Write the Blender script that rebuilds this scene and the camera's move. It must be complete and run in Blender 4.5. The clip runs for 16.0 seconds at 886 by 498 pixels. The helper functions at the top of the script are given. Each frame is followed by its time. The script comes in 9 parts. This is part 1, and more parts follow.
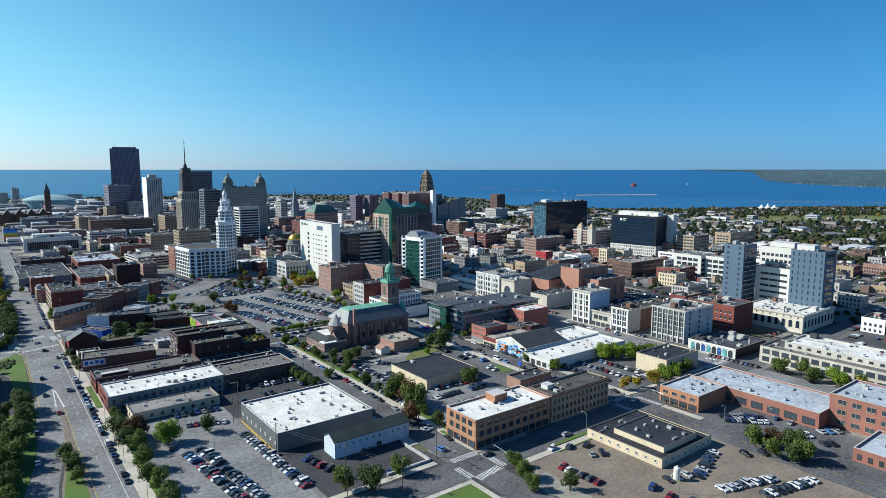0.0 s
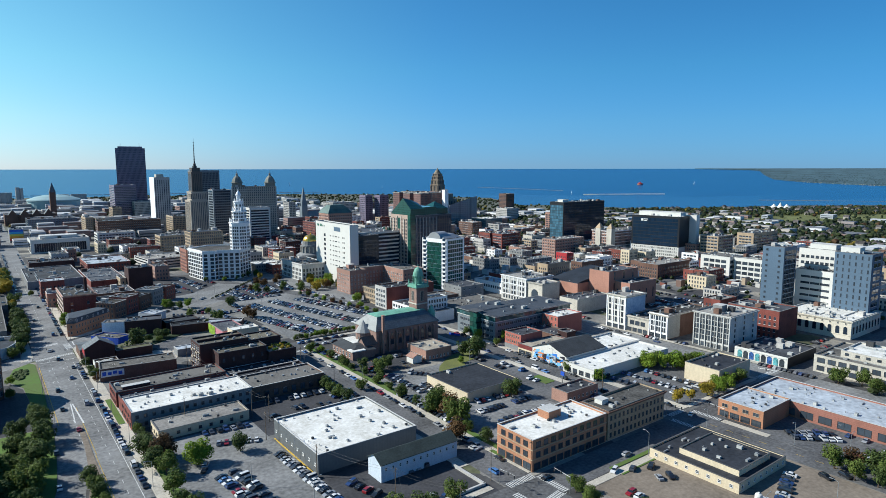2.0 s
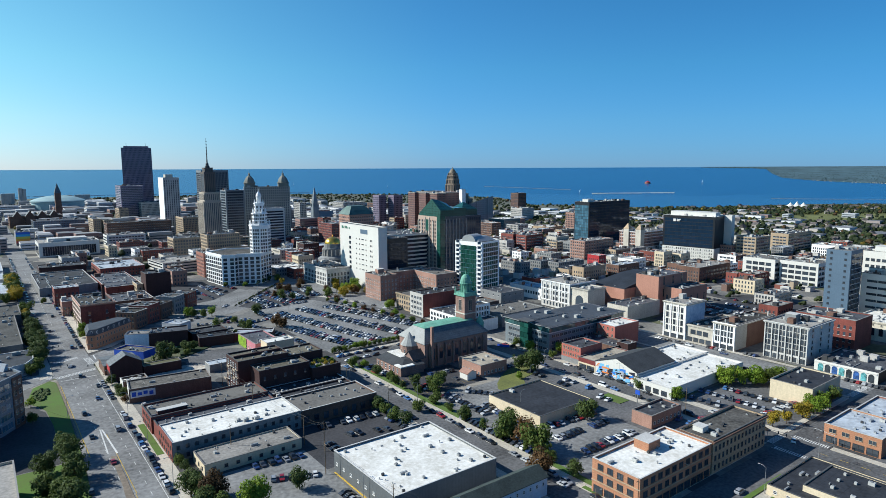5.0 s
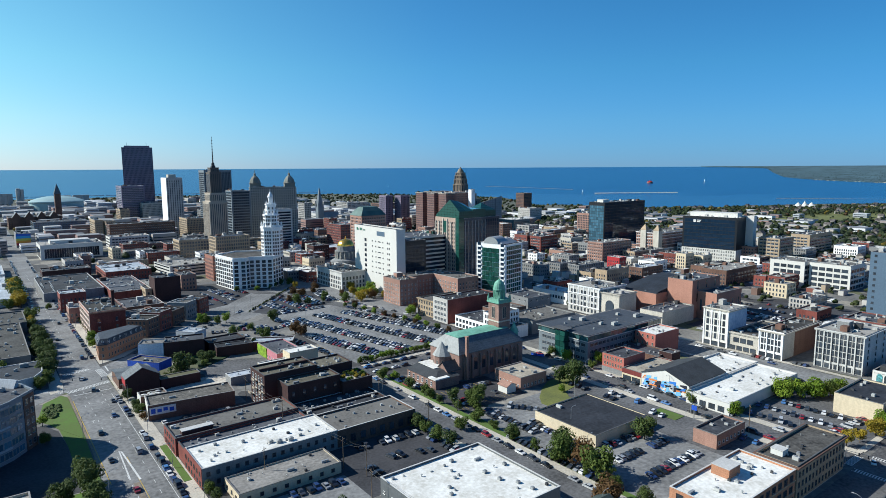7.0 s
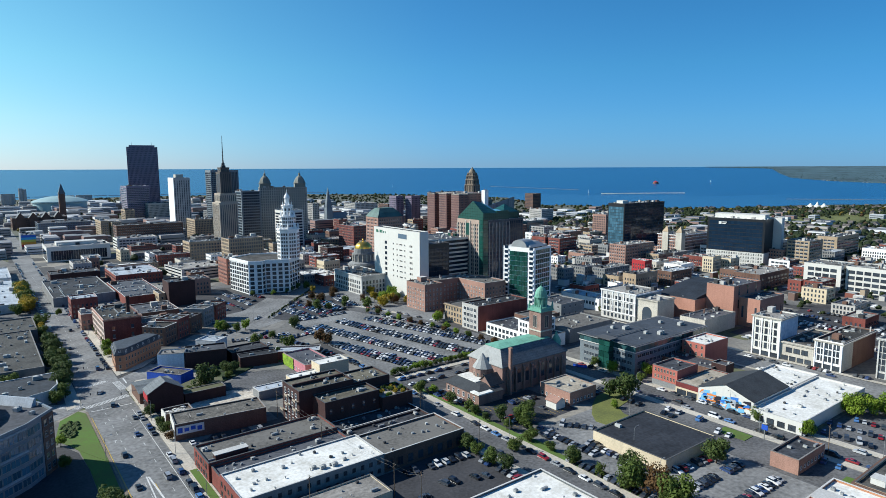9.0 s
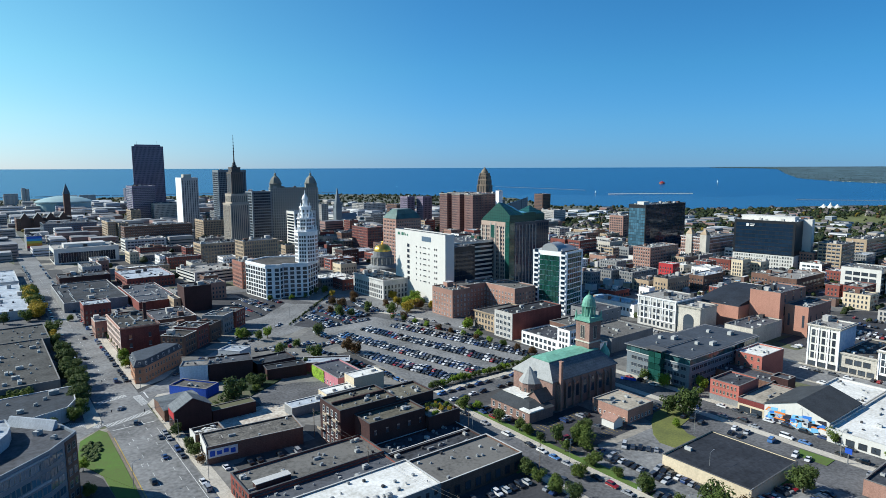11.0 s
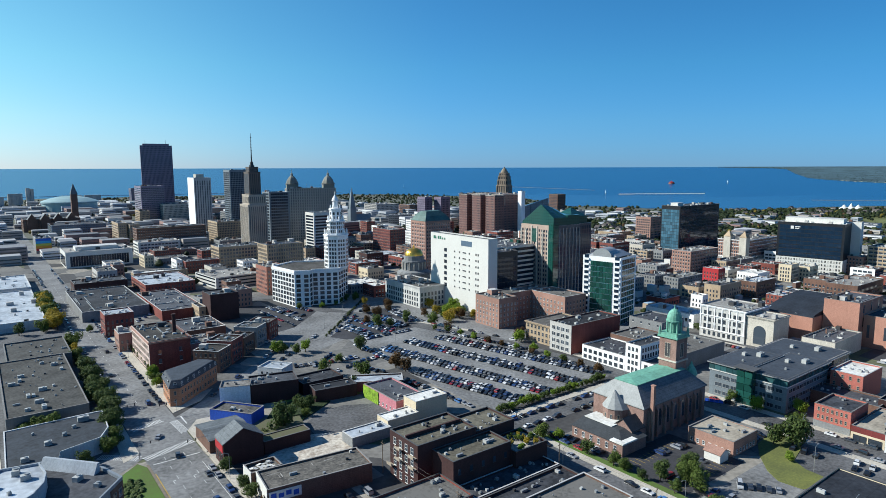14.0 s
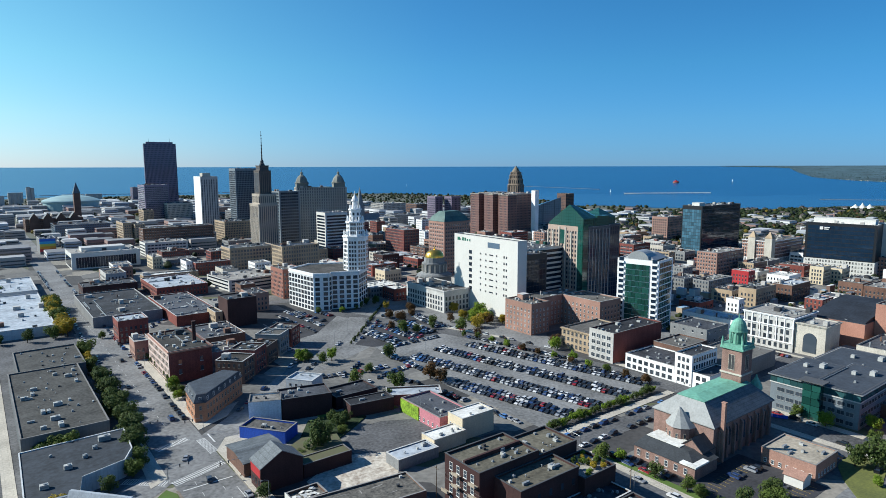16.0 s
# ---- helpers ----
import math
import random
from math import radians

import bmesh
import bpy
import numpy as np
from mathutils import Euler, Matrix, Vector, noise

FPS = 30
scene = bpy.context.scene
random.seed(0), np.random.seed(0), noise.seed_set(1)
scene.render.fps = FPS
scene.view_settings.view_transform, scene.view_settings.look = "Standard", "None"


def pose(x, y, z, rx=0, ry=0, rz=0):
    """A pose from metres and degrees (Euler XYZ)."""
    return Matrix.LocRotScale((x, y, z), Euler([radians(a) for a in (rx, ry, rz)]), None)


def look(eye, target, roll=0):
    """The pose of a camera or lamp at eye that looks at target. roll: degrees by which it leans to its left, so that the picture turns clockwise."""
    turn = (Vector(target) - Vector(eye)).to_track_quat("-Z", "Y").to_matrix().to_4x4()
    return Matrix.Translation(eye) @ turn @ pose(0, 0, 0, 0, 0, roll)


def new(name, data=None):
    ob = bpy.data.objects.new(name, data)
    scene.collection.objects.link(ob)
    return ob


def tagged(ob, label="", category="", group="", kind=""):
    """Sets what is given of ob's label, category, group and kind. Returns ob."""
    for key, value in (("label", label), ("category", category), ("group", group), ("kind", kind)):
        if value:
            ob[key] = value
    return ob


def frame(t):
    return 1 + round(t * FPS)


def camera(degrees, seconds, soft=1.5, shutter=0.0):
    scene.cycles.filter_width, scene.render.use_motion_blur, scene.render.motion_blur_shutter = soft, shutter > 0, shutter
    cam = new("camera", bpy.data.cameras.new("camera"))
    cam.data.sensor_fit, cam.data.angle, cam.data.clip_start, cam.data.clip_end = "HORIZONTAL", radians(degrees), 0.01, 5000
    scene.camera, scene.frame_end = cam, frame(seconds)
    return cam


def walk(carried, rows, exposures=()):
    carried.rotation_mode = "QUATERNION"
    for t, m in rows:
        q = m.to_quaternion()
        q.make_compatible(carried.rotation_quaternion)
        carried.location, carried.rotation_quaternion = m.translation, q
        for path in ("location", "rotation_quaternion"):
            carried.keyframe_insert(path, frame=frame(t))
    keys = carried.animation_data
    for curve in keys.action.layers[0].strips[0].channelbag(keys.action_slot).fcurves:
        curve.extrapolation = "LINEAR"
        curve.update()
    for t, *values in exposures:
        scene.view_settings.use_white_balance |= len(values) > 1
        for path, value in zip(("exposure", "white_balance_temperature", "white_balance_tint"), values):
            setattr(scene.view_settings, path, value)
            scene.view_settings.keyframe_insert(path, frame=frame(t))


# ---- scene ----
cam = camera(71.2, 16.0, soft=0.85)
METRES, EYE, TILT, LEAN, TURN = 226.8, 110.0, 0.0, 0.0, -37.2
ROWS = [
    (0.0, 0.0, 0.0, 0.0, 0.0, -7.29, -0.01),
    (0.5, -0.0202, 0.0202, 0.0001, 0.03, -7.31, 0.02),
    (1.0, -0.0409, 0.0407, 0.0003, 0.06, -7.33, 0.05),
    (1.5, -0.062, 0.0618, 0.0002, 0.1, -7.33, 0.07),
    (2.0, -0.0835, 0.0829, 0.0001, 0.13, -7.36, 0.07),
    (2.5, -0.1052, 0.1042, 0.0001, 0.16, -7.38, 0.1),
    (3.0, -0.1271, 0.1254, 0.0004, 0.19, -7.39, 0.14),
    (3.5, -0.1488, 0.1467, 0.0002, 0.2, -7.41, 0.17),
    (4.0, -0.1708, 0.1681, 0.0001, 0.17, -7.42, 0.2),
    (6.5, -0.2802, 0.2769, 0.0007, -0.07, -7.46, 0.29),
    (7.0, -0.3024, 0.2994, 0.0006, -0.16, -7.46, 0.29),
    (7.5, -0.3246, 0.3219, 0.0005, -0.17, -7.45, 0.29),
    (8.0, -0.3472, 0.3443, 0.0007, -0.16, -7.46, 0.26),
    (8.5, -0.3697, 0.367, 0.0008, -0.15, -7.43, 0.26),
    (9.0, -0.3921, 0.3895, 0.0008, -0.13, -7.45, 0.24),
    (11.5, -0.5058, 0.5032, 0.0022, -0.07, -7.46, 0.17),
    (12.0, -0.5288, 0.5261, 0.0023, -0.06, -7.47, 0.16),
    (12.5, -0.5515, 0.5487, 0.0023, -0.04, -7.47, 0.16),
    (13.0, -0.5744, 0.5714, 0.0023, -0.03, -7.47, 0.17),
    (13.5, -0.5973, 0.594, 0.0029, -0.02, -7.48, 0.17),
    (14.0, -0.62, 0.6165, 0.0028, -0.01, -7.48, 0.16),
    (14.5, -0.6424, 0.6388, 0.0025, -0.02, -7.5, 0.14),
    (15.0, -0.6647, 0.6608, 0.0023, -0.04, -7.52, 0.12),
    (15.5, -0.687, 0.6827, 0.0021, -0.07, -7.55, 0.12),
    (16.0, -0.7092, 0.7049, 0.0021, -0.12, -7.58, 0.12),
]
walk(cam, [(t, pose(0, 0, EYE, TILT, LEAN, TURN) @ pose(METRES * x, METRES * y, METRES * z, 90 + pitch, roll, yaw)) for t, x, y, z, yaw, pitch, roll in ROWS])

# ---------------------------------------------------------------- light
SUN_EL, SUN_AZ = 34.0, -47.0      # degrees; azimuth from +y towards +x
scene.view_settings.exposure = 0.35
world = bpy.data.worlds.new("world")
scene.world = world
world.use_nodes = True
wn = world.node_tree.nodes
sky = wn.new("ShaderNodeTexSky")
sky.sky_type = "NISHITA"
sky.sun_disc = False
sky.sun_elevation, sky.sun_rotation = radians(SUN_EL), radians(SUN_AZ)
sky.altitude, sky.air_density, sky.dust_density, sky.ozone_density = 0, 1.0, 0.0, 3.0
clear = wn.new("ShaderNodeMix")             # the deep blue of a very clear autumn morning
clear.data_type, clear.blend_type = "RGBA", "MULTIPLY"
clear.inputs["Factor"].default_value = 1.0
clear.inputs["B"].default_value = (0.325, 0.64, 0.98, 1)
world.node_tree.links.new(sky.outputs[0], clear.inputs["A"])
deep = wn.new("ShaderNodeHueSaturation")
deep.inputs["Saturation"].default_value = 1.03
world.node_tree.links.new(clear.outputs["Result"], deep.inputs["Color"])
# paler and brighter towards the sun, milky blue along the horizon
way, flat, level = wn.new("ShaderNodeTexCoord"), wn.new("ShaderNodeVectorMath"), wn.new("ShaderNodeSeparateXYZ")
flat.operation = "DOT_PRODUCT"
flat.inputs[1].default_value = (math.sin(radians(SUN_AZ)), math.cos(radians(SUN_AZ)), 0)
world.node_tree.links.new(way.outputs["Generated"], flat.inputs[0])
world.node_tree.links.new(way.outputs["Generated"], level.inputs[0])
last = deep.outputs[0]
for source, lo, hi, stops in (
        (flat.outputs["Value"], -1.0, 1.0, ((0.0, (0.60, 0.75, 0.85)), (0.26, (0.68, 0.81, 0.87)), (0.42, (0.83, 0.91, 0.94)), (0.55, (1.0, 1.0, 1.0)), (0.69, (1.5, 1.18, 0.99)), (0.83, (2.3, 1.42, 0.99)), (1.0, (2.6, 1.5, 1.0)))),
        (level.outputs["Z"], 0.0, 1.0, ((0.0, (0.72, 0.75, 1.10)), (0.035, (0.82, 0.86, 1.06)), (0.07, (0.91, 0.96, 1.02)), (0.15, (0.95, 1.11, 0.99)), (0.27, (0.95, 1.15, 0.99)), (0.6, (0.96, 1.05, 1.0))))):
    span, ramp, mul = wn.new("ShaderNodeMapRange"), wn.new("ShaderNodeValToRGB"), wn.new("ShaderNodeMix")
    span.inputs["From Min"].default_value, span.inputs["From Max"].default_value = lo, hi
    ramp.color_ramp.interpolation = "LINEAR"
    e = ramp.color_ramp.elements
    e[0].position, e[0].color = stops[0][0], (*stops[0][1], 1)
    e[1].position, e[1].color = stops[-1][0], (*stops[-1][1], 1)
    for at, c in stops[1:-1]:
        e.new(at).color = (*c, 1)
    mul.data_type, mul.blend_type = "RGBA", "MULTIPLY"
    mul.inputs["Factor"].default_value = 1.0
    world.node_tree.links.new(source, span.inputs["Value"])
    world.node_tree.links.new(span.outputs[0], ramp.inputs["Fac"])
    world.node_tree.links.new(last, mul.inputs["A"])
    world.node_tree.links.new(ramp.outputs[0], mul.inputs["B"])
    last = mul.outputs["Result"]
world.node_tree.links.new(last, wn["Background"].inputs[0])
wn["Background"].inputs[1].default_value = 0.105
sun = new("sun", bpy.data.lights.new("sun", "SUN"))
sun.data.energy, sun.data.angle, sun.data.color = 5.6, radians(0.53), (0.96, 0.975, 0.925)
sun_way = Vector((math.sin(radians(SUN_AZ)) * math.cos(radians(SUN_EL)), math.cos(radians(SUN_AZ)) * math.cos(radians(SUN_EL)), math.sin(radians(SUN_EL))))
sun.matrix_world = look(sun_way * 900, (0, 0, 0))


# ---------------------------------------------------------------- materials
def surface(name, colour, rough=0.85, metal=0.0, vary=0.18, patch=0.06, grain=1.5, streak=0.0, bump=0.0, tint=None, each=0.0, spec=0.3):
    """A weathered surface: broad stains, fine grain, vertical runs, and a slight change from thing to thing."""
    m = bpy.data.materials.new(name)
    m.use_nodes = True
    nt = m.node_tree
    n, link = nt.nodes, nt.links.new
    b = n["Principled BSDF"]
    b.inputs["Roughness"].default_value, b.inputs["Metallic"].default_value = rough, metal
    b.inputs["Specular IOR Level"].default_value = spec
    geo = n.new("ShaderNodeNewGeometry")
    big, fine = n.new("ShaderNodeTexNoise"), n.new("ShaderNodeTexNoise")
    big.inputs["Scale"].default_value, big.inputs["Detail"].default_value = patch, 5
    fine.inputs["Scale"].default_value, fine.inputs["Detail"].default_value = grain, 3
    link(geo.outputs["Position"], big.inputs["Vector"])
    link(geo.outputs["Position"], fine.inputs["Vector"])
    add = n.new("ShaderNodeMath")
    add.operation = "ADD"
    link(big.outputs[0], add.inputs[0])
    link(fine.outputs[0], add.inputs[1])
    level = add.outputs[0]
    if streak:
        squash = n.new("ShaderNodeMapping")
        squash.inputs["Scale"].default_value = (0.9, 0.9, 0.05)
        run = n.new("ShaderNodeTexNoise")
        run.inputs["Scale"].default_value = 1.0
        link(geo.outputs["Position"], squash.inputs["Vector"])
        link(squash.outputs[0], run.inputs["Vector"])
        more = n.new("ShaderNodeMath")
        more.operation = "MULTIPLY_ADD"
        more.inputs[1].default_value = streak
        link(run.outputs[0], more.inputs[0])
        link(level, more.inputs[2])
        level = more.outputs[0]
    if each:
        info = n.new("ShaderNodeObjectInfo")
        more = n.new("ShaderNodeMath")
        more.operation = "MULTIPLY_ADD"
        more.inputs[1].default_value = each
        link(info.outputs["Random"], more.inputs[0])
        link(level, more.inputs[2])
        level = more.outputs[0]
    ramp = n.new("ShaderNodeMapRange")
    middle = 1.0 + streak * 0.5 + each * 0.5
    ramp.inputs["From Min"].default_value, ramp.inputs["From Max"].default_value = middle - 0.32, middle + 0.32
    link(level, ramp.inputs["Value"])
    mix = n.new("ShaderNodeMix")
    mix.data_type = "RGBA"
    dark = tint or [c * (1 - 2 * vary) for c in colour]
    lite = [min(c * (1 + vary), 0.95) for c in colour]
    mix.inputs["A"].default_value, mix.inputs["B"].default_value = (*dark, 1), (*lite, 1)
    link(ramp.outputs[0], mix.inputs["Factor"])
    link(mix.outputs["Result"], b.inputs["Base Color"])
    if bump:
        bm = n.new("ShaderNodeBump")
        bm.inputs["Strength"].default_value, bm.inputs["Distance"].default_value = bump, 0.1
        link(fine.outputs[0], bm.inputs["Height"])
        link(bm.outputs[0], b.inputs["Normal"])
    return m


def lined(m, axis_scale, width, dark):
    """Adds fine regular joints (courses, seams) to a surface, along the given axes in joints a metre."""
    nt = m.node_tree
    n, link = nt.nodes, nt.links.new
    b = n["Principled BSDF"]
    old = b.inputs["Base Color"].links[0].from_socket
    geo, sep = n.new("ShaderNodeNewGeometry"), n.new("ShaderNodeSeparateXYZ")
    link(geo.outputs["Position"], sep.inputs[0])
    total = None
    for k, s in enumerate(axis_scale):
        if not s:
            continue
        mul, fr, less = n.new("ShaderNodeMath"), n.new("ShaderNodeMath"), n.new("ShaderNodeMath")
        mul.operation, fr.operation, less.operation = "MULTIPLY", "FRACT", "LESS_THAN"
        mul.inputs[1].default_value, less.inputs[1].default_value = s, width * s
        link(sep.outputs[k], mul.inputs[0])
        link(mul.outputs[0], fr.inputs[0])
        link(fr.outputs[0], less.inputs[0])
        if total is None:
            total = less.outputs[0]
        else:
            mx = n.new("ShaderNodeMath")
            mx.operation = "MAXIMUM"
            link(total, mx.inputs[0])
            link(less.outputs[0], mx.inputs[1])
            total = mx.outputs[0]
    mix = n.new("ShaderNodeMix")
    mix.data_type, mix.blend_type = "RGBA", "MULTIPLY"
    mix.inputs["B"].default_value = (dark, dark, dark, 1)
    link(total, mix.inputs["Factor"])
    link(old, mix.inputs["A"])
    link(mix.outputs["Result"], b.inputs["Base Color"])
    return m


def glass(name, colour, rough=0.06, metal=0.0, each=0.35, spec=0.45):
    """Window glass over dark rooms; panes differ a little from one another."""
    m = bpy.data.materials.new(name)
    m.use_nodes = True
    n, link = m.node_tree.nodes, m.node_tree.links.new
    b = n["Principled BSDF"]
    b.inputs["Roughness"].default_value, b.inputs["Metallic"].default_value = rough, metal
    b.inputs["Specular IOR Level"].default_value = spec
    geo, noise_tex, info = n.new("ShaderNodeNewGeometry"), n.new("ShaderNodeTexWhiteNoise"), n.new("ShaderNodeObjectInfo")
    addn = n.new("ShaderNodeMath")
    addn.operation = "ADD"
    link(geo.outputs["Random Per Island"], addn.inputs[0])
    link(info.outputs["Random"], addn.inputs[1])
    noise_tex.noise_dimensions = "1D"
    link(addn.outputs[0], noise_tex.inputs["W"])
    mix = n.new("ShaderNodeMix")
    mix.data_type = "RGBA"
    mix.inputs["A"].default_value = (*[c * (1 - each) for c in colour], 1)
    mix.inputs["B"].default_value = (*[c * (1 + each) for c in colour], 1)
    link(noise_tex.outputs["Value"], mix.inputs["Factor"])
    link(mix.outputs["Result"], b.inputs["Base Color"])
    return m


ASPHALT = surface("asphalt", (0.115, 0.115, 0.118), 0.9, vary=0.3, patch=0.05, grain=0.8, bump=0.2)
ASPHALT_OLD = surface("worn_asphalt", (0.20, 0.20, 0.198), 0.92, vary=0.28, patch=0.04, grain=0.6, bump=0.2)
ASPHALT_NEW = surface("fresh_asphalt", (0.05, 0.05, 0.055), 0.85, vary=0.25, patch=0.07, grain=0.9)
ASPHALT_TAN = surface("sandy_asphalt", (0.205, 0.168, 0.132), 0.92, vary=0.2, patch=0.06, grain=0.7)
CONCRETE = lined(surface("concrete", (0.46, 0.42, 0.355), 0.9, vary=0.16, patch=0.08, grain=1.2), (0.5, 0.5, 0), 0.05, 0.7)
DRY_GRASS = surface("dry_grass", (0.125, 0.135, 0.036), 0.95, vary=0.3, patch=0.1, grain=1.2, tint=(0.09, 0.10, 0.035))
GRASS = surface("grass", (0.062, 0.125, 0.020), 0.95, vary=0.3, patch=0.1, grain=1.2, tint=(0.085, 0.11, 0.032))
PAINT_W = surface("road_paint_white", (0.62, 0.62, 0.6), 0.7, vary=0.2, grain=2)
PAINT_Y = surface("road_paint_yellow", (0.55, 0.36, 0.06), 0.7, vary=0.2, grain=2)
BRICK_RED = lined(surface("red_brick", (0.225, 0.066, 0.052), 0.9, vary=0.22, patch=0.1, grain=2.2, streak=0.4, each=0.2), (0, 0, 1.6), 0.12, 0.82)
BRICK_ORANGE = lined(surface("orange_brick", (0.42, 0.20, 0.115), 0.9, vary=0.14, patch=0.1, grain=2.2, streak=0.3), (0, 0, 1.3), 0.12, 0.85)
BRICK_SALMON = lined(surface("salmon_brick", (0.31, 0.135, 0.10), 0.9, vary=0.14, patch=0.1, grain=2.2, streak=0.3), (0, 0, 1.3), 0.12, 0.86)
BRICK_BROWN = lined(surface("brown_brick", (0.17, 0.095, 0.07), 0.9, vary=0.2, patch=0.1, grain=2.2, streak=0.4, each=0.2), (0, 0, 1.6), 0.12, 0.82)
BRICK_DARK = surface("dark_maroon_brick", (0.058, 0.027, 0.025), 0.85, vary=0.2, patch=0.1, grain=2.2, streak=0.3)
BRICK_TAN = lined(surface("tan_brick", (0.40, 0.30, 0.20), 0.9, vary=0.16, patch=0.1, grain=2.2, streak=0.4, each=0.15), (0, 0, 1.6), 0.12, 0.86)
BRICK_CHURCH = surface("church_brick", (0.265, 0.165, 0.135), 0.9, vary=0.2, patch=0.2, grain=2.2, streak=0.5)
BRICK_BRIGHT = lined(surface("bright_red_brick", (0.42, 0.135, 0.105), 0.9, vary=0.14, patch=0.1, grain=2.2, streak=0.3), (0, 0, 1.3), 0.1, 0.88)
BRICK_PINK = surface("pinkish_brick", (0.34, 0.195, 0.15), 0.9, vary=0.16, patch=0.1, grain=2.2, streak=0.4, each=0.15)
CREAM = surface("cream_stucco", (0.60, 0.50, 0.35), 0.9, vary=0.1, patch=0.1, grain=1.5, streak=0.4)
LIMESTONE = surface("limestone", (0.50, 0.46, 0.39), 0.85, vary=0.14, patch=0.1, grain=1.6, streak=0.5, each=0.1)
STONE_BROWN = surface("brown_sandstone", (0.27, 0.21, 0.155), 0.9, vary=0.18, patch=0.1, grain=1.6, streak=0.5)
WHITE_STONE = surface("white_glazed_stone", (0.81, 0.805, 0.79), 0.6, vary=0.08, patch=0.1, grain=1.6, streak=0.5)
WHITE_PANEL = surface("white_panel", (0.60, 0.585, 0.54), 0.7, vary=0.05, patch=0.05, grain=1.0, streak=0.3)
GREY_BLUE = lined(surface("blue_grey_panel", (0.085, 0.135, 0.19), 0.6, vary=0.07, patch=0.05, grain=1.0), (0, 0, 0.28), 0.06, 0.85)
SLATE_BLUE = surface("blue_grey_stone", (0.165, 0.195, 0.215), 0.8, vary=0.1, patch=0.1, grain=1.5, streak=0.3)
GREY_STONE = surface("grey_block", (0.22, 0.225, 0.225), 0.85, vary=0.14, patch=0.1, grain=1.5, streak=0.5, each=0.2)
GREY_METAL = lined(surface("grey_ribbed_metal", (0.115, 0.125, 0.13), 0.55, vary=0.08, patch=0.08, grain=1.2, streak=0.5), (0.8, 0.8, 0), 0.12, 0.85)
WHITE_METAL = lined(surface("pale_ribbed_metal", (0.55, 0.56, 0.56), 0.55, vary=0.08, patch=0.08, grain=1.2, streak=0.5), (0.8, 0.8, 0), 0.12, 0.88)
BLUE_PAINT = surface("blue_painted_panel", (0.02, 0.09, 0.48), 0.6, vary=0.15, streak=0.5)
BLACK_PANEL = surface("black_panel", (0.018, 0.02, 0.024), 0.4, vary=0.2)
# bronze made paler and purple: distance haze is put into this colour
HAZED_BROWN = surface("dark_bronze_cladding", (0.20, 0.165, 0.225), 0.5, vary=0.15, streak=0.3)
CONCRETE_W = surface("wall_concrete", (0.44, 0.42, 0.39), 0.9, vary=0.14, patch=0.1, grain=1.4, streak=0.6, each=0.2)
TAR = lined(surface("tar_roof", (0.062, 0.066, 0.076), 0.8, vary=0.36, patch=0.09, grain=0.7, each=0.5), (0, 0.33, 0), 0.12, 0.75)
TAR_GREY = lined(surface("gravel_roof", (0.105, 0.10, 0.092), 0.95, vary=0.36, patch=0.09, grain=0.8, each=0.6), (0.25, 0, 0), 0.1, 0.85)
ROOF_DARK = lined(surface("dark_gravel_roof", (0.070, 0.069, 0.064), 0.95, vary=0.3, patch=0.1, grain=0.8), (0.25, 0, 0), 0.1, 0.85)
TAR_OLIVE = surface("olive_gravel_roof", (0.128, 0.117, 0.088), 0.95, vary=0.3, patch=0.12, grain=0.8)
TAN_ROOF = surface("tan_gravel_roof", (0.36, 0.315, 0.25), 0.95, vary=0.22, patch=0.12, grain=0.8)
TAR_NAVY = lined(surface("navy_rolled_roof", (0.040, 0.046, 0.058), 0.75, vary=0.25, patch=0.1, grain=0.7), (0, 0.3, 0), 0.12, 0.75)
MAROON = surface("maroon_fascia", (0.17, 0.035, 0.032), 0.75, vary=0.2, streak=0.4)
TAR_LIGHT = surface("pale_gravel_roof", (0.27, 0.255, 0.235), 0.95, vary=0.25, patch=0.08, grain=0.8, each=0.4)
MEMBRANE = lined(surface("white_membrane_roof", (0.71, 0.70, 0.665), 0.7, vary=0.1, patch=0.12, grain=0.8, tint=(0.46, 0.44, 0.39)), (0.33, 0, 0), 0.08, 0.9)
MEMBRANE_B = lined(surface("blue_white_membrane_roof", (0.46, 0.50, 0.54), 0.6, vary=0.1, patch=0.09, grain=0.45, tint=(0.22, 0.24, 0.265)), (0, 0.33, 0), 0.08, 0.88)
COPPER = surface("green_copper", (0.15, 0.36, 0.27), 0.65, vary=0.16, patch=0.15, grain=0.8, streak=0.3)
SLATE = lined(surface("grey_slate", (0.13, 0.145, 0.155), 0.75, vary=0.2, patch=0.25, grain=1.4), (0, 0, 1.1), 0.18, 0.8)
TAR_BLACK = lined(surface("black_rolled_roof", (0.030, 0.033, 0.040), 0.75, vary=0.3, patch=0.1, grain=0.7), (0, 0.3, 0), 0.14, 0.6)
SLATE_DK = surface("dark_shingle", (0.045, 0.05, 0.055), 0.85, vary=0.2, patch=0.2, grain=1.5)
GOLD = surface("gold_leaf", (0.85, 0.50, 0.10), 0.28, 0.9, vary=0.1)
COPING = surface("pale_coping", (0.48, 0.47, 0.45), 0.7, vary=0.12, each=0.3)
COPING_MID = surface("grey_coping", (0.21, 0.20, 0.19), 0.8, vary=0.2, each=0.5)
COPING_DK = surface("dark_coping", (0.09, 0.09, 0.09), 0.6, vary=0.15)
GALV = surface("galvanised_metal", (0.33, 0.34, 0.34), 0.45, 0.35, vary=0.12, each=0.3)
UNIT_W = surface("cream_unit_casing", (0.42, 0.42, 0.40), 0.55, vary=0.1, each=0.3)
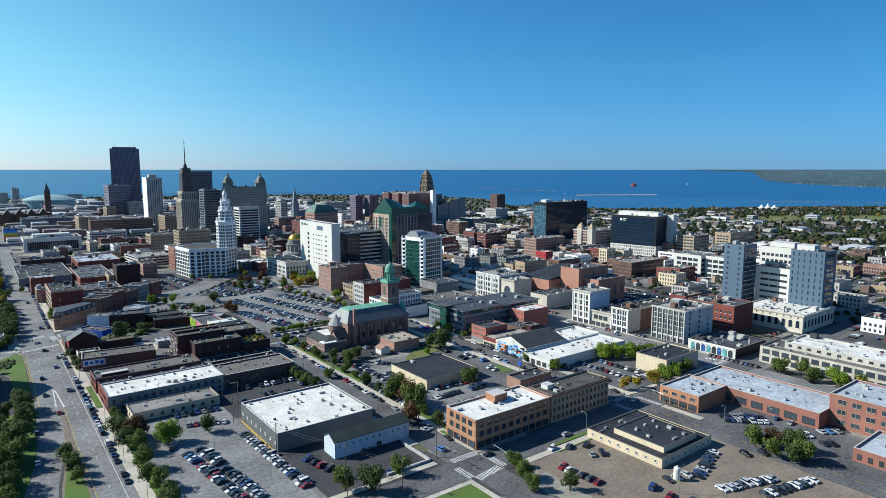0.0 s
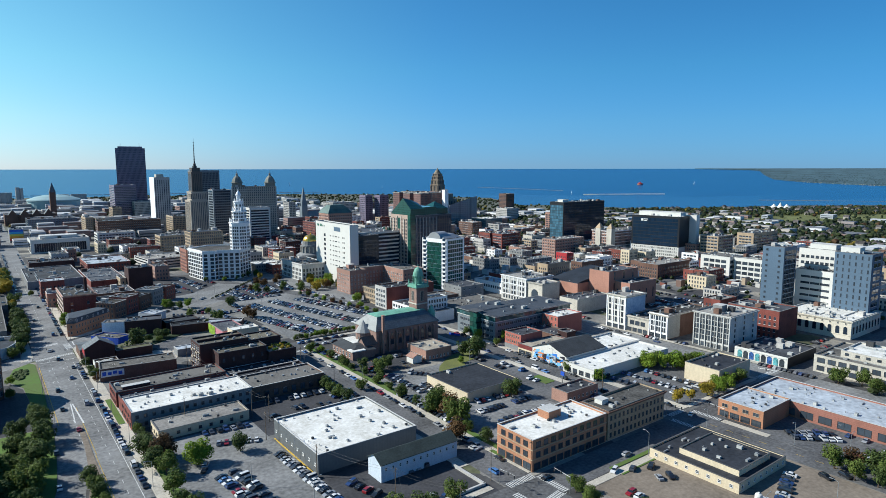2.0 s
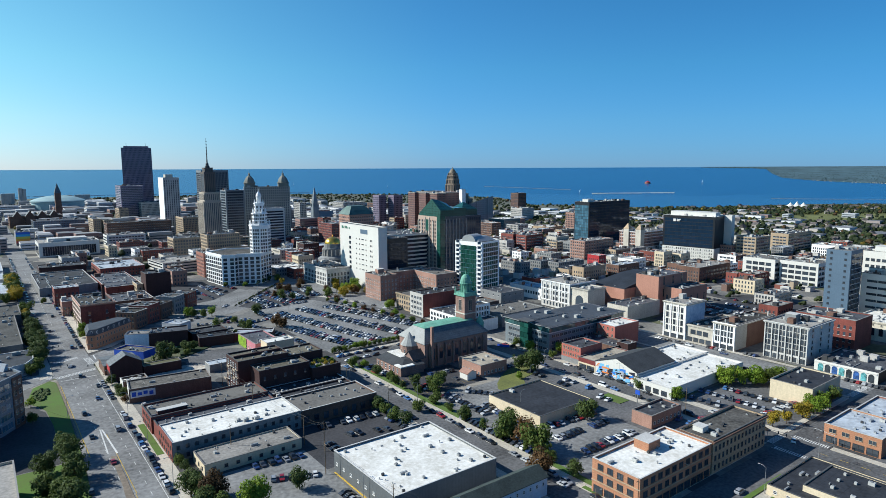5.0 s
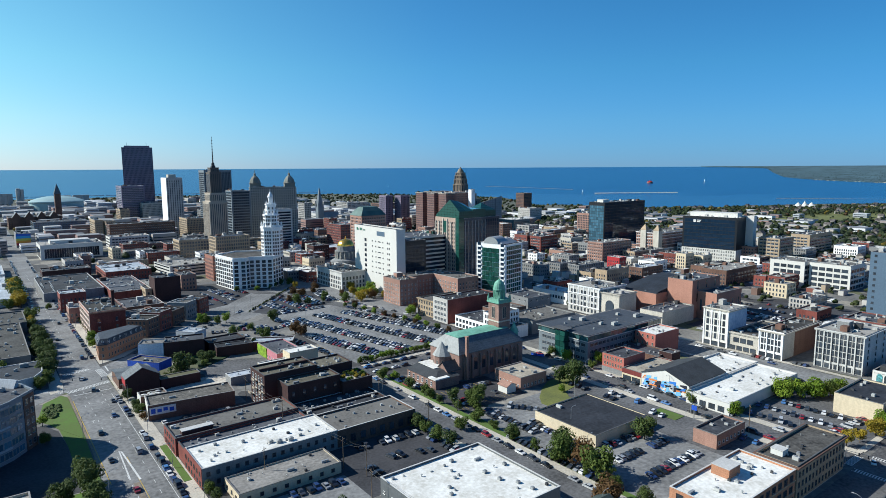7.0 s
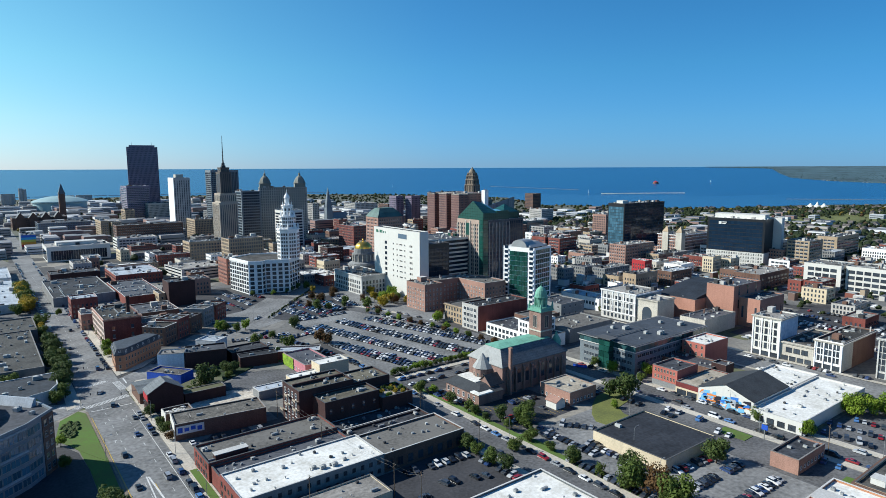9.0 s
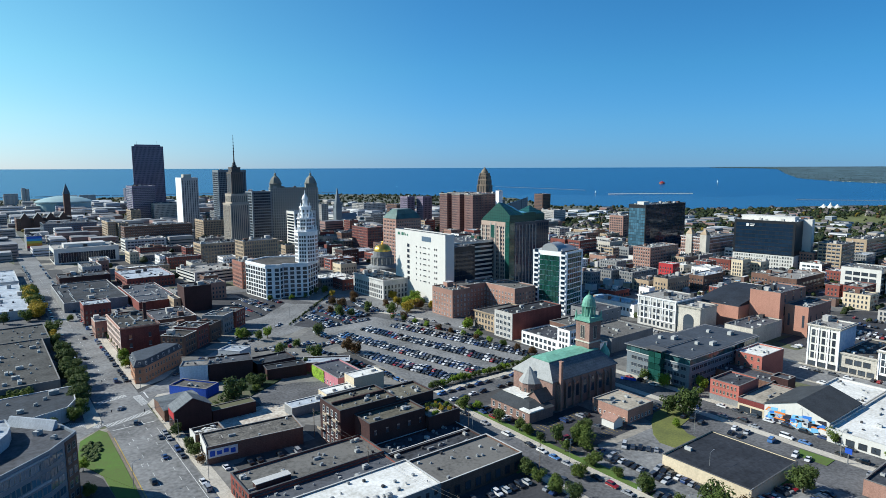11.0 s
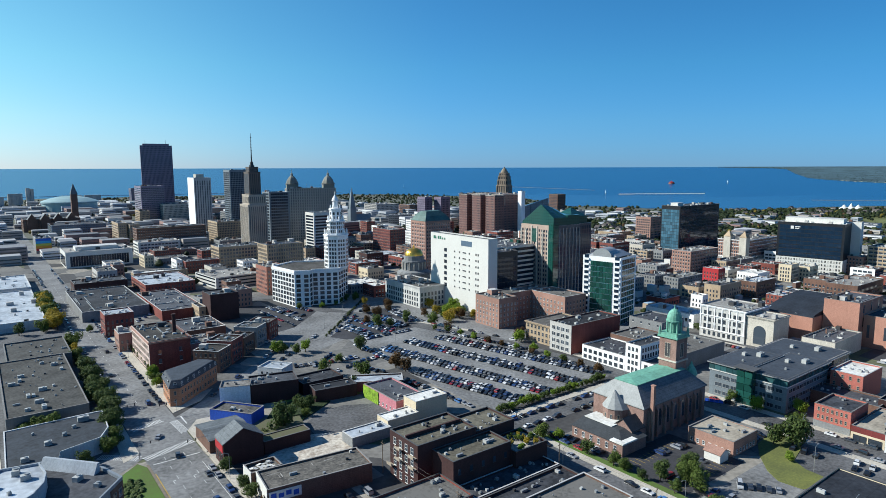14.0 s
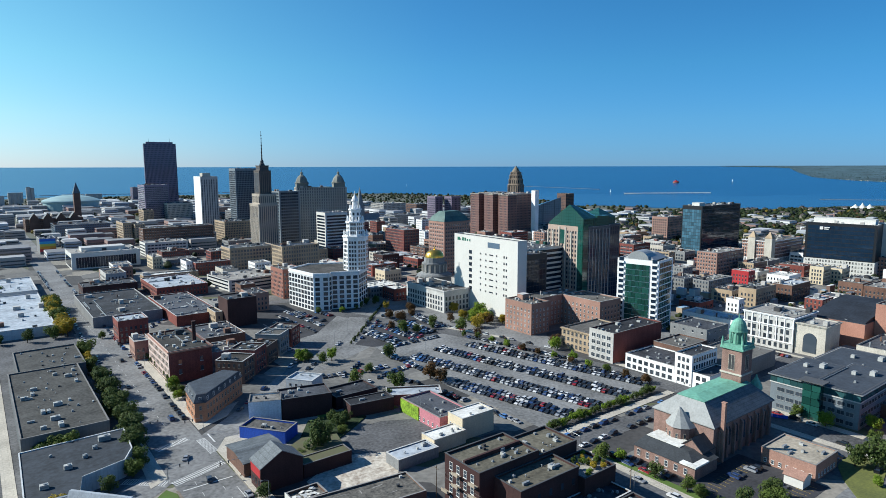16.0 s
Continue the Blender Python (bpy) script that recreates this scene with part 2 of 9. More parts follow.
FRAME_W = surface("white_frame", (0.66, 0.65, 0.62), 0.6, vary=0.08)
FRAME_D = surface("dark_frame", (0.05, 0.05, 0.052), 0.5, vary=0.1)
FRAME_T = surface("stone_frame", (0.36, 0.30, 0.23), 0.8, vary=0.1)
GLASS = glass("dark_glass", (0.040, 0.052, 0.066), spec=0.8)
GLASS_BLUE = glass("blue_glass", (0.055, 0.13, 0.18), 0.05, spec=0.8)
GLASS_BLACK = glass("black_glass", (0.017, 0.026, 0.040), 0.08, each=0.4, spec=0.3)
GLASS_GREEN = glass("green_glass", (0.012, 0.062, 0.050), 0.08, spec=0.6)
GLASS_NAVY = glass("navy_glass", (0.010, 0.026, 0.050), 0.05, each=0.15, spec=0.5)
TOP_GLASS = glass("storey_glass", (0.03, 0.085, 0.09), 0.06, spec=0.7)
OFFICE_ROOF = surface("blue_grey_roofing", (0.055, 0.065, 0.08), 0.75, vary=0.2, patch=0.1, grain=0.7)
COPPER_DK = surface("dark_green_copper", (0.07, 0.135, 0.12), 0.6, vary=0.2, patch=0.15, grain=0.8, streak=0.3)
BRICK_AUD = lined(surface("bright_salmon_brick", (0.40, 0.20, 0.145), 0.9, vary=0.12, patch=0.1, grain=2.2, streak=0.3), (0, 0, 1.3), 0.12, 0.88)
GLASS_TEAL = glass("teal_grey_glass", (0.10, 0.16, 0.17), 0.08, each=0.15)
RED_PAINT = surface("red_paint", (0.42, 0.03, 0.035), 0.7, vary=0.12, streak=0.4)
PINK_PAINT = surface("pink_paint", (0.50, 0.19, 0.22), 0.8, vary=0.12, streak=0.5)
LIME_PAINT = surface("lime_green_mural_paint", (0.22, 0.36, 0.03), 0.8, vary=0.35, patch=0.35, grain=1.2)
PALE_STONE = surface("pale_grey_terracotta", (0.52, 0.51, 0.48), 0.75, vary=0.14, patch=0.12, grain=1.6, streak=0.6)
CREAM_STONE = surface("cream_limestone", (0.60, 0.55, 0.45), 0.8, vary=0.1, patch=0.1, grain=1.6, streak=0.4)
STEEL = surface("grey_steel", (0.30, 0.31, 0.31), 0.4, 0.5, vary=0.1)
WOOD = surface("weathered_pole_wood", (0.16, 0.115, 0.08), 0.9, vary=0.2, grain=3)
BARK = surface("bark", (0.085, 0.062, 0.045), 0.95, vary=0.25, grain=4)
TAN_ROCK = surface("stone_rubble", (0.40, 0.40, 0.38), 0.95, vary=0.25, patch=0.5, grain=2)


# ---------------------------------------------------------------- mesh helpers
class Shape:
    """Collects vertices and faces with material slots, and makes one mesh of them."""

    def __init__(self):
        self.v, self.f, self.k = [], [], []

    def face(self, pts, k=0):
        n = len(self.v)
        self.v += [tuple(p) for p in pts]
        self.f.append(tuple(range(n, n + len(pts))))
        self.k.append(k)

    def box(self, x0, y0, z0, x1, y1, z1, k=0, top=None, under=True):
        n = len(self.v)
        self.v += [(x, y, z) for z in (z0, z1) for x, y in ((x0, y0), (x1, y0), (x1, y1), (x0, y1))]
        faces = [(0, 1, 5, 4), (1, 2, 6, 5), (2, 3, 7, 6), (3, 0, 4, 7), (4, 5, 6, 7)] + ([(3, 2, 1, 0)] if under else [])
        self.f += [tuple(n + i for i in q) for q in faces]
        self.k += [k] * 4 + [k if top is None else top] + ([k] if under else [])

    def loft(self, rings, k=0, close=True, bottom=True, top=None):
        """Rings of equal count, from below up, joined by quads and capped."""
        n, c = len(self.v), len(rings[0])
        for r in rings:
            self.v += [tuple(p) for p in r]
        for a in range(len(rings) - 1):
            for i in range(c if close else c - 1):
                j = (i + 1) % c
                self.f.append((n + a * c + i, n + a * c + j, n + (a + 1) * c + j, n + (a + 1) * c + i))
                self.k.append(k)
        if close:
            self.f.append(tuple(n + (len(rings) - 1) * c + i for i in range(c)))
            self.k.append(k if top is None else top)
            if bottom:
                self.f.append(tuple(n + i for i in reversed(range(c))))
                self.k.append(k)

    def prism(self, pts, z0, z1, k=0, top=None):
        self.loft([[(x, y, z0) for x, y in pts], [(x, y, z1) for x, y in pts]], k, top=top)

    def turned(self, x, y, profile, sides=16, k=0, spin=0.0):
        """A round body: profile is (radius, z) from below up."""
        self.loft([[(x + r * math.cos(spin + 2 * math.pi * i / sides), y + r * math.sin(spin + 2 * math.pi * i / sides), z) for i in range(sides)] for r, z in profile], k)

    def bar(self, a, b, r, k=0, sides=6, r2=None):
        a, b = Vector(a), Vector(b)
        q = (b - a).to_track_quat("Z", "Y")
        self.loft([[a + q @ Vector((r * math.cos(2 * math.pi * i / sides), r * math.sin(2 * math.pi * i / sides), 0)) for i in range(sides)],
                   [b + q @ Vector(((r if r2 is None else r2) * math.cos(2 * math.pi * i / sides), (r if r2 is None else r2) * math.sin(2 * math.pi * i / sides), 0)) for i in range(sides)]], k)

    def mesh(self, name, mats):
        me = bpy.data.meshes.new(name)
        me.from_pydata(self.v, [], self.f)
        for m in (mats if isinstance(mats, (list, tuple)) else [mats]):
            me.materials.append(m)
        me.polygons.foreach_set("material_index", self.k)
        me.update()
        return me


def part(name, shape, mats, parent=None, label="", at=None):
    ob = new(name, shape if isinstance(shape, bpy.types.Mesh) else shape.mesh(name, mats))
    if parent is not None:
        ob.parent = parent
    if at is not None:
        ob.matrix_basis = at
    if label:
        ob["label"] = label
    return ob


def thing(name, label, category, at, group="", kind=""):
    ob = new(name)
    ob.empty_display_size = 0.1
    ob.matrix_basis = at
    return tagged(ob, label, category, group, kind)


def structure(name, shape, mats, label, category):
    return tagged(part(name, shape, mats), label, category, kind="structure")


# ---------------------------------------------------------------- ground, lake and far shore
MID = (-15.0, 112.0)              # the middle of the flight


def rise(d):
    """Height of the far sheet: flat, then up to eye level where the sheet ends at the horizon."""
    return 0.0 if d < 2600 else EYE * ((d - 2600) / 2250) ** 1.0


def polar(angle, d, z=0.0):
    return (MID[0] + d * math.sin(radians(angle)), MID[1] + d * math.cos(radians(angle)), rise(d) + z)


s = Shape()
RADII = [0.01, 60, 150, 300, 500, 800, 1200, 1700, 2200, 2600, 2900, 3300, 3800, 4300, 4800]
for a in range(0, 360, 6):
    for r0, r1 in zip(RADII, RADII[1:]):
        s.face([polar(a, r0, -0.3 if r0 > 900 else 0), polar(a, r1, -0.3 if r1 > 900 else 0), polar(a + 6, r1, -0.3 if r1 > 900 else 0), polar(a + 6, r0, -0.3 if r0 > 900 else 0)][::-1])
EARTH = surface("city_ground", (0.19, 0.185, 0.175), 0.95, vary=0.22, patch=0.03, grain=0.4)
nt = EARTH.node_tree
geo_n, dist_n, map_n, mix_n, noi_n, grn_n = (nt.nodes.new(k) for k in ("ShaderNodeNewGeometry", "ShaderNodeVectorMath", "ShaderNodeMapRange", "ShaderNodeMix", "ShaderNodeTexNoise", "ShaderNodeMix"))
dist_n.operation, dist_n.inputs[1].default_value = "DISTANCE", (280, 560, 0)
nt.links.new(geo_n.outputs["Position"], dist_n.inputs[0])
nt.links.new(dist_n.outputs["Value"], map_n.inputs["Value"])
map_n.inputs["From Min"].default_value, map_n.inputs["From Max"].default_value = 520, 760
noi_n.inputs["Scale"].default_value, noi_n.inputs["Detail"].default_value = 0.012, 6
nt.links.new(geo_n.outputs["Position"], noi_n.inputs["Vector"])
grn_n.data_type = mix_n.data_type = "RGBA"
grn_n.inputs["A"].default_value, grn_n.inputs["B"].default_value = (0.040, 0.052, 0.030, 1), (0.15, 0.15, 0.125, 1)
nt.links.new(noi_n.outputs[0], grn_n.inputs["Factor"])
old = nt.nodes["Principled BSDF"].inputs["Base Color"].links[0].from_socket
nt.links.new(map_n.outputs[0], mix_n.inputs["Factor"])
nt.links.new(old, mix_n.inputs["A"])
nt.links.new(grn_n.outputs["Result"], mix_n.inputs["B"])
nt.links.new(mix_n.outputs["Result"], nt.nodes["Principled BSDF"].inputs["Base Color"])
# parcels of different surfacing
vor_n, par_n, ton_n = nt.nodes.new("ShaderNodeTexVoronoi"), nt.nodes.new("ShaderNodeValToRGB"), nt.nodes.new("ShaderNodeMix")
vor_n.feature, vor_n.distance = "F1", "CHEBYCHEV"
vor_n.inputs["Scale"].default_value = 0.036
nt.links.new(geo_n.outputs["Position"], vor_n.inputs["Vector"])
sep_n = nt.nodes.new("ShaderNodeSeparateColor")
nt.links.new(vor_n.outputs["Color"], sep_n.inputs[0])
nt.links.new(sep_n.outputs[0], par_n.inputs["Fac"])
par_n.color_ramp.interpolation = "CONSTANT"
tones = par_n.color_ramp.elements
tones[0].color, tones[1].position, tones[1].color = (0.35, 0.35, 0.37, 1), 0.28, (0.75, 0.75, 0.75, 1)
for at, c in ((0.55, (1.0, 0.98, 0.95, 1)), (0.78, (1.45, 1.36, 1.22, 1)), (0.9, (0.55, 0.6, 0.35, 1))):
    tones.new(at).color = c
ton_n.data_type, ton_n.blend_type = "RGBA", "MULTIPLY"
ton_n.inputs["Factor"].default_value = 1.0
nt.links.new(old, ton_n.inputs["A"])
nt.links.new(par_n.outputs[0], ton_n.inputs["B"])
nt.links.new(ton_n.outputs["Result"], mix_n.inputs["A"])
structure("ground", s, EARTH, "worn grey city ground turning to green far out", "ground")

WATER = bpy.data.materials.new("lake_water")
WATER.use_nodes = True
nt = WATER.node_tree
b = nt.nodes["Principled BSDF"]
b.inputs["Roughness"].default_value, b.inputs["IOR"].default_value = 0.25, 1.33
b.inputs["Specular IOR Level"].default_value = 0.45
geo_n, map_n, noi_n, mix_n, bmp_n = (nt.nodes.new(k) for k in ("ShaderNodeNewGeometry", "ShaderNodeMapping", "ShaderNodeTexNoise", "ShaderNodeMix", "ShaderNodeBump"))
map_n.inputs["Rotation"].default_value, map_n.inputs["Scale"].default_value = (0, 0, radians(37)), (0.0012, 0.006, 0.01)
nt.links.new(geo_n.outputs["Position"], map_n.inputs["Vector"])
noi_n.inputs["Scale"].default_value, noi_n.inputs["Detail"].default_value = 1.0, 6
nt.links.new(map_n.outputs[0], noi_n.inputs["Vector"])
mix_n.data_type = "RGBA"
mix_n.inputs["A"].default_value, mix_n.inputs["B"].default_value = (0.002, 0.050, 0.145, 1), (0.004, 0.076, 0.185, 1)
nt.links.new(noi_n.outputs[0], mix_n.inputs["Factor"])
nt.links.new(mix_n.outputs["Result"], b.inputs["Base Color"])
bmp_n.inputs["Strength"].default_value, bmp_n.inputs["Distance"].default_value = 0.25, 3.0
nt.links.new(noi_n.outputs[0], bmp_n.inputs["Height"])
nt.links.new(bmp_n.outputs[0], b.inputs["Normal"])

SHORE = [(-30, 2760), (-8, 2690), (2, 2690), (10, 2690), (19, 2690), (26, 2670), (32, 2620), (43, 2316), (46, 1880), (51, 1843), (56.5, 1779), (61, 1812), (65.5, 1999), (75, 2300), (90, 2700), (104, 3100)]


def shore(a):
    return float(np.interp(a, [p[0] for p in SHORE], [p[1] for p in SHORE])) + 14 * math.sin(a * 2.1) + 9 * math.sin(a * 5.3)


s = Shape()
steps = [-30 + 1.0 * i for i in range(135)]
for a0, a1 in zip(steps, steps[1:]):
    for k in range(12):
        u0, u1 = k / 12, (k + 1) / 12
        ring = [(a, shore(a) + (4850 - shore(a)) * u) for a, u in ((a0, u0), (a1, u0), (a1, u1), (a0, u1))]
        s.face([polar(a, d, 0.25) for a, d in ring])
structure("water", s, WATER, "deep blue lake under a clear sky", "lake")


LAYERS = []


def slab(name, pts, z0, z1, mat, label, category):
    s = Shape()
    LAYERS.append(name)
    if sum(p[0] * q[1] - q[0] * p[1] for p, q in zip(pts, pts[1:] + pts[:1])) < 0:
        pts = pts[::-1]
    s.prism(pts, z0 - 0.05, z1 + (0.004 * (len(LAYERS) % 11) if z1 > 0.1 else 0.0035 * (len(LAYERS) % 6)))
    return structure(name, s, mat, label, category)


def rect(x0, y0, x1, y1):
    return [(x0, y0), (x1, y0), (x1, y1), (x0, y1)]


def strip(name, pts, width, z, mat, label, category):
    """A road along a line of points."""
    s = Shape()
    LAYERS.append(name)
    z = 0.035 + 0.005 * sum(k.startswith("road_") for k in LAYERS)
    pts = [Vector(p) for p in pts]
    sides = []
    for i, p in enumerate(pts):
        d = (pts[min(i + 1, len(pts) - 1)] - pts[max(i - 1, 0)]).normalized()
        n = Vector((-d.y, d.x)) * width / 2
        sides.append((p + n, p - n))
    for (a, b), (c, d) in zip(sides, sides[1:]):
        s.face([(*b, z), (*d, z), (*c, z), (*a, z)])
    return structure(name, s, mat, label, category)


# Roads
strip("road_avenue_near", [(31.2, -150), (31.2, 292)], 12.4, 0.031, ASPHALT_OLD, "grey asphalt avenue carriageway", "road")
strip("road_avenue", [(27, 290), (27, 500), (28, 900), (27, 1700)], 20, 0.03, ASPHALT_OLD, "wide sunlit grey asphalt avenue", "road")
strip("road_avenue_branch", [(6, -150), (7, 190), (11.5, 245), (18, 285), (20.5, 325), (21, 345)], 10, 0.026, ASPHALT_OLD, "grey asphalt carriageway beside the grass median", "road")
strip("road_second", [(143, -150), (143, 300), (146, 372), (150, 392)], 13, 0.03, ASPHALT, "grey asphalt side street with parked cars", "road")
strip("road_third", [(243, -150), (243, 400), (232, 500), (214, 560), (196, 606), (176, 660)], 13, 0.03, ASPHALT, "grey asphalt street bending round the car park", "road")
strip("road_main", [(331, -150), (331, 500), (300, 620), (262, 760), (250, 1000)], 24, 0.028, ASPHALT_OLD, "wide main street with rails", "road")
strip("road_west", [(440, -150), (440, 500), (430, 900)], 12, 0.03, ASPHALT, "dark asphalt street", "road")
strip("road_cross", [(-160, 168), (700, 168)], 14.5, 0.032, ASPHALT, "grey asphalt cross street in the shade of the buildings", "road")
strip("road_chippewa", [(137, 381), (700, 372)], 11, 0.034, ASPHALT, "asphalt street with cars parked along it", "road")
strip("road_diagonal", [(-60, 392), (27, 463), (60, 490), (120, 549), (160, 590), (190, 618)], 14, 0.035, ASPHALT_OLD, "diagonal street through the old blocks", "road")
strip("road_far_cross", [(-60, 730), (300, 690), (700, 640)], 12, 0.031, ASPHALT, "far asphalt cross street", "road")

# Car parks
slab("street_square", [(98, 516), (160, 549), (158, 470), (262, 470), (262, 620), (225, 642), (165, 642), (128, 602)], 0.0, 0.006, ASPHALT_OLD, "wide sunlit asphalt junction before the tower", "road")
slab("forecourt_west", [(-60, 430), (16, 446), (16, 700), (-60, 700)], 0.0, 0.006, ASPHALT, "asphalt service yard west of the avenue", "yard")
slab("car_park_large", [(154, 397), (236, 397), (234, 440), (216, 545), (160, 545), (154, 480)], 0.0, 0.02, ASPHALT_OLD, "large sunlit asphalt car park with long rows", "car park")
slab("car_park_tan", rect(160, 62, 236, 160), 0.0, 0.02, ASPHALT_TAN, "sandy brown gravelled car park", "car park")
slab("car_park_shop", rect(250, 62, 285, 146), 0.0, 0.02, ASPHALT, "dark asphalt car park before the shops", "car park")
slab("car_park_gravel", [(40, 150), (86, 150), (86, 286), (40, 286)], 0.0, 0.02, ASPHALT_OLD, "pale worn car park", "car park")
slab("car_park_dark", rect(88, 140, 133, 222), 0.0, 0.022, ASPHALT_NEW, "fresh black asphalt yard", "car park")
slab("car_park_yard", rect(86, 266, 132, 306), 0.0, 0.022, ASPHALT_NEW, "fresh black asphalt yard behind the warehouse", "car park")
slab("car_park_chapel", rect(152, 304, 197, 336), 0.0, 0.022, ASPHALT_NEW, "black asphalt church car park with yellow lines", "car park")
slab("car_park_middle", rect(152, 200, 210, 300), 0.0, 0.02, ASPHALT_OLD, "grey asphalt car park with angled rows", "car park")
slab("car_park_street", rect(208, 180, 235, 318), 0.0, 0.021, ASPHALT, "asphalt strip car park", "car park")
slab("car_park_corner", rect(250, 178, 316, 226), 0.0, 0.02, ASPHALT, "asphalt corner car park", "car park")
slab("car_park_brick", rect(380, 258, 520, 330), 0.0, 0.02, ASPHALT_NEW, "dark asphalt car park between old shops", "car park")
slab("car_park_small", [(153, 558), (213, 613), (232, 606), (229, 554), (192, 532), (159, 546.5)], 0.0, 0.02, ASPHALT_NEW, "dark triangular car park", "car park")
slab("car_park_tower", [(126, 590), (145, 596), (179, 632), (169, 660), (150, 680), (128, 690)], 0.0, 0.02, ASPHALT_NEW, "dark car park at the foot of the white tower", "car park")
slab("car_park_left", [(-40, 331), (9.0, 331), (9.4, 376), (8.2, 394), (5, 402), (1, 406), (-40, 406)], 0.0, 0.02, ASPHALT_NEW, "dark asphalt forecourt", "car park")
slab("car_park_lane", [(79, 426), (90, 417), (104, 414), (117, 416), (117, 440), (104, 447), (92, 447), (80, 438)], 0.0, 0.02, ASPHALT, "cracked asphalt yard", "car park")

# Pavements (raised kerbs)
slab("pavement", rect(-31, 440, -27, 640), 0.0, 0.15, CONCRETE, "pale concrete pavement with a kerb", "pavement")
slab("pavement", [(10, 446), (16.5, 450), (16.5, 640), (13, 640), (12.5, 500)], 0.0, 0.15, CONCRETE, "pale concrete pavement with a kerb", "pavement")
for pts in (rect(37.5, 178, 42, 436), rect(37.5, 500, 42, 690), rect(132, 196, 136.3, 372), rect(149.7, 178, 153.5, 372), rect(232, 178, 236.3, 372), rect(249.7, 178, 254, 372), rect(153.5, 177.4, 232, 179.6),
            rect(249.7, 140, 253, 160), rect(317, 178, 319, 372), rect(343.5, 178, 347, 372), rect(249.7, 387, 254, 440), rect(154, 388, 236, 392), rect(254, 177.4, 316, 180), rect(42, 177, 132, 180),
            rect(160, 157, 236, 160.3), rect(343.5, 178, 347, 500), [(37.5, 436), (60, 470), (44, 472), (37.5, 462)], [(37.5, 500), (37.5, 486), (52, 494), (62, 508)], [(220, 560), (238, 506), (241, 507), (223, 562)]):
    slab("pavement", pts, 0.0, 0.15, CONCRETE, "pale concrete pavement with a kerb", "pavement")
slab("kerb_strip", [(16.45, 345), (17.4, 345), (17.4, 439), (16.5, 439)], 0.0, 0.14, ASPHALT_TAN, "sandy kerb strip along the avenue", "kerb")
slab("median_kerb", [(24.2, 326), (26.0, 326), (25.4, 290), (24.9, 150), (12.8, 150), (13.8, 200), (17, 240), (21.6, 270), (23.6, 300)], 0.0, 0.14, ASPHALT_TAN, "sandy paved median between the carriageways", "median")
# Grass
slab("lawn", [(207, 303.4), (197, 295.6), (192.2, 289.5), (193, 281.6), (200, 277.8), (207.6, 277.6), (209, 287.5), (213, 293.2), (226, 296), (234.8, 308.4), (224, 309.4), (216.5, 308.6)], 0.0, 0.17, DRY_GRASS, "curved olive lawn beside the parish car park", "grass")
for pts in (rect(156, 298 - 17, 158, 300), [(8.6, 396), (16.3, 378.2), (16.4, 437), (14, 442), (6, 434), (2, 412), (6, 404)], [(9.2, 332), (15.3, 331), (16.2, 378), (8.6, 395.8), (9.6, 375)],
            [(13.5, 150), (24.2, 150), (24.2, 268), (22, 268), (17.5, 238), (14.5, 200)], [(-14, 150), (1, 150), (1.5, 190), (5, 236), (11.5, 270), (14, 300), (15.2, 330), (-14, 330)], rect(42, 200, 45, 290), rect(153.6, 180, 156.5, 372), rect(196, 242, 208, 262), rect(224, 240, 231, 252), rect(176, 156.2, 236, 157), rect(150, 192, 152, 200),
            rect(129, 306, 131.8, 336), [(84, 462), (118, 455), (118, 462), (84, 470)], rect(208, 200, 224, 203)):
    slab("grass_strip", pts, 0.0, 0.17, GRASS, "short green grass strip inside a kerb", "grass")
for pts in (rect(60, 158.2, 134.6, 160.4), rect(132.3, 60, 134.6, 158.1)):
    slab("pavement", pts, 0.0, 0.15, CONCRETE, "pale concrete pavement with a kerb", "pavement")
for pts in (rect(92, 60, 132.2, 158.1), rect(38.6, 316, 41.2, 352), rect(176, 160.8, 214, 162.6)):
    slab("grass_strip", pts, 0.0, 0.26, GRASS, "short green grass strip inside a kerb", "grass")
slab("grass_far_park", [(1050, 820), (1700, 420), (1850, 560), (1300, 1010)], -0.2, 0.1, surface("park_grass", (0.14, 0.15, 0.05), 0.95, vary=0.25, patch=0.02, grain=0.3), "dry green waterfront park", "grass")


def marks(name, bars, mat, label, z=0.115):
    s = Shape()
    for x0, y0, x1, y1 in bars:
        s.face([(x0, y0, z), (x1, y0, z), (x1, y1, z), (x0, y1, z)])
    return structure(name, s, mat, label, "road marking")


dashes = [(x - 0.08, y, x + 0.08, y + 3) for x in (23.5, 30.5) for y in range(-20, 440, 9)] + [(27 - 0.1, y, 27 + 0.1, y + 3) for y in range(500, 900, 10)] + [(34.2, 60, 34.4, 430)]
marks("lane_lines", dashes, PAINT_W, "white dashed lane lines")
marks("kerb_lines", [(17.6, 330, 17.85, 430), (25.9, 150, 26.1, 290), (26.3, 290, 26.5, 350)], PAINT_Y, "yellow edge lines of the avenue")


def ladder(x0, y0, x1, y1, wide, pitch=0.9, bar=0.42):
    """Bars of a ladder crosswalk from one kerb to the other, with its two edge lines, as quads."""
    a, b = Vector((x0, y0)), Vector((x1, y1))
    d = (b - a).normalized()
    n = Vector((-d.y, d.x)) * wide / 2
    quads = []
    for k in range(int((b - a).length / pitch)):
        p, q = a + d * (pitch * k + 0.1), a + d * (pitch * k + 0.1 + bar)
        quads.append([p - n, q - n, q + n, p + n])
    for e in (-1, 1):
        quads.append([a + n * e - n * 0.08, b + n * e - n * 0.08, b + n * e + n * 0.08, a + n * e + n * 0.08])
    return quads


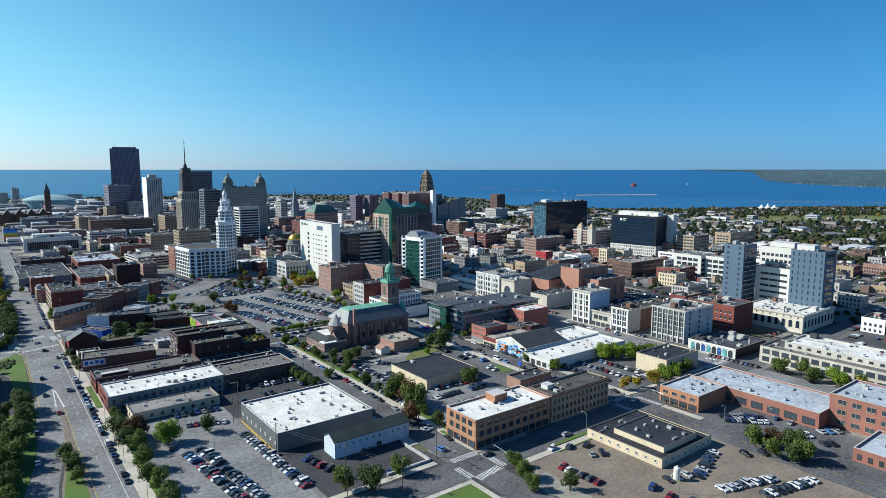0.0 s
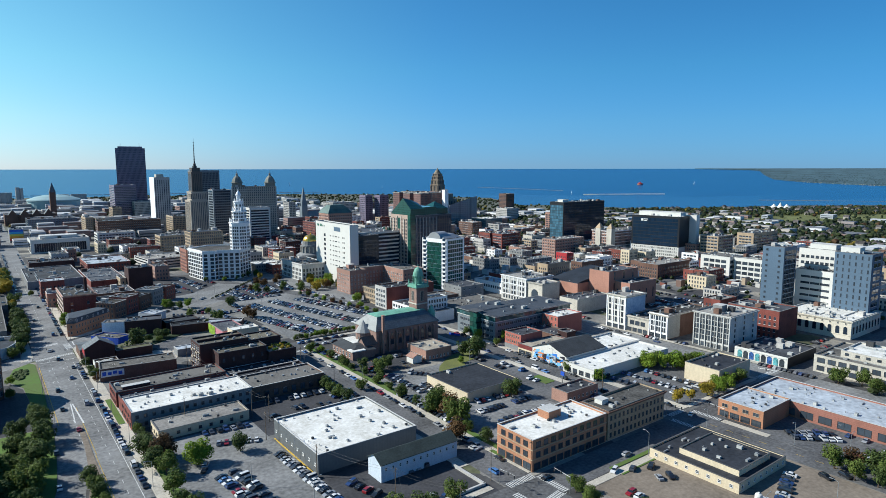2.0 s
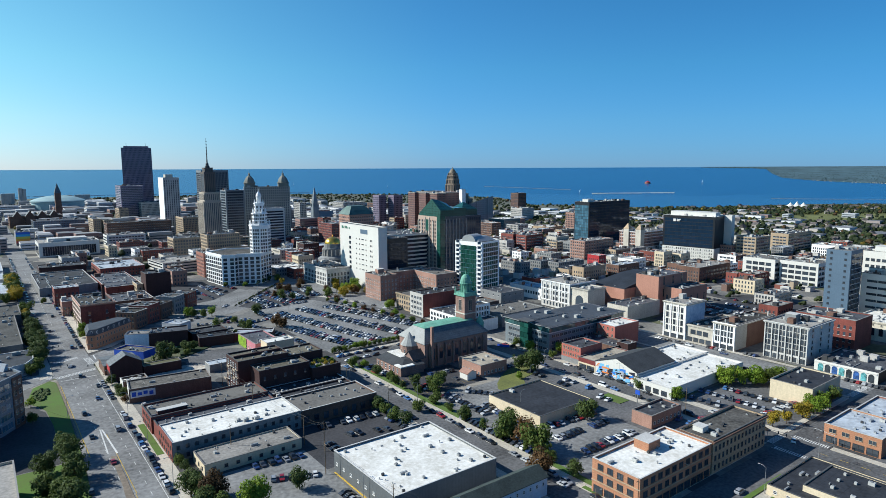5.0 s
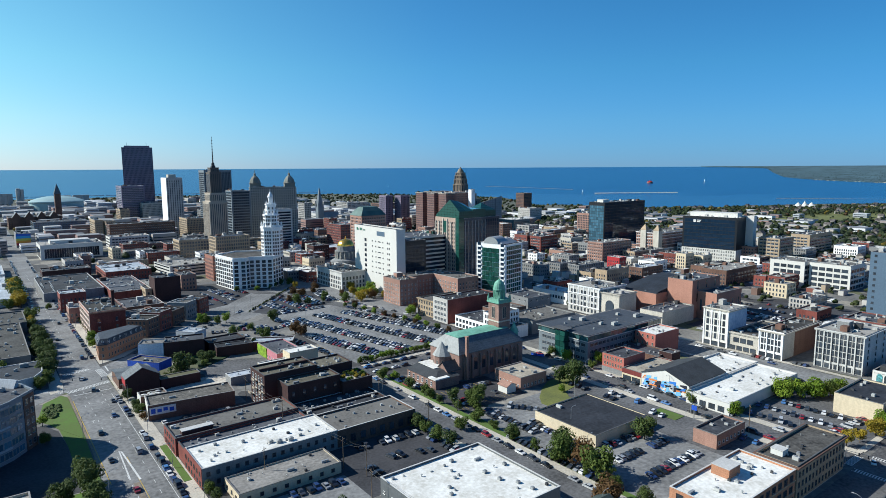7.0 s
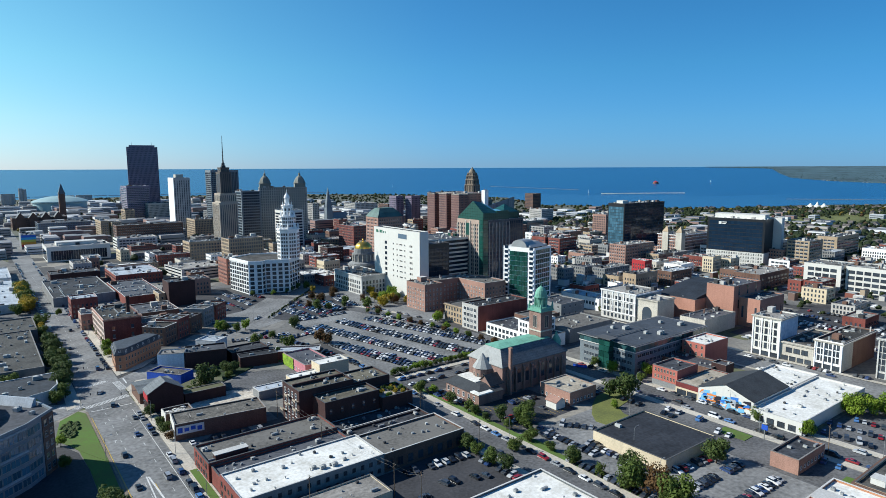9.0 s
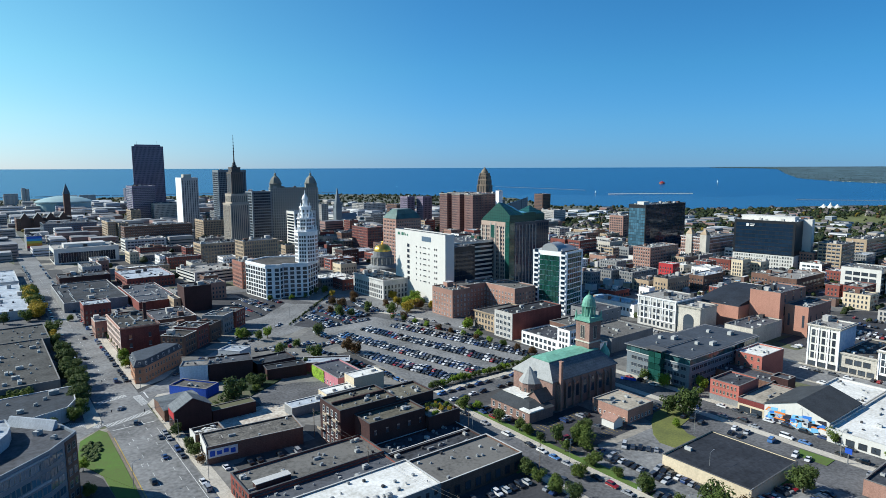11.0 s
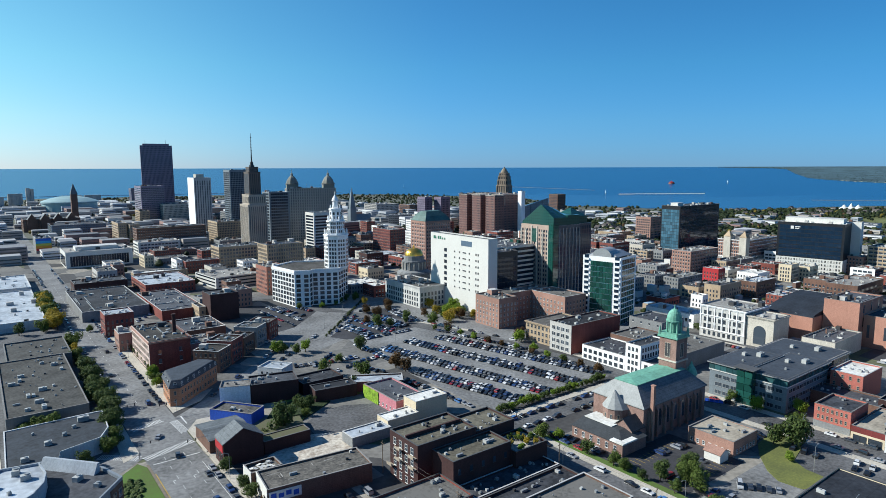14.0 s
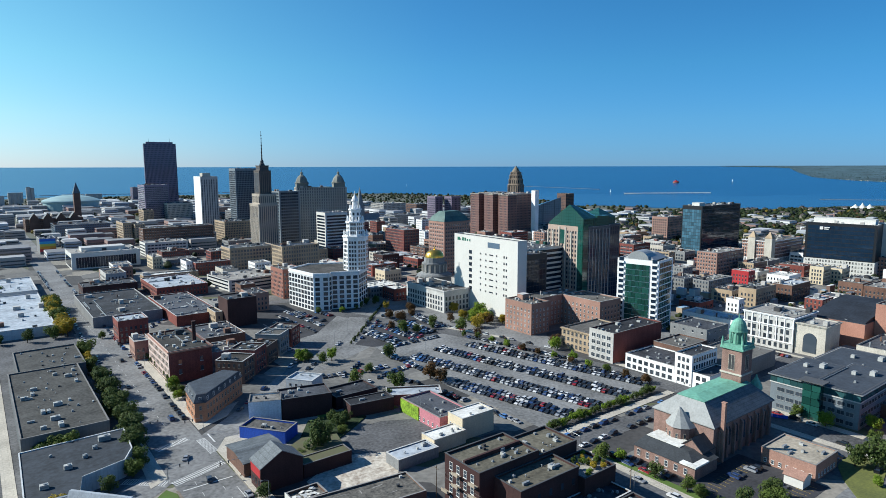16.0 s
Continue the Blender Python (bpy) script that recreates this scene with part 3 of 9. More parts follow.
s = Shape()
for walk_over in ((17.0, 444.4, 37.4, 451.2, 3.4), (3.5, 457.4, 15.6, 446.4, 3.6), (18.5, 476.0, 31.5, 480.4, 3.2), (35.3, 476.4, 36.4, 460.4, 3.2),
                  (137.2, 175.5, 150.2, 175.6, 3.0), (135.6, 170.2, 135.6, 160.6, 2.6), (136.8, 159.4, 150.0, 161.6, 3.0), (151.2, 161, 151.2, 174.5, 2.6),
                  (234.8, 161, 234.8, 175, 2.4), (251.3, 161, 251.3, 175, 2.4), (237.5, 177.5, 249.0, 177.5, 2.4), (139, 372, 150, 371, 2.4), (237.5, 369, 249, 369, 2.4), (320, 178.5, 342, 178.5, 2.6)):
    for quad in ladder(*walk_over):
        s.face([(p.x, p.y, 0.116) for p in quad])
structure("crosswalks", s, PAINT_W, "white ladder crosswalks at the junctions", "road marking")
bays = [(153.5 + 2.6 * i, y, 153.62 + 2.6 * i, y + 5) for y in (306, 326) for i in range(16)]
marks("yellow_bays", bays, PAINT_Y, "yellow bay lines on black asphalt", 0.05)
s = Shape()
for quad in [[(24.7, 357.3), (25.2, 356.9), (24.0, 329.6), (23.5, 329.4)], [(25.3, 356.8), (25.9, 356.4), (27.1, 327.8), (26.4, 327.8)]]:
    s.face([(x, y, 0.118) for x, y in quad])
structure("gore_lines", s, PAINT_W, "white gore lines where the avenue splits", "road marking")
marks("turn_arrows", [(x - 0.1, y, x + 0.1, y + 2.6) for x in (21.5, 28.5) for y in (395, 418)] + [(x - 0.1, y + 2.2, x + 0.9, y + 2.6) for x in (21.5, 28.5) for y in (395, 418)] + [(18.5, 437.6, 35.5, 438.1), (39, 470, 39.6, 480)], PAINT_W, "white turn arrows and stop lines", 0.117)
marks("far_yellow", [(242.9, y, 243.1, y + 3) for y in range(60, 160, 7)], PAINT_Y, "yellow dashed centre line")


# ---------------------------------------------------------------- buildings
TURNS = {"S": 0, "E": 90, "N": 180, "W": -90}
WINDOWS, UNITS, TAKEN = {}, [], []


def window_mesh(w, h, pane, trim):
    key = (round(w, 2), round(h, 2), pane.name, trim.name)
    if key not in WINDOWS:
        s, f = Shape(), 0.1
        x, z, d = w / 2, h / 2, -0.12
        ring = [(-x, -z), (x, -z), (x, z), (-x, z)]
        hole = [(-x + f, -z + f), (x - f, -z + f), (x - f, z - f), (-x + f, z - f)]
        s.loft([[(px, 0.02, pz) for px, pz in ring], [(px, d, pz) for px, pz in ring], [(px, d, pz) for px, pz in hole], [(px, -0.04, pz) for px, pz in hole]], 0, bottom=False, top=1)
        s.box(-x - 0.08, -0.2, -z - 0.1, x + 0.08, 0.02, -z)
        if w > 1.9:
            s.box(-0.05, -0.1, -z + f, 0.05, -0.03, z - f)
        else:
            s.box(-x + f, -0.1, -0.04, x - f, -0.03, 0.04)
        WINDOWS[key] = s.mesh("window", [trim, pane])
    return WINDOWS[key]


def unit_meshes():
    for w, d, h in ((1.6, 1.6, 1.1), (2.6, 1.8, 1.5), (1.0, 1.0, 0.8), (4.2, 2.2, 1.9)):
        s = Shape()
        s.box(-w / 2, -d / 2, 0, w / 2, d / 2, 0.18, 1)
        s.box(-w / 2 + 0.05, -d / 2 + 0.05, 0.18, w / 2 - 0.05, d / 2 - 0.05, h)
        s.box(-w / 2 + 0.15, -d / 2, 0.4, w / 2 - 0.15, -d / 2 + 0.06, h - 0.3, 1)
        s.turned(w * 0.12, 0, [(min(w, d) * 0.3, h), (min(w, d) * 0.33, h + 0.22)], 10, 1)
        UNITS.append(s.mesh("rooftop_unit", [UNIT_W if len(UNITS) % 2 else GALV, GALV]))
    s = Shape()
    s.turned(0, 0, [(0.22, 0), (0.22, 0.7), (0.42, 0.75), (0.42, 0.95), (0.1, 1.15)], 8)
    UNITS.append(s.mesh("roof_vent", [GALV]))


unit_meshes()


def face_frame(side, a, b):
    """Half length of a face, and the matrix that takes the wall's own x, depth and z to the building."""
    half, off = (a, b) if side in "SN" else (b, a)
    return half, Matrix.Rotation(radians(TURNS[side]), 4, "Z") @ Matrix.Translation((0, -off, 0))


def windows(parent, a, b, h, fl=3.6, bay=3.2, w=1.4, hh=1.9, sill=1.0, first=0, top=0.8, pane=GLASS, trim=FRAME_W, sides="WS", fine="", margin=1.0, cols=0, base=0.0, front=0.0):
    """Rows of windows on the given sides; those on the fine sides are objects of their own."""
    rest, pos = Shape(), 0
    for side in sides:
        half, m = face_frame(side, a + (front if side == "W" else 0), b)
        n = cols or max(1, int((2 * half - 2 * margin + bay - w) / bay))
        pitch = bay if not cols else 2 * half / n
        rows = max(0, int((h - base - top - sill - hh) / fl) + 1)
        for j in range(first, rows):
            z = base + sill + j * fl + hh / 2
            for i in range(n):
                x = (i - (n - 1) / 2) * pitch
                if side in fine:
                    part("window", window_mesh(w, hh, pane, trim), None, parent, at=m @ Matrix.Translation((x, 0, z)))
                else:
                    q = [m @ Vector(p) for p in ((x - w / 2, -0.06, z - hh / 2), (x + w / 2, -0.06, z - hh / 2), (x + w / 2, -0.06, z + hh / 2), (x - w / 2, -0.06, z + hh / 2))]
                    r = [m @ Vector(p) for p in ((x - w / 2, 0.0, z - hh / 2), (x + w / 2, 0.0, z - hh / 2), (x + w / 2, 0.0, z + hh / 2), (x - w / 2, 0.0, z + hh / 2))]
                    rest.face(q, 0)
                    if hh < 3 and w < 6:
                        ledge = [m @ Vector(p) for p in ((x - w / 2 - 0.1, -0.16, z - hh / 2 - 0.22), (x + w / 2 + 0.1, -0.16, z - hh / 2 - 0.22), (x + w / 2 + 0.1, -0.16, z - hh / 2), (x - w / 2 - 0.1, -0.16, z - hh / 2))]
                        rest.face(ledge, 1)
                        rest.face([ledge[3], ledge[2], r[1], r[0]], 1)
                    rest.face([q[1], q[0], r[0], r[1]], 1)
                    rest.face([q[3], q[2], r[2], r[3]], 1)
    if rest.f:
        tagged(part("glazing", rest, [pane, trim], parent), "plain dark panes", kind="stuff")


def roof_units(parent, rng, n, a, b, z, kinds=(0, 1, 2, 4)):
    for _ in range(n):
        x, y = rng.uniform(-a + 2.2, a - 2.2) if a > 3 else 0, rng.uniform(-b + 2.2, b - 2.2) if b > 3 else 0
        me = UNITS[rng.choice(kinds)]
        part(me.name.split(".")[0], me, None, parent, at=Matrix.Translation((x, y, z)) @ Matrix.Rotation(rng.choice((0, math.pi / 2)), 4, "Z") @ Matrix.Scale(rng.uniform(0.55, 0.85), 4))


CLUTTER = Shape()


def clutter(rng, m, a, b, z, n, fine=False):
    """Small plant, hatches, stacks and upstands on a roof, in the world's axes."""
    for _ in range(n):
        kind = rng.random()
        x, y = rng.uniform(-a + 1.2, a - 1.2), rng.uniform(-b + 1.2, b - 1.2)
        if kind < 0.12 and min(a, b) > 4:
            w, d, h, k = rng.uniform(1.4, 2.6), rng.uniform(1.2, 2.0), rng.uniform(2.2, 3.2), rng.choice((2, 3, 3, 4))
        elif kind < 0.3:
            w, d, h, k = (rng.uniform(1.5, a * 0.5), 0.18, rng.uniform(0.3, 0.7), 1) if rng.random() < 0.5 else (0.18, rng.uniform(1.5, b * 0.5), rng.uniform(0.3, 0.7), 1)
        elif kind < 0.4:
            w, d, h, k = 0.35, 0.35, rng.uniform(1.2, 3.0), rng.choice((1, 2, 3))
        else:
            w, d, h, k = rng.uniform(0.35, 1.4), rng.uniform(0.35, 1.2), rng.uniform(0.4, 1.5), rng.choice((0, 0, 0, 1, 1, 4, 5))
        if fine:
            w, d, h, k = min(w, 0.45) * (3 if kind < 0.2 else 1), min(d, 0.4), min(h, 0.8), 1 if kind < 0.3 else rng.choice((0, 1, 4))
        x, y = max(-a + w + 0.5, min(a - w - 0.5, x)), max(-b + d + 0.5, min(b - d - 0.5, y))
        n0 = len(CLUTTER.v)
        CLUTTER.box(x - w, y - d, z, x + w, y + d, z + h, k, under=False)
        CLUTTER.v[n0:] = [tuple(m @ Vector(p)) for p in CLUTTER.v[n0:]]


def building(label, x0, y0, x1, y1, h, wall, roof, win=None, yaw=0.0, units=0, parapet=0.7, cope=None, name="building", category="building", shop="", base=None, belt=None, cornice=None, win2=None, group="", kinds=(0, 1, 2, 4), pent=None, front=None):
    """A block with walls, parapet and coping, a sunken roof, windows, and plant on the roof."""
    a, b = (x1 - x0) / 2, (y1 - y0) / 2
    TAKEN.append((x0, y0, x1, y1))
    if len(label.split()) < 4:
        label += " on its block"
    t = thing(name, label, category, pose((x0 + x1) / 2, (y0 + y1) / 2, 0, 0, 0, yaw), group)
    rng = random.Random(int(x0 * 7 + y0 * 13 + h * 3))
    w = 0.35
    s = Shape()
    outer, inner = [(-a, -b), (a, -b), (a, b), (-a, b)], [(-a + w, -b + w), (a - w, -b + w), (a - w, b - w), (-a + w, b - w)]
    s.loft([[(x, y, 0) for x, y in outer], [(x, y, h) for x, y in outer], [(x, y, h) for x, y in inner], [(x, y, h - parapet) for x, y in inner]], 0)
    part("wall", s, wall, t)
    s = Shape()
    s.prism([(x * (1 - 0.01 / a), y * (1 - 0.01 / b)) for x, y in inner], h - parapet - 0.1, h - parapet + 0.02)
    deck = part("roof", s, roof, t)
    s = Shape()
    o2, i2 = [(x * (1 + 0.08 / a), y * (1 + 0.08 / b)) for x, y in outer], [(x * (1 - 0.45 / a), y * (1 - 0.45 / b)) for x, y in outer]
    s.loft([[(x, y, h + 0.003) for x, y in i2], [(x, y, h + 0.003) for x, y in o2], [(x, y, h + 0.14) for x, y in o2], [(x, y, h + 0.14) for x, y in i2], [(x, y, h + 0.003) for x, y in i2]], 0, close=True, bottom=False)
    s.f.pop(), s.k.pop()
    part("coping", s, cope or (COPING if roof in (MEMBRANE, MEMBRANE_B) or y0 > 380 and rng.random() < 0.4 else COPING_MID), t)
    if front:
        s = Shape()
        s.box(-a - 0.14, -b - 0.02, 0, -a + 0.02, b + 0.02, h + 0.3)
        part("street_front", s, front, t)
    if cornice:
        s = Shape()
        s.loft([[(sx * (a + e), sy * (b + e), z) for sx, sy in ((-1, -1), (1, -1), (1, 1), (-1, 1))] for e, z in ((-0.02, h - 1.1), (0.5, h - 1.1), (0.5, h - 0.55), (0.8, h - 0.55), (0.8, h - 0.2), (-0.02, h - 0.2))], bottom=False)
        s.f.pop(), s.k.pop()
        part("cornice", s, cornice, t)
    if belt:
        mat, zs = belt
        for z in zs:
            s = Shape()
            s.loft([[(x * (1 + 0.15 / a), y * (1 + 0.15 / b), zz) for x, y in outer] for zz in (z, z + 0.35)])
            part("string_course", s, mat, t)
    if base:
        mat, hb = base
        s = Shape()
        s.loft([[(x * (1 + 0.06 / a), y * (1 + 0.06 / b), zz) for x, y in outer] for zz in (0, hb)])
        part("plinth", s, mat, t)
    for side in shop:
        half, m = face_frame(side, a, b)
        n = max(1, int(2 * half / 4.2))
        for i in range(n):
            x = (i - (n - 1) / 2) * (2 * half - 1.0) / n
            part("shop_window", window_mesh(round((2 * half - 1.0) / n - 0.7, 1), 2.6, GLASS, FRAME_D), None, t, at=m @ Matrix.Translation((x, -0.02 if not base and not front else -0.17, 1.75)))
    for spec in (win, win2):
        if spec:
            windows(t, a, b, h, front=0.14 if front else 0.0, **spec)
    roof_units(deck, rng, units, a, b, h - parapet + 0.02, kinds)
    if min(a, b) > 3.5 and name not in ("skyscraper", "bank_block", "long_hall", "hall_wing", "flat_hall") and (y0 > 500 or x0 > 330):
        clutter(random.Random(int(x0 * 3 + y0 * 5)), t.matrix_basis, a - 0.4, b - 0.4, h - parapet + 0.02, int(min(30, 2 + a * b * 4 / 60)))
    elif min(a, b) > 3.5 and name not in ("skyscraper", "bank_block", "flat_hall", "ruin", "terrace_wing", "office_block", "office_wing"):
        clutter(random.Random(int(x0 * 3 + y0 * 5)), t.matrix_basis, a - 0.4, b - 0.4, h - parapet + 0.02, int(min(12, 1 + a * b * 4 / 120)), True)
    if pent:
        px, py, pw, pd, ph, pm = pent
        s = Shape()
        s.box(px - pw / 2, py - pd / 2, h - parapet, px + pw / 2, py + pd / 2, h - parapet + ph, 0, 1)
        s.box(px - pw / 2 - 0.15, py - pd / 2 - 0.15, h - parapet + ph, px + pw / 2 + 0.15, py + pd / 2 + 0.15, h - parapet + ph + 0.2, 1)
        part("penthouse", s, [pm, COPING], t)
    return t


def wins(**k):
    return k


OFFICE = wins(fl=3.7, bay=3.0, w=1.5, hh=1.9, sill=1.0, sides="WSEN")
OLD = wins(fl=3.7, bay=2.8, w=1.2, hh=2.0, sill=1.2, sides="WSEN", trim=FRAME_T)

# ---- the blocks by the avenue and the side street, nearest first
building("orange brick corner office with a white roof", 151, 177.5, 193, 196.5, 12.2, BRICK_ORANGE, MEMBRANE, wins(fl=3.9, bay=4.0, w=2.3, hh=2.1, sill=1.2, first=1, fine="WS", sides="WSEN", trim=FRAME_D), shop="WS", units=9, name="corner_office", category="office building", belt=(BRICK_TAN, (4.4, 8.2)), pent=(2, 4, 7, 6, 3.2, BRICK_ORANGE))
building("tan brick block with a dark cornice and flat roof", 194.2, 177.5, 233, 191, 12.8, BRICK_TAN, TAR_GREY, wins(fl=3.6, bay=2.7, w=1.1, hh=1.9, sill=1.3, fine="S", sides="WSEN", trim=FRAME_D), units=4, name="apartment_block", cornice=BRICK_BROWN, cope=COPING_DK, pent=(-13, 2, 4, 4, 2, WHITE_PANEL))
building("large grey warehouse with a bright white roof", 88, 223, 131, 264, 7.6, GREY_METAL, MEMBRANE, wins(fl=9, bay=5.2, w=1.3, hh=1.0, sill=2.6, sides="W", fine="W", trim=FRAME_W), units=22, name="warehouse", category="warehouse", kinds=(0, 0, 2, 4))
SHED_AT = (103, 204, 137, 213)
building("long brick works with a patched white roof", 42, 306, 94, 327, 7.8, GREY_STONE, MEMBRANE, front=BRICK_RED, win= wins(fl=3.4, bay=3.4, w=1.3, hh=1.5, sill=1.3, sides="SW", fine="SW", trim=FRAME_D), units=14, name="works_building", parapet=0.4)
building("low black-roofed works bay crowded with vents", 42.3, 327.2, 92, 338, 6.4, BRICK_RED, TAR, None, units=16, name="works_bay", cope=COPING_DK)
building("old red brick works with a grey gravel roof", 41.5, 338.2, 92, 356, 7.4, BRICK_RED, TAR_GREY, wins(fl=3.4, bay=3.0, w=1.3, hh=1.6, sill=1.2, sides="W", fine="W", trim=FRAME_D), units=12, name="works_building", cope=COPING_DK, pent=(-16, -5, 12, 3, 1.8, BRICK_DARK))
building("low grey shed with a pale gravel roof", 48.5, 288, 86, 302.5, 4.2, CREAM, TAR_LIGHT, wins(fl=5, bay=4.4, w=1.3, hh=1.3, sill=1.4, sides="SW", fine="SW", trim=FRAME_D), units=6, name="shed", parapet=0.4)
building("dark brick row with a gravel roof and large rear windows", 94.2, 307, 132, 327, 7.0, BRICK_BROWN, TAR_GREY, wins(fl=9, bay=4.6, w=2.4, hh=3.0, sill=1.2, sides="S", fine="S", trim=FRAME_D), units=7, name="workshop_row", cope=COPING)
building("dark lower row with vents along its roof", 92.2, 327.2, 132, 337.5, 5.5, BRICK_DARK, TAR, None, units=8, name="workshop_row", cope=COPING_DK)
apt = building("dark maroon brick apartments with a tar roof", 86, 360.5, 112, 378, 17.0, BRICK_DARK, TAR_OLIVE, wins(fl=3.9, bay=3.6, w=1.6, hh=2.6, sill=0.9, sides="W", fine="W", trim=FRAME_W), units=13, name="apartment_building", cope=COPING_DK)
for y, zs in ((1.8, (8.3, 12.2)), (-6.6, (8.3, 12.2)), (7.2, (4.4,))):
    for z in zs:
        s = Shape()
        s.box(-14.6, y - 1.6, z, -13.0, y + 1.6, z + 0.2)
        s.box(-14.6, y - 1.6, z + 0.2, -14.5, y + 1.6, z + 1.1)
        part("balcony", s, FRAME_T, apt, "small balcony with a pale railing")
s = Shape()
s.box(-12.2, -0.6, 16.3, 12.2, 0.2, 17.6)
part("roof_upstand", s, BRICK_DARK, apt)
building("dark maroon brick wing with a gravel roof", 92, 348.5, 118, 360.3, 14.2, BRICK_DARK, TAR_OLIVE, wins(fl=3.9, bay=5.2, w=1.2, hh=2.0, sill=1.2, first=2, sides="S", trim=FRAME_D), units=8, name="apartment_wing", cope=COPING_DK)
building("dark maroon brick rear wing with a gravel roof", 112.2, 360.5, 131, 376, 15.2, BRICK_DARK, TAR_OLIVE, wins(fl=3.9, bay=4.2, w=1.5, hh=2.2, sill=1.2, first=2, sides="S", trim=FRAME_D), units=9, name="apartment_wing", cope=COPING_DK)
building("dark maroon brick wing under a planted terrace", 118.2, 346, 134, 360.3, 11.0, BRICK_DARK, surface("terrace_paving", (0.36, 0.33, 0.29), 0.9, vary=0.2, patch=0.3, grain=1.0), None, name="terrace_wing", parapet=1.0, cope=COPING_DK)
building("low dark range with a tarred roof", 93, 338.2, 132, 348, 5.5, BRICK_DARK, TAR, None, units=12, name="workshop_row", cope=COPING)
CRUMBLED = surface("crumbling_felt_roof", (0.125, 0.115, 0.10), 0.95, vary=0.4, patch=0.3, grain=1.1, tint=(0.035, 0.034, 0.033))
garage = building("white-fronted garage with a crumbling black roof", 41.8, 379.2, 78.8, 393.8, 7.0, BRICK_BROWN, CRUMBLED, wins(fl=9, bay=4.0, w=1.4, hh=2.0, sill=1.4, sides="W", fine="W", trim=FRAME_D), yaw=-7, units=0, name="garage_building", parapet=0.5, front=WHITE_PANEL)
s = Shape()
s.box(-18.0, -7.6, 2.6, -7.2, -7.34, 6.0, 0)
part("wall_sign", s, FRAME_W, garage, "white hoarding with blue bars")
for i in range(4):
    s = Shape()
    s.box(-17.4 + 2.5 * i, -7.66, 3.2 + 0.3 * (i % 3), -15.6 + 2.5 * i, -7.6, 5.4 - 0.4 * (i % 2))
    part("sign_bar", s, BLUE_PAINT, garage)
rng = random.Random(77)
for i in range(9):
    x, y, l, a = rng.uniform(-16, 16), rng.uniform(-5, 5), rng.uniform(1.5, 5), rng.choice((0.0, 1.57, 0.1))
    s = Shape()
    s.box(-l / 2, -0.16, 0, l / 2, 0.16, 0.05)
    part("felt_patch", s, TAR_LIGHT, garage, at=Matrix.Translation((x, y, 6.52)) @ Matrix.Rotation(a, 4, "Z"))
wing = building("white-fronted garage wing with a fallen-in roof", 41.2, 396.4, 52.5, 404, 6.6, BRICK_BROWN, CRUMBLED, wins(fl=9, bay=3.6, w=1.3, hh=2.0, sill=1.4, sides="W", fine="W", trim=FRAME_D), name="garage_wing", parapet=0.9, front=WHITE_PANEL)
for i in range(16):
    x, y = rng.uniform(-4.4, 3.4), rng.uniform(-2.6, 2.6)
    s = Shape()
    s.box(-rng.uniform(0.4, 1.3), -rng.uniform(0.3, 0.8), -0.03, rng.uniform(0.4, 1.3), rng.uniform(0.3, 0.8), 0.03)
    part("torn_sheet", s, MEMBRANE, wing, at=Matrix.Translation((x, y, 6.1 + rng.uniform(0, 0.3))) @ Euler((rng.uniform(-0.3, 0.3), rng.uniform(-0.3, 0.3), rng.uniform(0, 3))).to_matrix().to_4x4())
building("cream stucco shop with a white roof", 119.5, 410, 136.5, 419.6, 9.3, CREAM, MEMBRANE, wins(fl=3.2, bay=3, w=1.0, hh=1.2, sill=4.5, sides="W", fine="W"), name="shop_house", parapet=0.3)
building("low cream annex with a pale roof", 103.5, 407.5, 119.3, 416, 5.6, CREAM, MEMBRANE, None, units=3, name="shop_annex", parapet=0.3)
building("low dark range with a white roof", 85, 404.5, 103.3, 413, 4.2, GREY_STONE, MEMBRANE_B, None, units=2, name="yard_range", parapet=0.3)
pink_shop = building("pink painted shop with a green mural wall", 117, 422, 133, 451, 6.4, PINK_PAINT, TAR, wins(fl=3.1, bay=3.2, w=0.9, hh=1.6, sill=1.0, sides="WS", fine="WS", trim=FRAME_W), units=6, name="mural_shop", base=None)
building("low store with a white sheet roof", 116, 453, 142, 464, 5.0, BRICK_BROWN, MEMBRANE_B, None, name="store", yaw=-30)
building("dark low sheds behind the yard", 94, 470, 116, 484, 6.0, BRICK_DARK, TAR, None, name="shed", cope=COPING_DK)
building("pale box shed with a flat roof", 84.3, 492.5, 98.3, 503.5, 9.0, WHITE_METAL, MEMBRANE_B, wins(fl=4, bay=3, w=1, hh=1.4, sill=1.5, sides="S"), yaw=-53, name="shed")
building("white ribbed metal hall above a blue base", 57.9, 475.3, 71.5, 485.3, 10.0, surface("blue_grey_sheet", (0.74, 0.76, 0.77), 0.6, vary=0.12, streak=0.5), TAR_LIGHT, None, name="metal_hall", yaw=-24, parapet=0.5, units=1)
building("dark hall behind the metal box", 70.7, 470.2, 92.7, 484.2, 9.8, BRICK_DARK, TAR, None, name="hall", yaw=-14, units=3, cope=COPING_DK)
building("blue painted lean-to under the metal hall", 48.5, 457.6, 69.5, 467.6, 5.0, BLUE_PAINT, TAR_GREY, None, name="lean_to", yaw=-53, parapet=0.7, units=3)
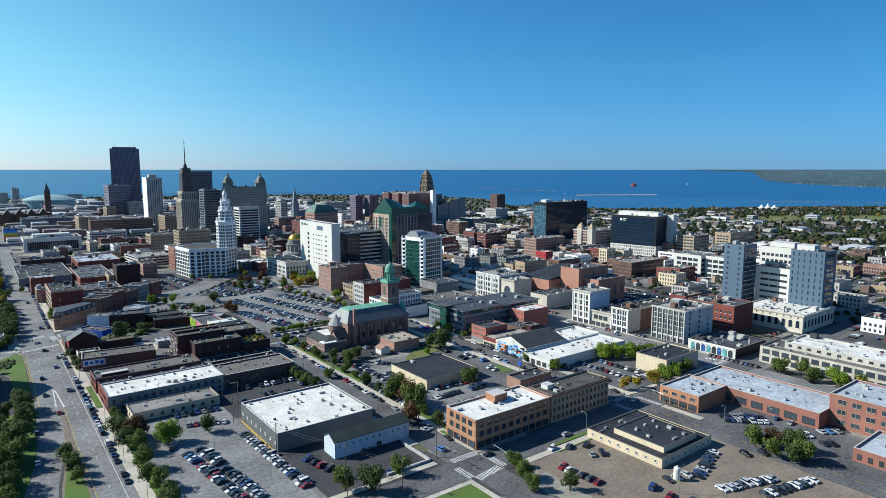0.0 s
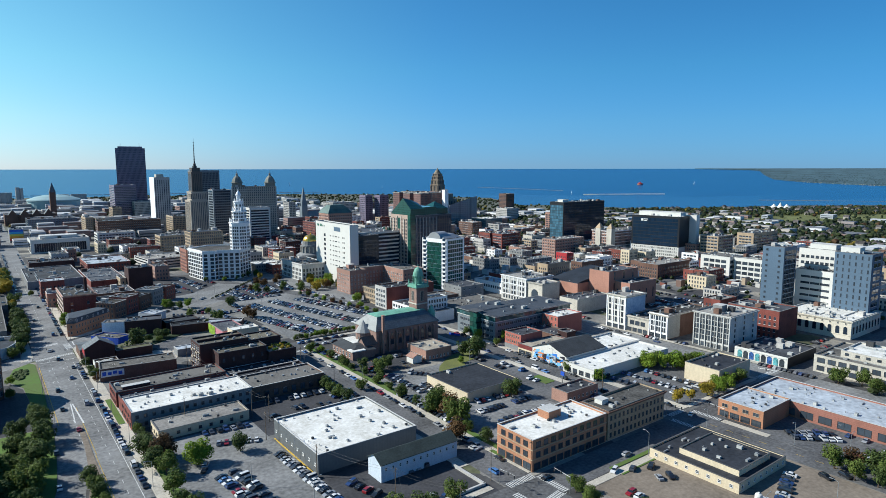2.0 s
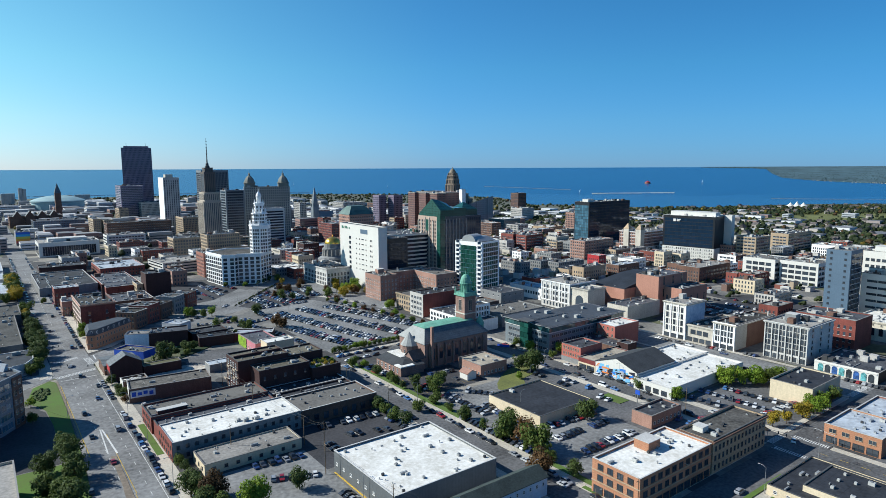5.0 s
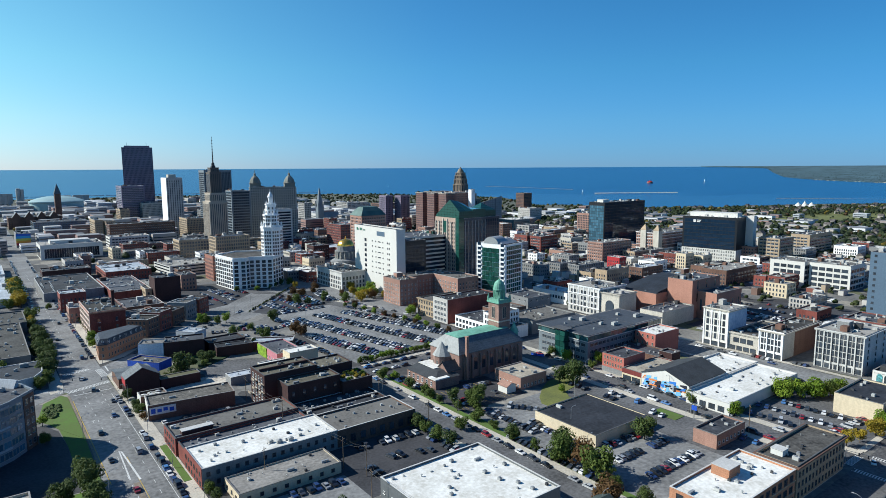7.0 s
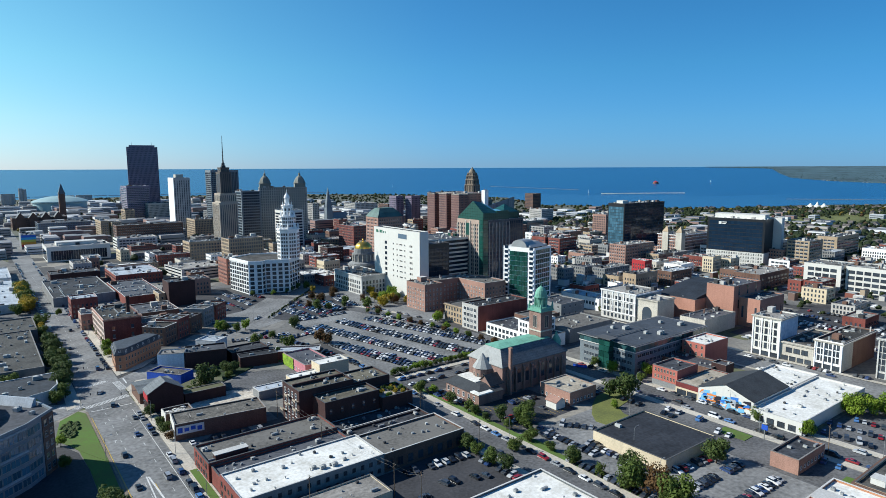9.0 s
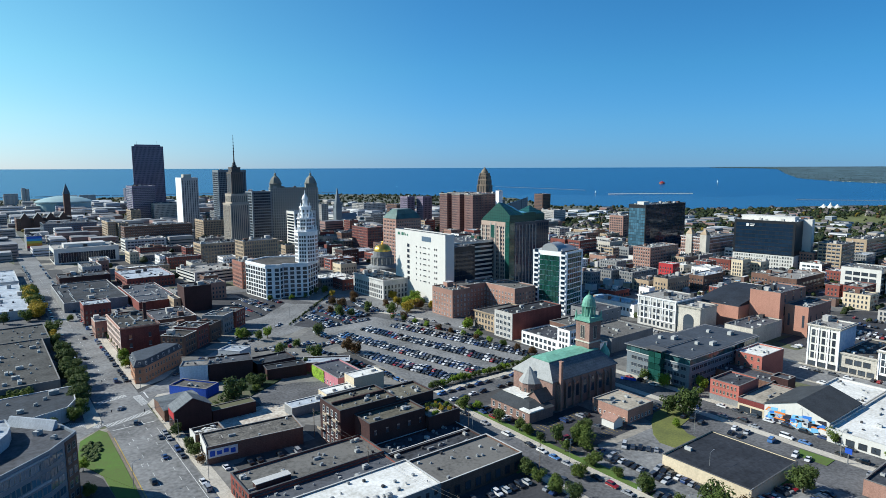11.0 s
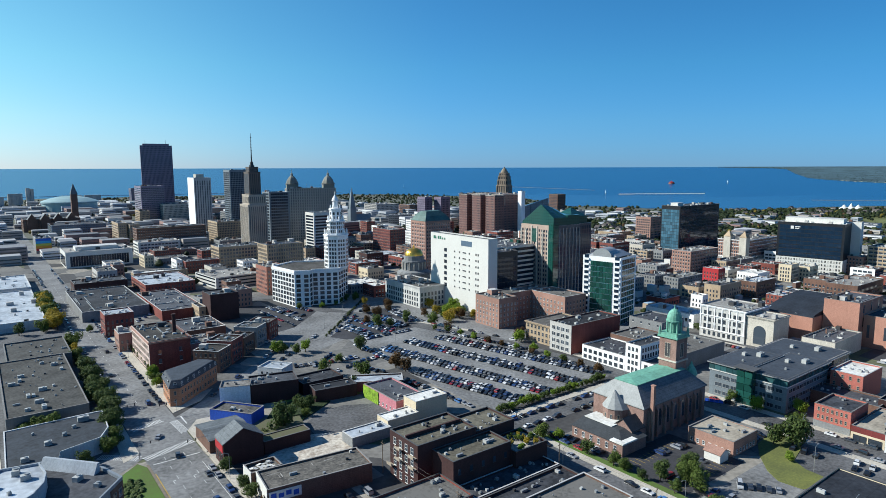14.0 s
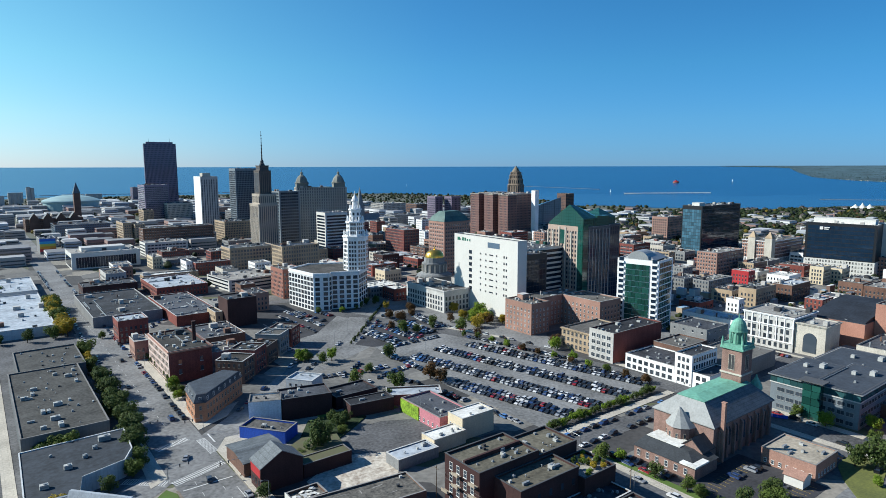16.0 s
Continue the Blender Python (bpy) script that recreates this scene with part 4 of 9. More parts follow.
pinkblock = building("red brick block with a pale side and tar roof", 42.5, 553, 64, 598, 17.0, BRICK_RED, TAR_GREY, wins(fl=3.7, bay=2.9, w=1.2, hh=2.1, sill=1.2, sides="W", fine="W", trim=FRAME_T), win2=wins(fl=5.2, bay=3, w=1.6, hh=2.4, sill=4.4, cols=2, sides="S", trim=FRAME_W, margin=6), units=8, name="brick_block", cornice=BRICK_PINK, front=surface("pale_pink_render", (0.56, 0.43, 0.38), 0.85, vary=0.12, streak=0.5))
s = Shape()
s.turned(6, -8, [(1.1, 16.4), (1.0, 27), (1.2, 27.2), (1.2, 27.8)], 10)
part("chimney", s, BRICK_DARK, pinkblock, "tall dark brick chimney")
building("pinkish stucco house", 36.5, 606, 45.5, 621, 11.2, BRICK_PINK, TAR_LIGHT, OLD, name="town_house")
building("small red brick block with a white roof", 35.5, 648, 53, 666, 15.0, BRICK_RED, MEMBRANE_B, OLD, units=4, name="brick_block")
building("wide black-roofed store", 29, 703, 74, 800, 7.5, GREY_STONE, TAR, None, name="store", units=4, cope=COPING)
building("wide black-roofed store with white edge", 76, 672, 106, 757, 7.5, BRICK_RED, TAR, None, name="store", units=5, cope=COPING)
building("windowless black cube building", 103.5, 647, 124, 667, 20.0, BRICK_DARK, TAR, None, name="dark_block", cope=COPING_DK)
for (cx, cy), hh, wall in zip(((72, 540), (82.5, 550.5), (93.5, 561.5), (105.5, 573), (118, 585)), (12, 13.5, 11, 13, 12), (BRICK_BROWN, BRICK_RED, BRICK_BROWN, GREY_STONE, BRICK_RED)):
    building("narrow brick terrace house of the diagonal street", cx - 7, cy - 7.5, cx + 7, cy + 7.5, hh, wall, TAR_GREY, OLD, yaw=44, name="terrace_house", units=3, group="terrace of the diagonal street")
building("low tar-roofed yard store", 68, 572, 88, 592, 7.0, GREY_STONE, TAR_GREY, None, name="store", units=5)
building("low store with a pale roof edge", 70, 604, 100, 640, 7.0, BRICK_BROWN, TAR, None, name="store", units=4)
# west of the avenue
building("long grey-roofed hall with white plant", -24, 497, 6, 590, 9.0, GREY_METAL, ROOF_DARK, None, name="long_hall", units=30, kinds=(1, 3, 4, 2), parapet=0.5)
building("grey-roofed hall end", -20, 590.3, 10, 634, 8.6, GREY_METAL, ROOF_DARK, None, name="hall_wing", units=8, kinds=(1, 2, 4))
building("flat pale roofed warehouse", -60, 702, 7, 836, 6.5, WHITE_METAL, MEMBRANE_B, None, name="warehouse", units=14)
building("flat pale roofed warehouse", -70, 850, 8, 930, 6.5, WHITE_METAL, MEMBRANE_B, None, name="warehouse", units=8)
building("pale flat-roofed block beside the trees", -44, 246, -6.4, 315.5, 12.0, CREAM, TAR_LIGHT, wins(fl=3.8, bay=3.6, w=1.8, hh=2.2, sill=1.0, sides="EN", fine="E", trim=FRAME_W), units=10, name="office_block")
# church quarter
building("low brick parish house with a tan roof", 197, 308.5, 215.5, 327.5, 6.2, BRICK_PINK, TAN_ROOF, wins(fl=3.3, bay=2.6, w=1.1, hh=1.6, sill=0.9, sides="WS", fine="WS"), units=3, name="parish_house", parapet=0.3)
building("flat black-roofed hall with tan walls", 175, 244, 209, 277, 5.0, CREAM, TAR_BLACK, None, name="flat_hall", units=1, parapet=0.4, cope=COPING_DK, kinds=(3, 2))
building("low brown brick shop", 211, 214, 233, 224, 5.8, BRICK_PINK, TAR, wins(fl=9, bay=3, w=1.4, hh=1.4, sill=1.6, sides="SE", fine="S"), units=2, name="small_shop", kinds=(0, 1))
building("tan walled store with a black roof", 196, 124, 230, 159, 3.8, CREAM, TAR_BLACK, wins(fl=9, bay=4.2, w=1.2, hh=1.2, sill=1.4, sides="WS", fine="WS"), name="restaurant", parapet=0.4, cope=COPING_DK)
building("raised tan walled roof box with black roof", 201.5, 127, 224, 150, 5.6, CREAM, TAR_BLACK, None, name="restaurant_hall", parapet=0.25, cope=COPING_DK, units=4, kinds=(0, 1))
building("orange brick shop with a blue-white roof", 256, 145, 281, 165, 7.8, BRICK_ORANGE, MEMBRANE_B, wins(fl=3.7, bay=4.6, w=2.6, hh=1.7, sill=4.6, sides="W", fine="W", trim=FRAME_T), shop="W", units=8, name="corner_shop")
building("long salmon brick shop row with a blue-white roof", 280, 104, 309, 164, 7.2, BRICK_SALMON, MEMBRANE_B, wins(fl=9, bay=7.4, w=5.2, hh=3.0, sill=1.2, sides="W", fine="W", trim=FRAME_D), units=16, name="shop_row")
building("salmon brick three-storey block", 289.5, 78, 318, 104, 14.2, BRICK_SALMON, MEMBRANE_B, wins(fl=4.4, bay=5.4, w=3.4, hh=2.2, sill=1.5, sides="WS", fine="W", trim=FRAME_T), units=6, name="brick_block")
building("red brick shop with a blue-white roof", 260, 58, 286, 84, 5.2, BRICK_SALMON, MEMBRANE_B, wins(fl=9, bay=3.6, w=1.5, hh=2.0, sill=1.2, sides="W", fine="W", trim=FRAME_D), units=3, name="small_shop")
building("cream box building with a black roof", 289, 183, 320, 202, 9.0, CREAM, TAR_BLACK, None, units=4, name="box_building", kinds=(1, 2))
building("long white concrete store with big windows", 356, 60, 396, 166, 9.6, LIMESTONE, TAR_GREY, wins(fl=4.4, bay=5.2, w=3.8, hh=2.6, sill=1.2, sides="WN", fine="W", trim=FRAME_D), name="department_store", units=10)
building("white roofed upper storey", 364, 70, 390, 156, 12.6, LIMESTONE, MEMBRANE, wins(fl=9, bay=5, w=2, hh=1.2, sill=10.4, sides="W", trim=FRAME_D), name="upper_storey", units=8)
# murals hall and neighbours
building("white roofed hall behind the mural", 247, 228, 314, 249, 5.6, WHITE_PANEL, MEMBRANE, wins(fl=9, bay=4.4, w=3.0, hh=2.4, sill=1.0, sides="W", fine="W", trim=FRAME_D), units=6, name="hall")
building("white flat-roofed rear hall", 283, 250, 318, 272, 5.4, WHITE_PANEL, MEMBRANE, None, units=10, name="rear_hall")
building("low brick shop with a maroon fascia over a cream front", 250, 275.6, 281, 287.4, 6.4, MAROON, TAN_ROOF, None, shop="W", units=1, name="corner_shop", base=(CREAM, 3.9), parapet=0.4, kinds=(2, 4))
building("red brick house with a tar roof", 253.5, 289, 272, 303, 10.2, BRICK_BRIGHT, TAR, wins(fl=3.3, bay=1.75, w=0.85, hh=1.6, sill=0.9, first=1, sides="W", fine="W", trim=FRAME_T), units=2, name="brick_house", base=(GREY_STONE, 3.0))
building("tall red brick house with a white roof", 298, 300, 322, 314, 13.0, BRICK_BRIGHT, MEMBRANE, wins(fl=4, bay=3.4, w=1.1, hh=1.8, sill=2.0, sides="W", fine="W", trim=FRAME_T), units=5, name="brick_house")
building("small dark red shed", 287, 282, 295, 290, 8.0, BRICK_DARK, TAR, None, name="shed")
building("low dark row behind the red houses", 282, 288, 297, 318, 6.0, BRICK_BROWN, TAR, None, units=6, name="rear_row")
barrier = thing("site_barrier", "bright blue plastic barrier before the grey office", "barrier", pose(245.2, 342.2, 0.16, 0, 0, -64))
for i in range(4):
    s = Shape()
    s.loft([[(-3.9 + 2 * i + sx * 0.95, sy * d, z) for sx, sy in ((-1, -1), (1, -1), (1, 1), (-1, 1))] for d, z in ((0.35, 0), (0.3, 0.3), (0.12, 0.5), (0.1, 1.3))])
    part("panel", s, BLUE_PAINT, barrier)
# grey office
building("blue-grey stone office with green glass", 254, 334, 290, 351, 16.6, SLATE_BLUE, TAR_NAVY, wins(fl=3.9, bay=3.9, w=3.3, hh=1.9, sill=1.2, top=3.9, sides="WS", fine="W", trim=GALV), units=0, name="office_block", cope=COPING_DK)
building("dark roofed blue-grey office wing", 257, 316, 300, 333.6, 16.0, SLATE_BLUE, TAR_NAVY, wins(fl=3.9, bay=3.6, w=3.0, hh=1.9, sill=1.2, top=3.9, sides="WS", fine="WS", trim=GALV), units=0, name="office_wing", kinds=(3, 1), cope=COPING_DK)
for x0, y0, x1, y1, h in ((254, 334, 290, 351, 16.6), (257, 316, 300, 333.6, 16.0), (290.2, 318, 330, 350, 15.0)):
    t = thing("glazed_storey", "dark teal glazed top storey under a thin roof", "penthouse", pose((x0 + x1) / 2, (y0 + y1) / 2, h - 4.0))
    a, b = (x1 - x0) / 2 + 0.3, (y1 - y0) / 2 + 0.2
    s = Shape()
    s.loft([[(sx * (a + e), sy * (b + e), z) for sx, sy in ((-1, -1), (1, -1), (1, 1), (-1, 1))] for e, z in ((-0.25, 0), (0.1, 0), (0.1, 0.5), (-0.25, 0.5))])
    part("sill_band", s, PALE_STONE, t)
    for side in "WS":
        half, m = face_frame(side, a, b)
        n = max(3, int(2 * half / 2.6))
        pane = Shape()
        pane.box(-half / n + 0.06, -0.05, 0.52, half / n - 0.06, 0.3, 3.5)
        mesh = pane.mesh("pane", [TOP_GLASS])
        for k in range(n):
            part("pane", mesh, None, t, at=m @ Matrix.Translation(((k - (n - 1) / 2) * 2 * half / n, 0, 0)))
    s = Shape()
    s.loft([[(sx * (a + e), sy * (b + e), z) for sx, sy in ((-1, -1), (1, -1), (1, 1), (-1, 1))] for e, z in ((-0.5, 3.55), (0.9, 3.55), (0.9, 3.95), (-0.5, 3.95))])
    part("roof_edge", s, GALV, t)
    s = Shape()
    s.box(-a - 0.5, -b - 0.5, 3.96, a + 0.5, b + 0.5, 4.1)
    part("roof_deck", s, OFFICE_ROOF, t)
    for k, (u, v) in enumerate(((0.2, 0.3), (-0.35, -0.2), (0.45, -0.35))):
        part("rooftop_unit", UNITS[(k + 1) % 4], None, t, at=pose(a * u, b * v, 4.11))
atrium = thing("glass_atrium", "green glass corner atrium of the office", "atrium", pose(253.6, 333.5, 0))
for i in range(2):
    for j in range(5):
        s = Shape()
        s.box(-0.5, -3.6 + 3.7 * i, 0.4 + 3.2 * j, 3.2, -0.1 + 3.7 * i, 3.4 + 3.2 * j)
        part("glass_panel", s, GLASS_GREEN, atrium)
s = Shape()
s.box(-2.0, -5, 17.2, 5, 5, 17.6)
part("canopy_roof", s, COPING_DK, atrium)
building("dark roofed rear office wing", 290.2, 318, 330, 350, 15.0, GREY_STONE, TAR_NAVY, wins(fl=3.9, bay=400, w=30, hh=1.7, sill=1.3, sides="S", trim=FRAME_D), units=0, name="office_wing", kinds=(3, 1))
# shops on the third street
building("white two-storey shops", 249.5, 397.2, 274, 427, 8.4, WHITE_STONE, TAR, wins(fl=3.6, bay=3.6, w=2.2, hh=2.0, sill=1.0, sides="W", fine="W", trim=FRAME_D), units=3, name="shop_row")
building("white four-storey town house", 249.5, 387.5, 273, 397, 16.2, WHITE_STONE, TAR, wins(fl=3.7, bay=2.4, w=1.4, hh=2.0, sill=1.4, sides="WS", fine="W", trim=FRAME_D), units=1, name="town_house")
building("low white shop", 250, 378, 272, 387.3, 8.0, WHITE_STONE, TAR, wins(fl=3.6, bay=3.2, w=2.0, hh=2.0, sill=1.0, sides="W", fine="W", trim=FRAME_D), name="small_shop")
building("brick shop house with a grey glazed front", 249, 435, 295, 452, 17.4, BRICK_RED, TAR, wins(fl=3.9, bay=3.6, w=2.6, hh=2.4, sill=1.2, sides="W", fine="W", trim=FRAME_W), units=10, name="shop_house", kinds=(1, 3, 2), front=CONCRETE_W)
building("tan terracotta shop house with arches", 252, 452.3, 286, 476, 12.6, BRICK_TAN, TAR_GREY, wins(fl=3.8, bay=3.2, w=1.7, hh=2.3, sill=1.2, sides="W", fine="W", trim=FRAME_T), units=3, name="shop_house", cornice=BRICK_TAN)
building("low brick infill beside the church tower", 274, 408, 300, 426, 11.0, BRICK_BROWN, TAR_GREY, None, units=3, name="infill_block")
building("grey concrete rear block", 306, 412, 330, 436, 15.0, GREY_STONE, TAR, wins(fl=5, bay=6, w=1.2, hh=1.2, sill=2, sides="WS"), units=4, name="rear_block")
building("low grey roofed garage", 276, 378, 318, 406, 9.0, GREY_STONE, TAR_GREY, None, units=8, name="garage_building")
# main street fronts
store_white = building("tall white terracotta store with arches", 346, 282, 368, 298, 23.6, surface("cream_terracotta", (0.68, 0.66, 0.60), 0.7, vary=0.1, patch=0.1, grain=1.6, streak=0.5), TAR_LIGHT, wins(fl=4.3, bay=2.6, w=1.7, hh=3.2, sill=4.8, sides="W", fine="W", trim=FRAME_D), shop="W", units=3, name="theatre_block", cornice=LIMESTONE)
s = Shape()
s.box(-10.5, -8.12, 1.0, 10.7, -8.02, 22.0)
part("painted_wall", s, surface("pale_blue_mural", (0.42, 0.52, 0.60), 0.85, vary=0.18, patch=0.12, grain=0.6, tint=(0.22, 0.36, 0.50)), store_white, "faded pale blue mural")
for y in (-7.6, -2.6, 2.6, 7.6):
    s = Shape()
    s.box(-11.35, y - 0.4, 0, -10.98, y + 0.4, 22.4)
    part("pilaster", s, WHITE_STONE, store_white)
building("two-storey white shop front", 347, 264.3, 390, 281.7, 11.0, LIMESTONE, TAR_GREY, wins(fl=4.4, bay=4.2, w=3.4, hh=2.8, sill=5.2, sides="W", fine="W", trim=FRAME_D), shop="W", units=6, name="shop_row", cornice=LIMESTONE)
fronted = building("white four-storey front with a brick side", 347, 250, 394, 264, 16.0, BRICK_BROWN, TAR_GREY, wins(fl=3.7, bay=1.9, w=1.4, hh=2.9, sill=4.6, sides="W", fine="W", trim=FRAME_D), units=6, name="shop_house", front=WHITE_STONE, shop="W", cornice=LIMESTONE)
s = Shape()
s.box(-23.6, -7.14, 0.5, -10, -7.02, 15.6)
part("painted_wall", s, LIMESTONE, fronted, "pale rendered side wall")
for k in range(4):
    s = Shape()
    s.box(-24.0, -6.9 + 4.4 * k, 0, -23.62, -6.3 + 4.4 * k, 14.8)
    part("pier", s, WHITE_STONE, fronted)
framed = building("white framed six-storey office", 353, 212, 386, 236, 21.5, PALE_STONE, TAR_LIGHT, wins(fl=3.35, bay=2, w=1.6, hh=2.75, sill=4.4, cols=12, sides="W", fine="W", trim=FRAME_D), win2=wins(fl=3.4, bay=9, w=1.5, hh=1.8, sill=4.8, cols=3, sides="S", trim=FRAME_D), units=8, name="office_building", cornice=PALE_STONE, shop="W", pent=(-2, 3, 6, 6, 4, GREY_STONE))
for k in range(7):
    s = Shape()
    s.box(-17.0, -12 + 3.86 * k, 0, -16.48, -11.4 + 3.86 * k, 20.4)
    part("pier", s, PALE_STONE, framed)
building("brick block behind the white office", 402, 206, 428, 240, 19.0, BRICK_RED, TAR, wins(fl=4, bay=3.2, w=1.3, hh=2.0, sill=1.2, sides="W"), units=6, name="brick_block")
building("low black shop with a row of painted arches", 348, 176, 384, 206, 6.0, BLACK_PANEL, TAR, None, units=6, name="arcade_shop", front=WHITE_PANEL)
arch_bank = building("cream stone bank with a row of arched windows", 440, 178, 490, 222, 12.4, CREAM_STONE, MEMBRANE, None, units=14, name="bank", cornice=CREAM_STONE, kinds=(1, 3), belt=(CREAM_STONE, (2.6,)))
for side, n in (("W", 9), ("S", 9)):
    half, m = face_frame(side, 25, 22)
    for k in range(n):
        x = (k - (n - 1) / 2) * (2 * half - 2) / n
        for w, d, mat, word in ((1.5, -0.12, CREAM_STONE, "arch_surround"), (1.15, -0.2, GLASS_BLACK, "arched_window")):
            s = Shape()
            s.loft([[(x + w, y, 3.4), (x + w, y, 7.2)] + [(x + w * math.cos(a), y, 7.2 + w * math.sin(a)) for a in [math.pi * q / 8 for q in range(1, 8)]] + [(x - w, y, 7.2), (x - w, y, 3.4)] for y in (0.05, d)])
            part(word, s, mat, arch_bank, at=m)
        part("window", window_mesh(1.2, 1.2, GLASS, CREAM_STONE), None, arch_bank, at=m @ Matrix.Translation((x, 0, 10.2)))
ornate = building("white ornate store with a pale roof", 351, 383, 382, 413, 21.0, PALE_STONE, TAR_LIGHT, wins(fl=4.4, bay=3.3, w=1.7, hh=2.6, sill=1.6, sides="WS", fine="W", trim=FRAME_D), units=6, name="ornate_store", cornice=WHITE_STONE)
for y in [-14.6 + 3.3 * 1.475 * k for k in range(7)]:
    s = Shape()
    s.box(-15.9, y - 0.3, 5.4, -15.48, y + 0.3, 19.8)
    part("pilaster", s, WHITE_STONE, ornate)
for z in (5.0, 14.2):
    s = Shape()
    s.box(-16.0, -15.2, z, -15.48, 15.2, z + 0.6)
    part("string_course", s, WHITE_STONE, ornate)
building("limestone theatre front with a great arch", 352, 366, 372, 382.6, 19.0, LIMESTONE, TAR_LIGHT, None, units=2, name="theatre", cornice=LIMESTONE)
building("big red brick stage house", 398, 337, 436, 357, 28.0, BRICK_AUD, TAR, wins(fl=9, bay=12, w=2, hh=6, sill=12, sides="S", trim=FRAME_D), units=4, name="stage_house")
aud = building("red brick auditorium with a sloping black roof", 384, 357.3, 440, 389, 17.0, BRICK_AUD, TAR, None, units=0, name="auditorium", cope=COPING_DK)
s = Shape()
s.loft([[(-27.4, y, 16.6), (27.4, y, 16.6), (27.4, y, 23.5), (10, y, 22.8), (-8, y, 20.5), (-22, y, 18.4), (-27.4, y, 17.2)] for y in (-15.3, 15.3)])
part("sloping_roof", s, surface("navy_roofing", (0.022, 0.028, 0.038), 0.8, vary=0.25, patch=0.1, grain=0.8), aud)
building("lower red brick wing", 405, 322, 440, 336.7, 20.0, BRICK_AUD, TAR, wins(fl=9, bay=9, w=1.4, hh=8, sill=6, sides="WS", trim=FRAME_D), units=5, name="stage_wing")
building("low tan roofed row", 357, 334, 396, 352, 11.0, LIMESTONE, TAR, None, units=5, name="rear_row")
building("blue-white roofed low hall", 362, 424, 380, 462, 9.5, WHITE_STONE, MEMBRANE_B, wins(fl=9, bay=3, w=1.8, hh=2.4, sill=4, sides="W"), units=3, name="hall")
building("white four-storey office slab with ribbon windows", 592, 341, 624, 372, 22.5, WHITE_PANEL, TAR_GREY, wins(fl=5.0, bay=6.2, w=5.2, hh=2.8, sill=1.2, sides="WS", trim=FRAME_D), units=6, name="office_slab")
building("white four-storey office slab with ribbon windows", 597, 305, 630, 339, 22.5, WHITE_PANEL, TAR_GREY, wins(fl=5.0, bay=6.2, w=5.2, hh=2.8, sill=1.2, sides="WS", trim=FRAME_D), units=8, name="office_slab")

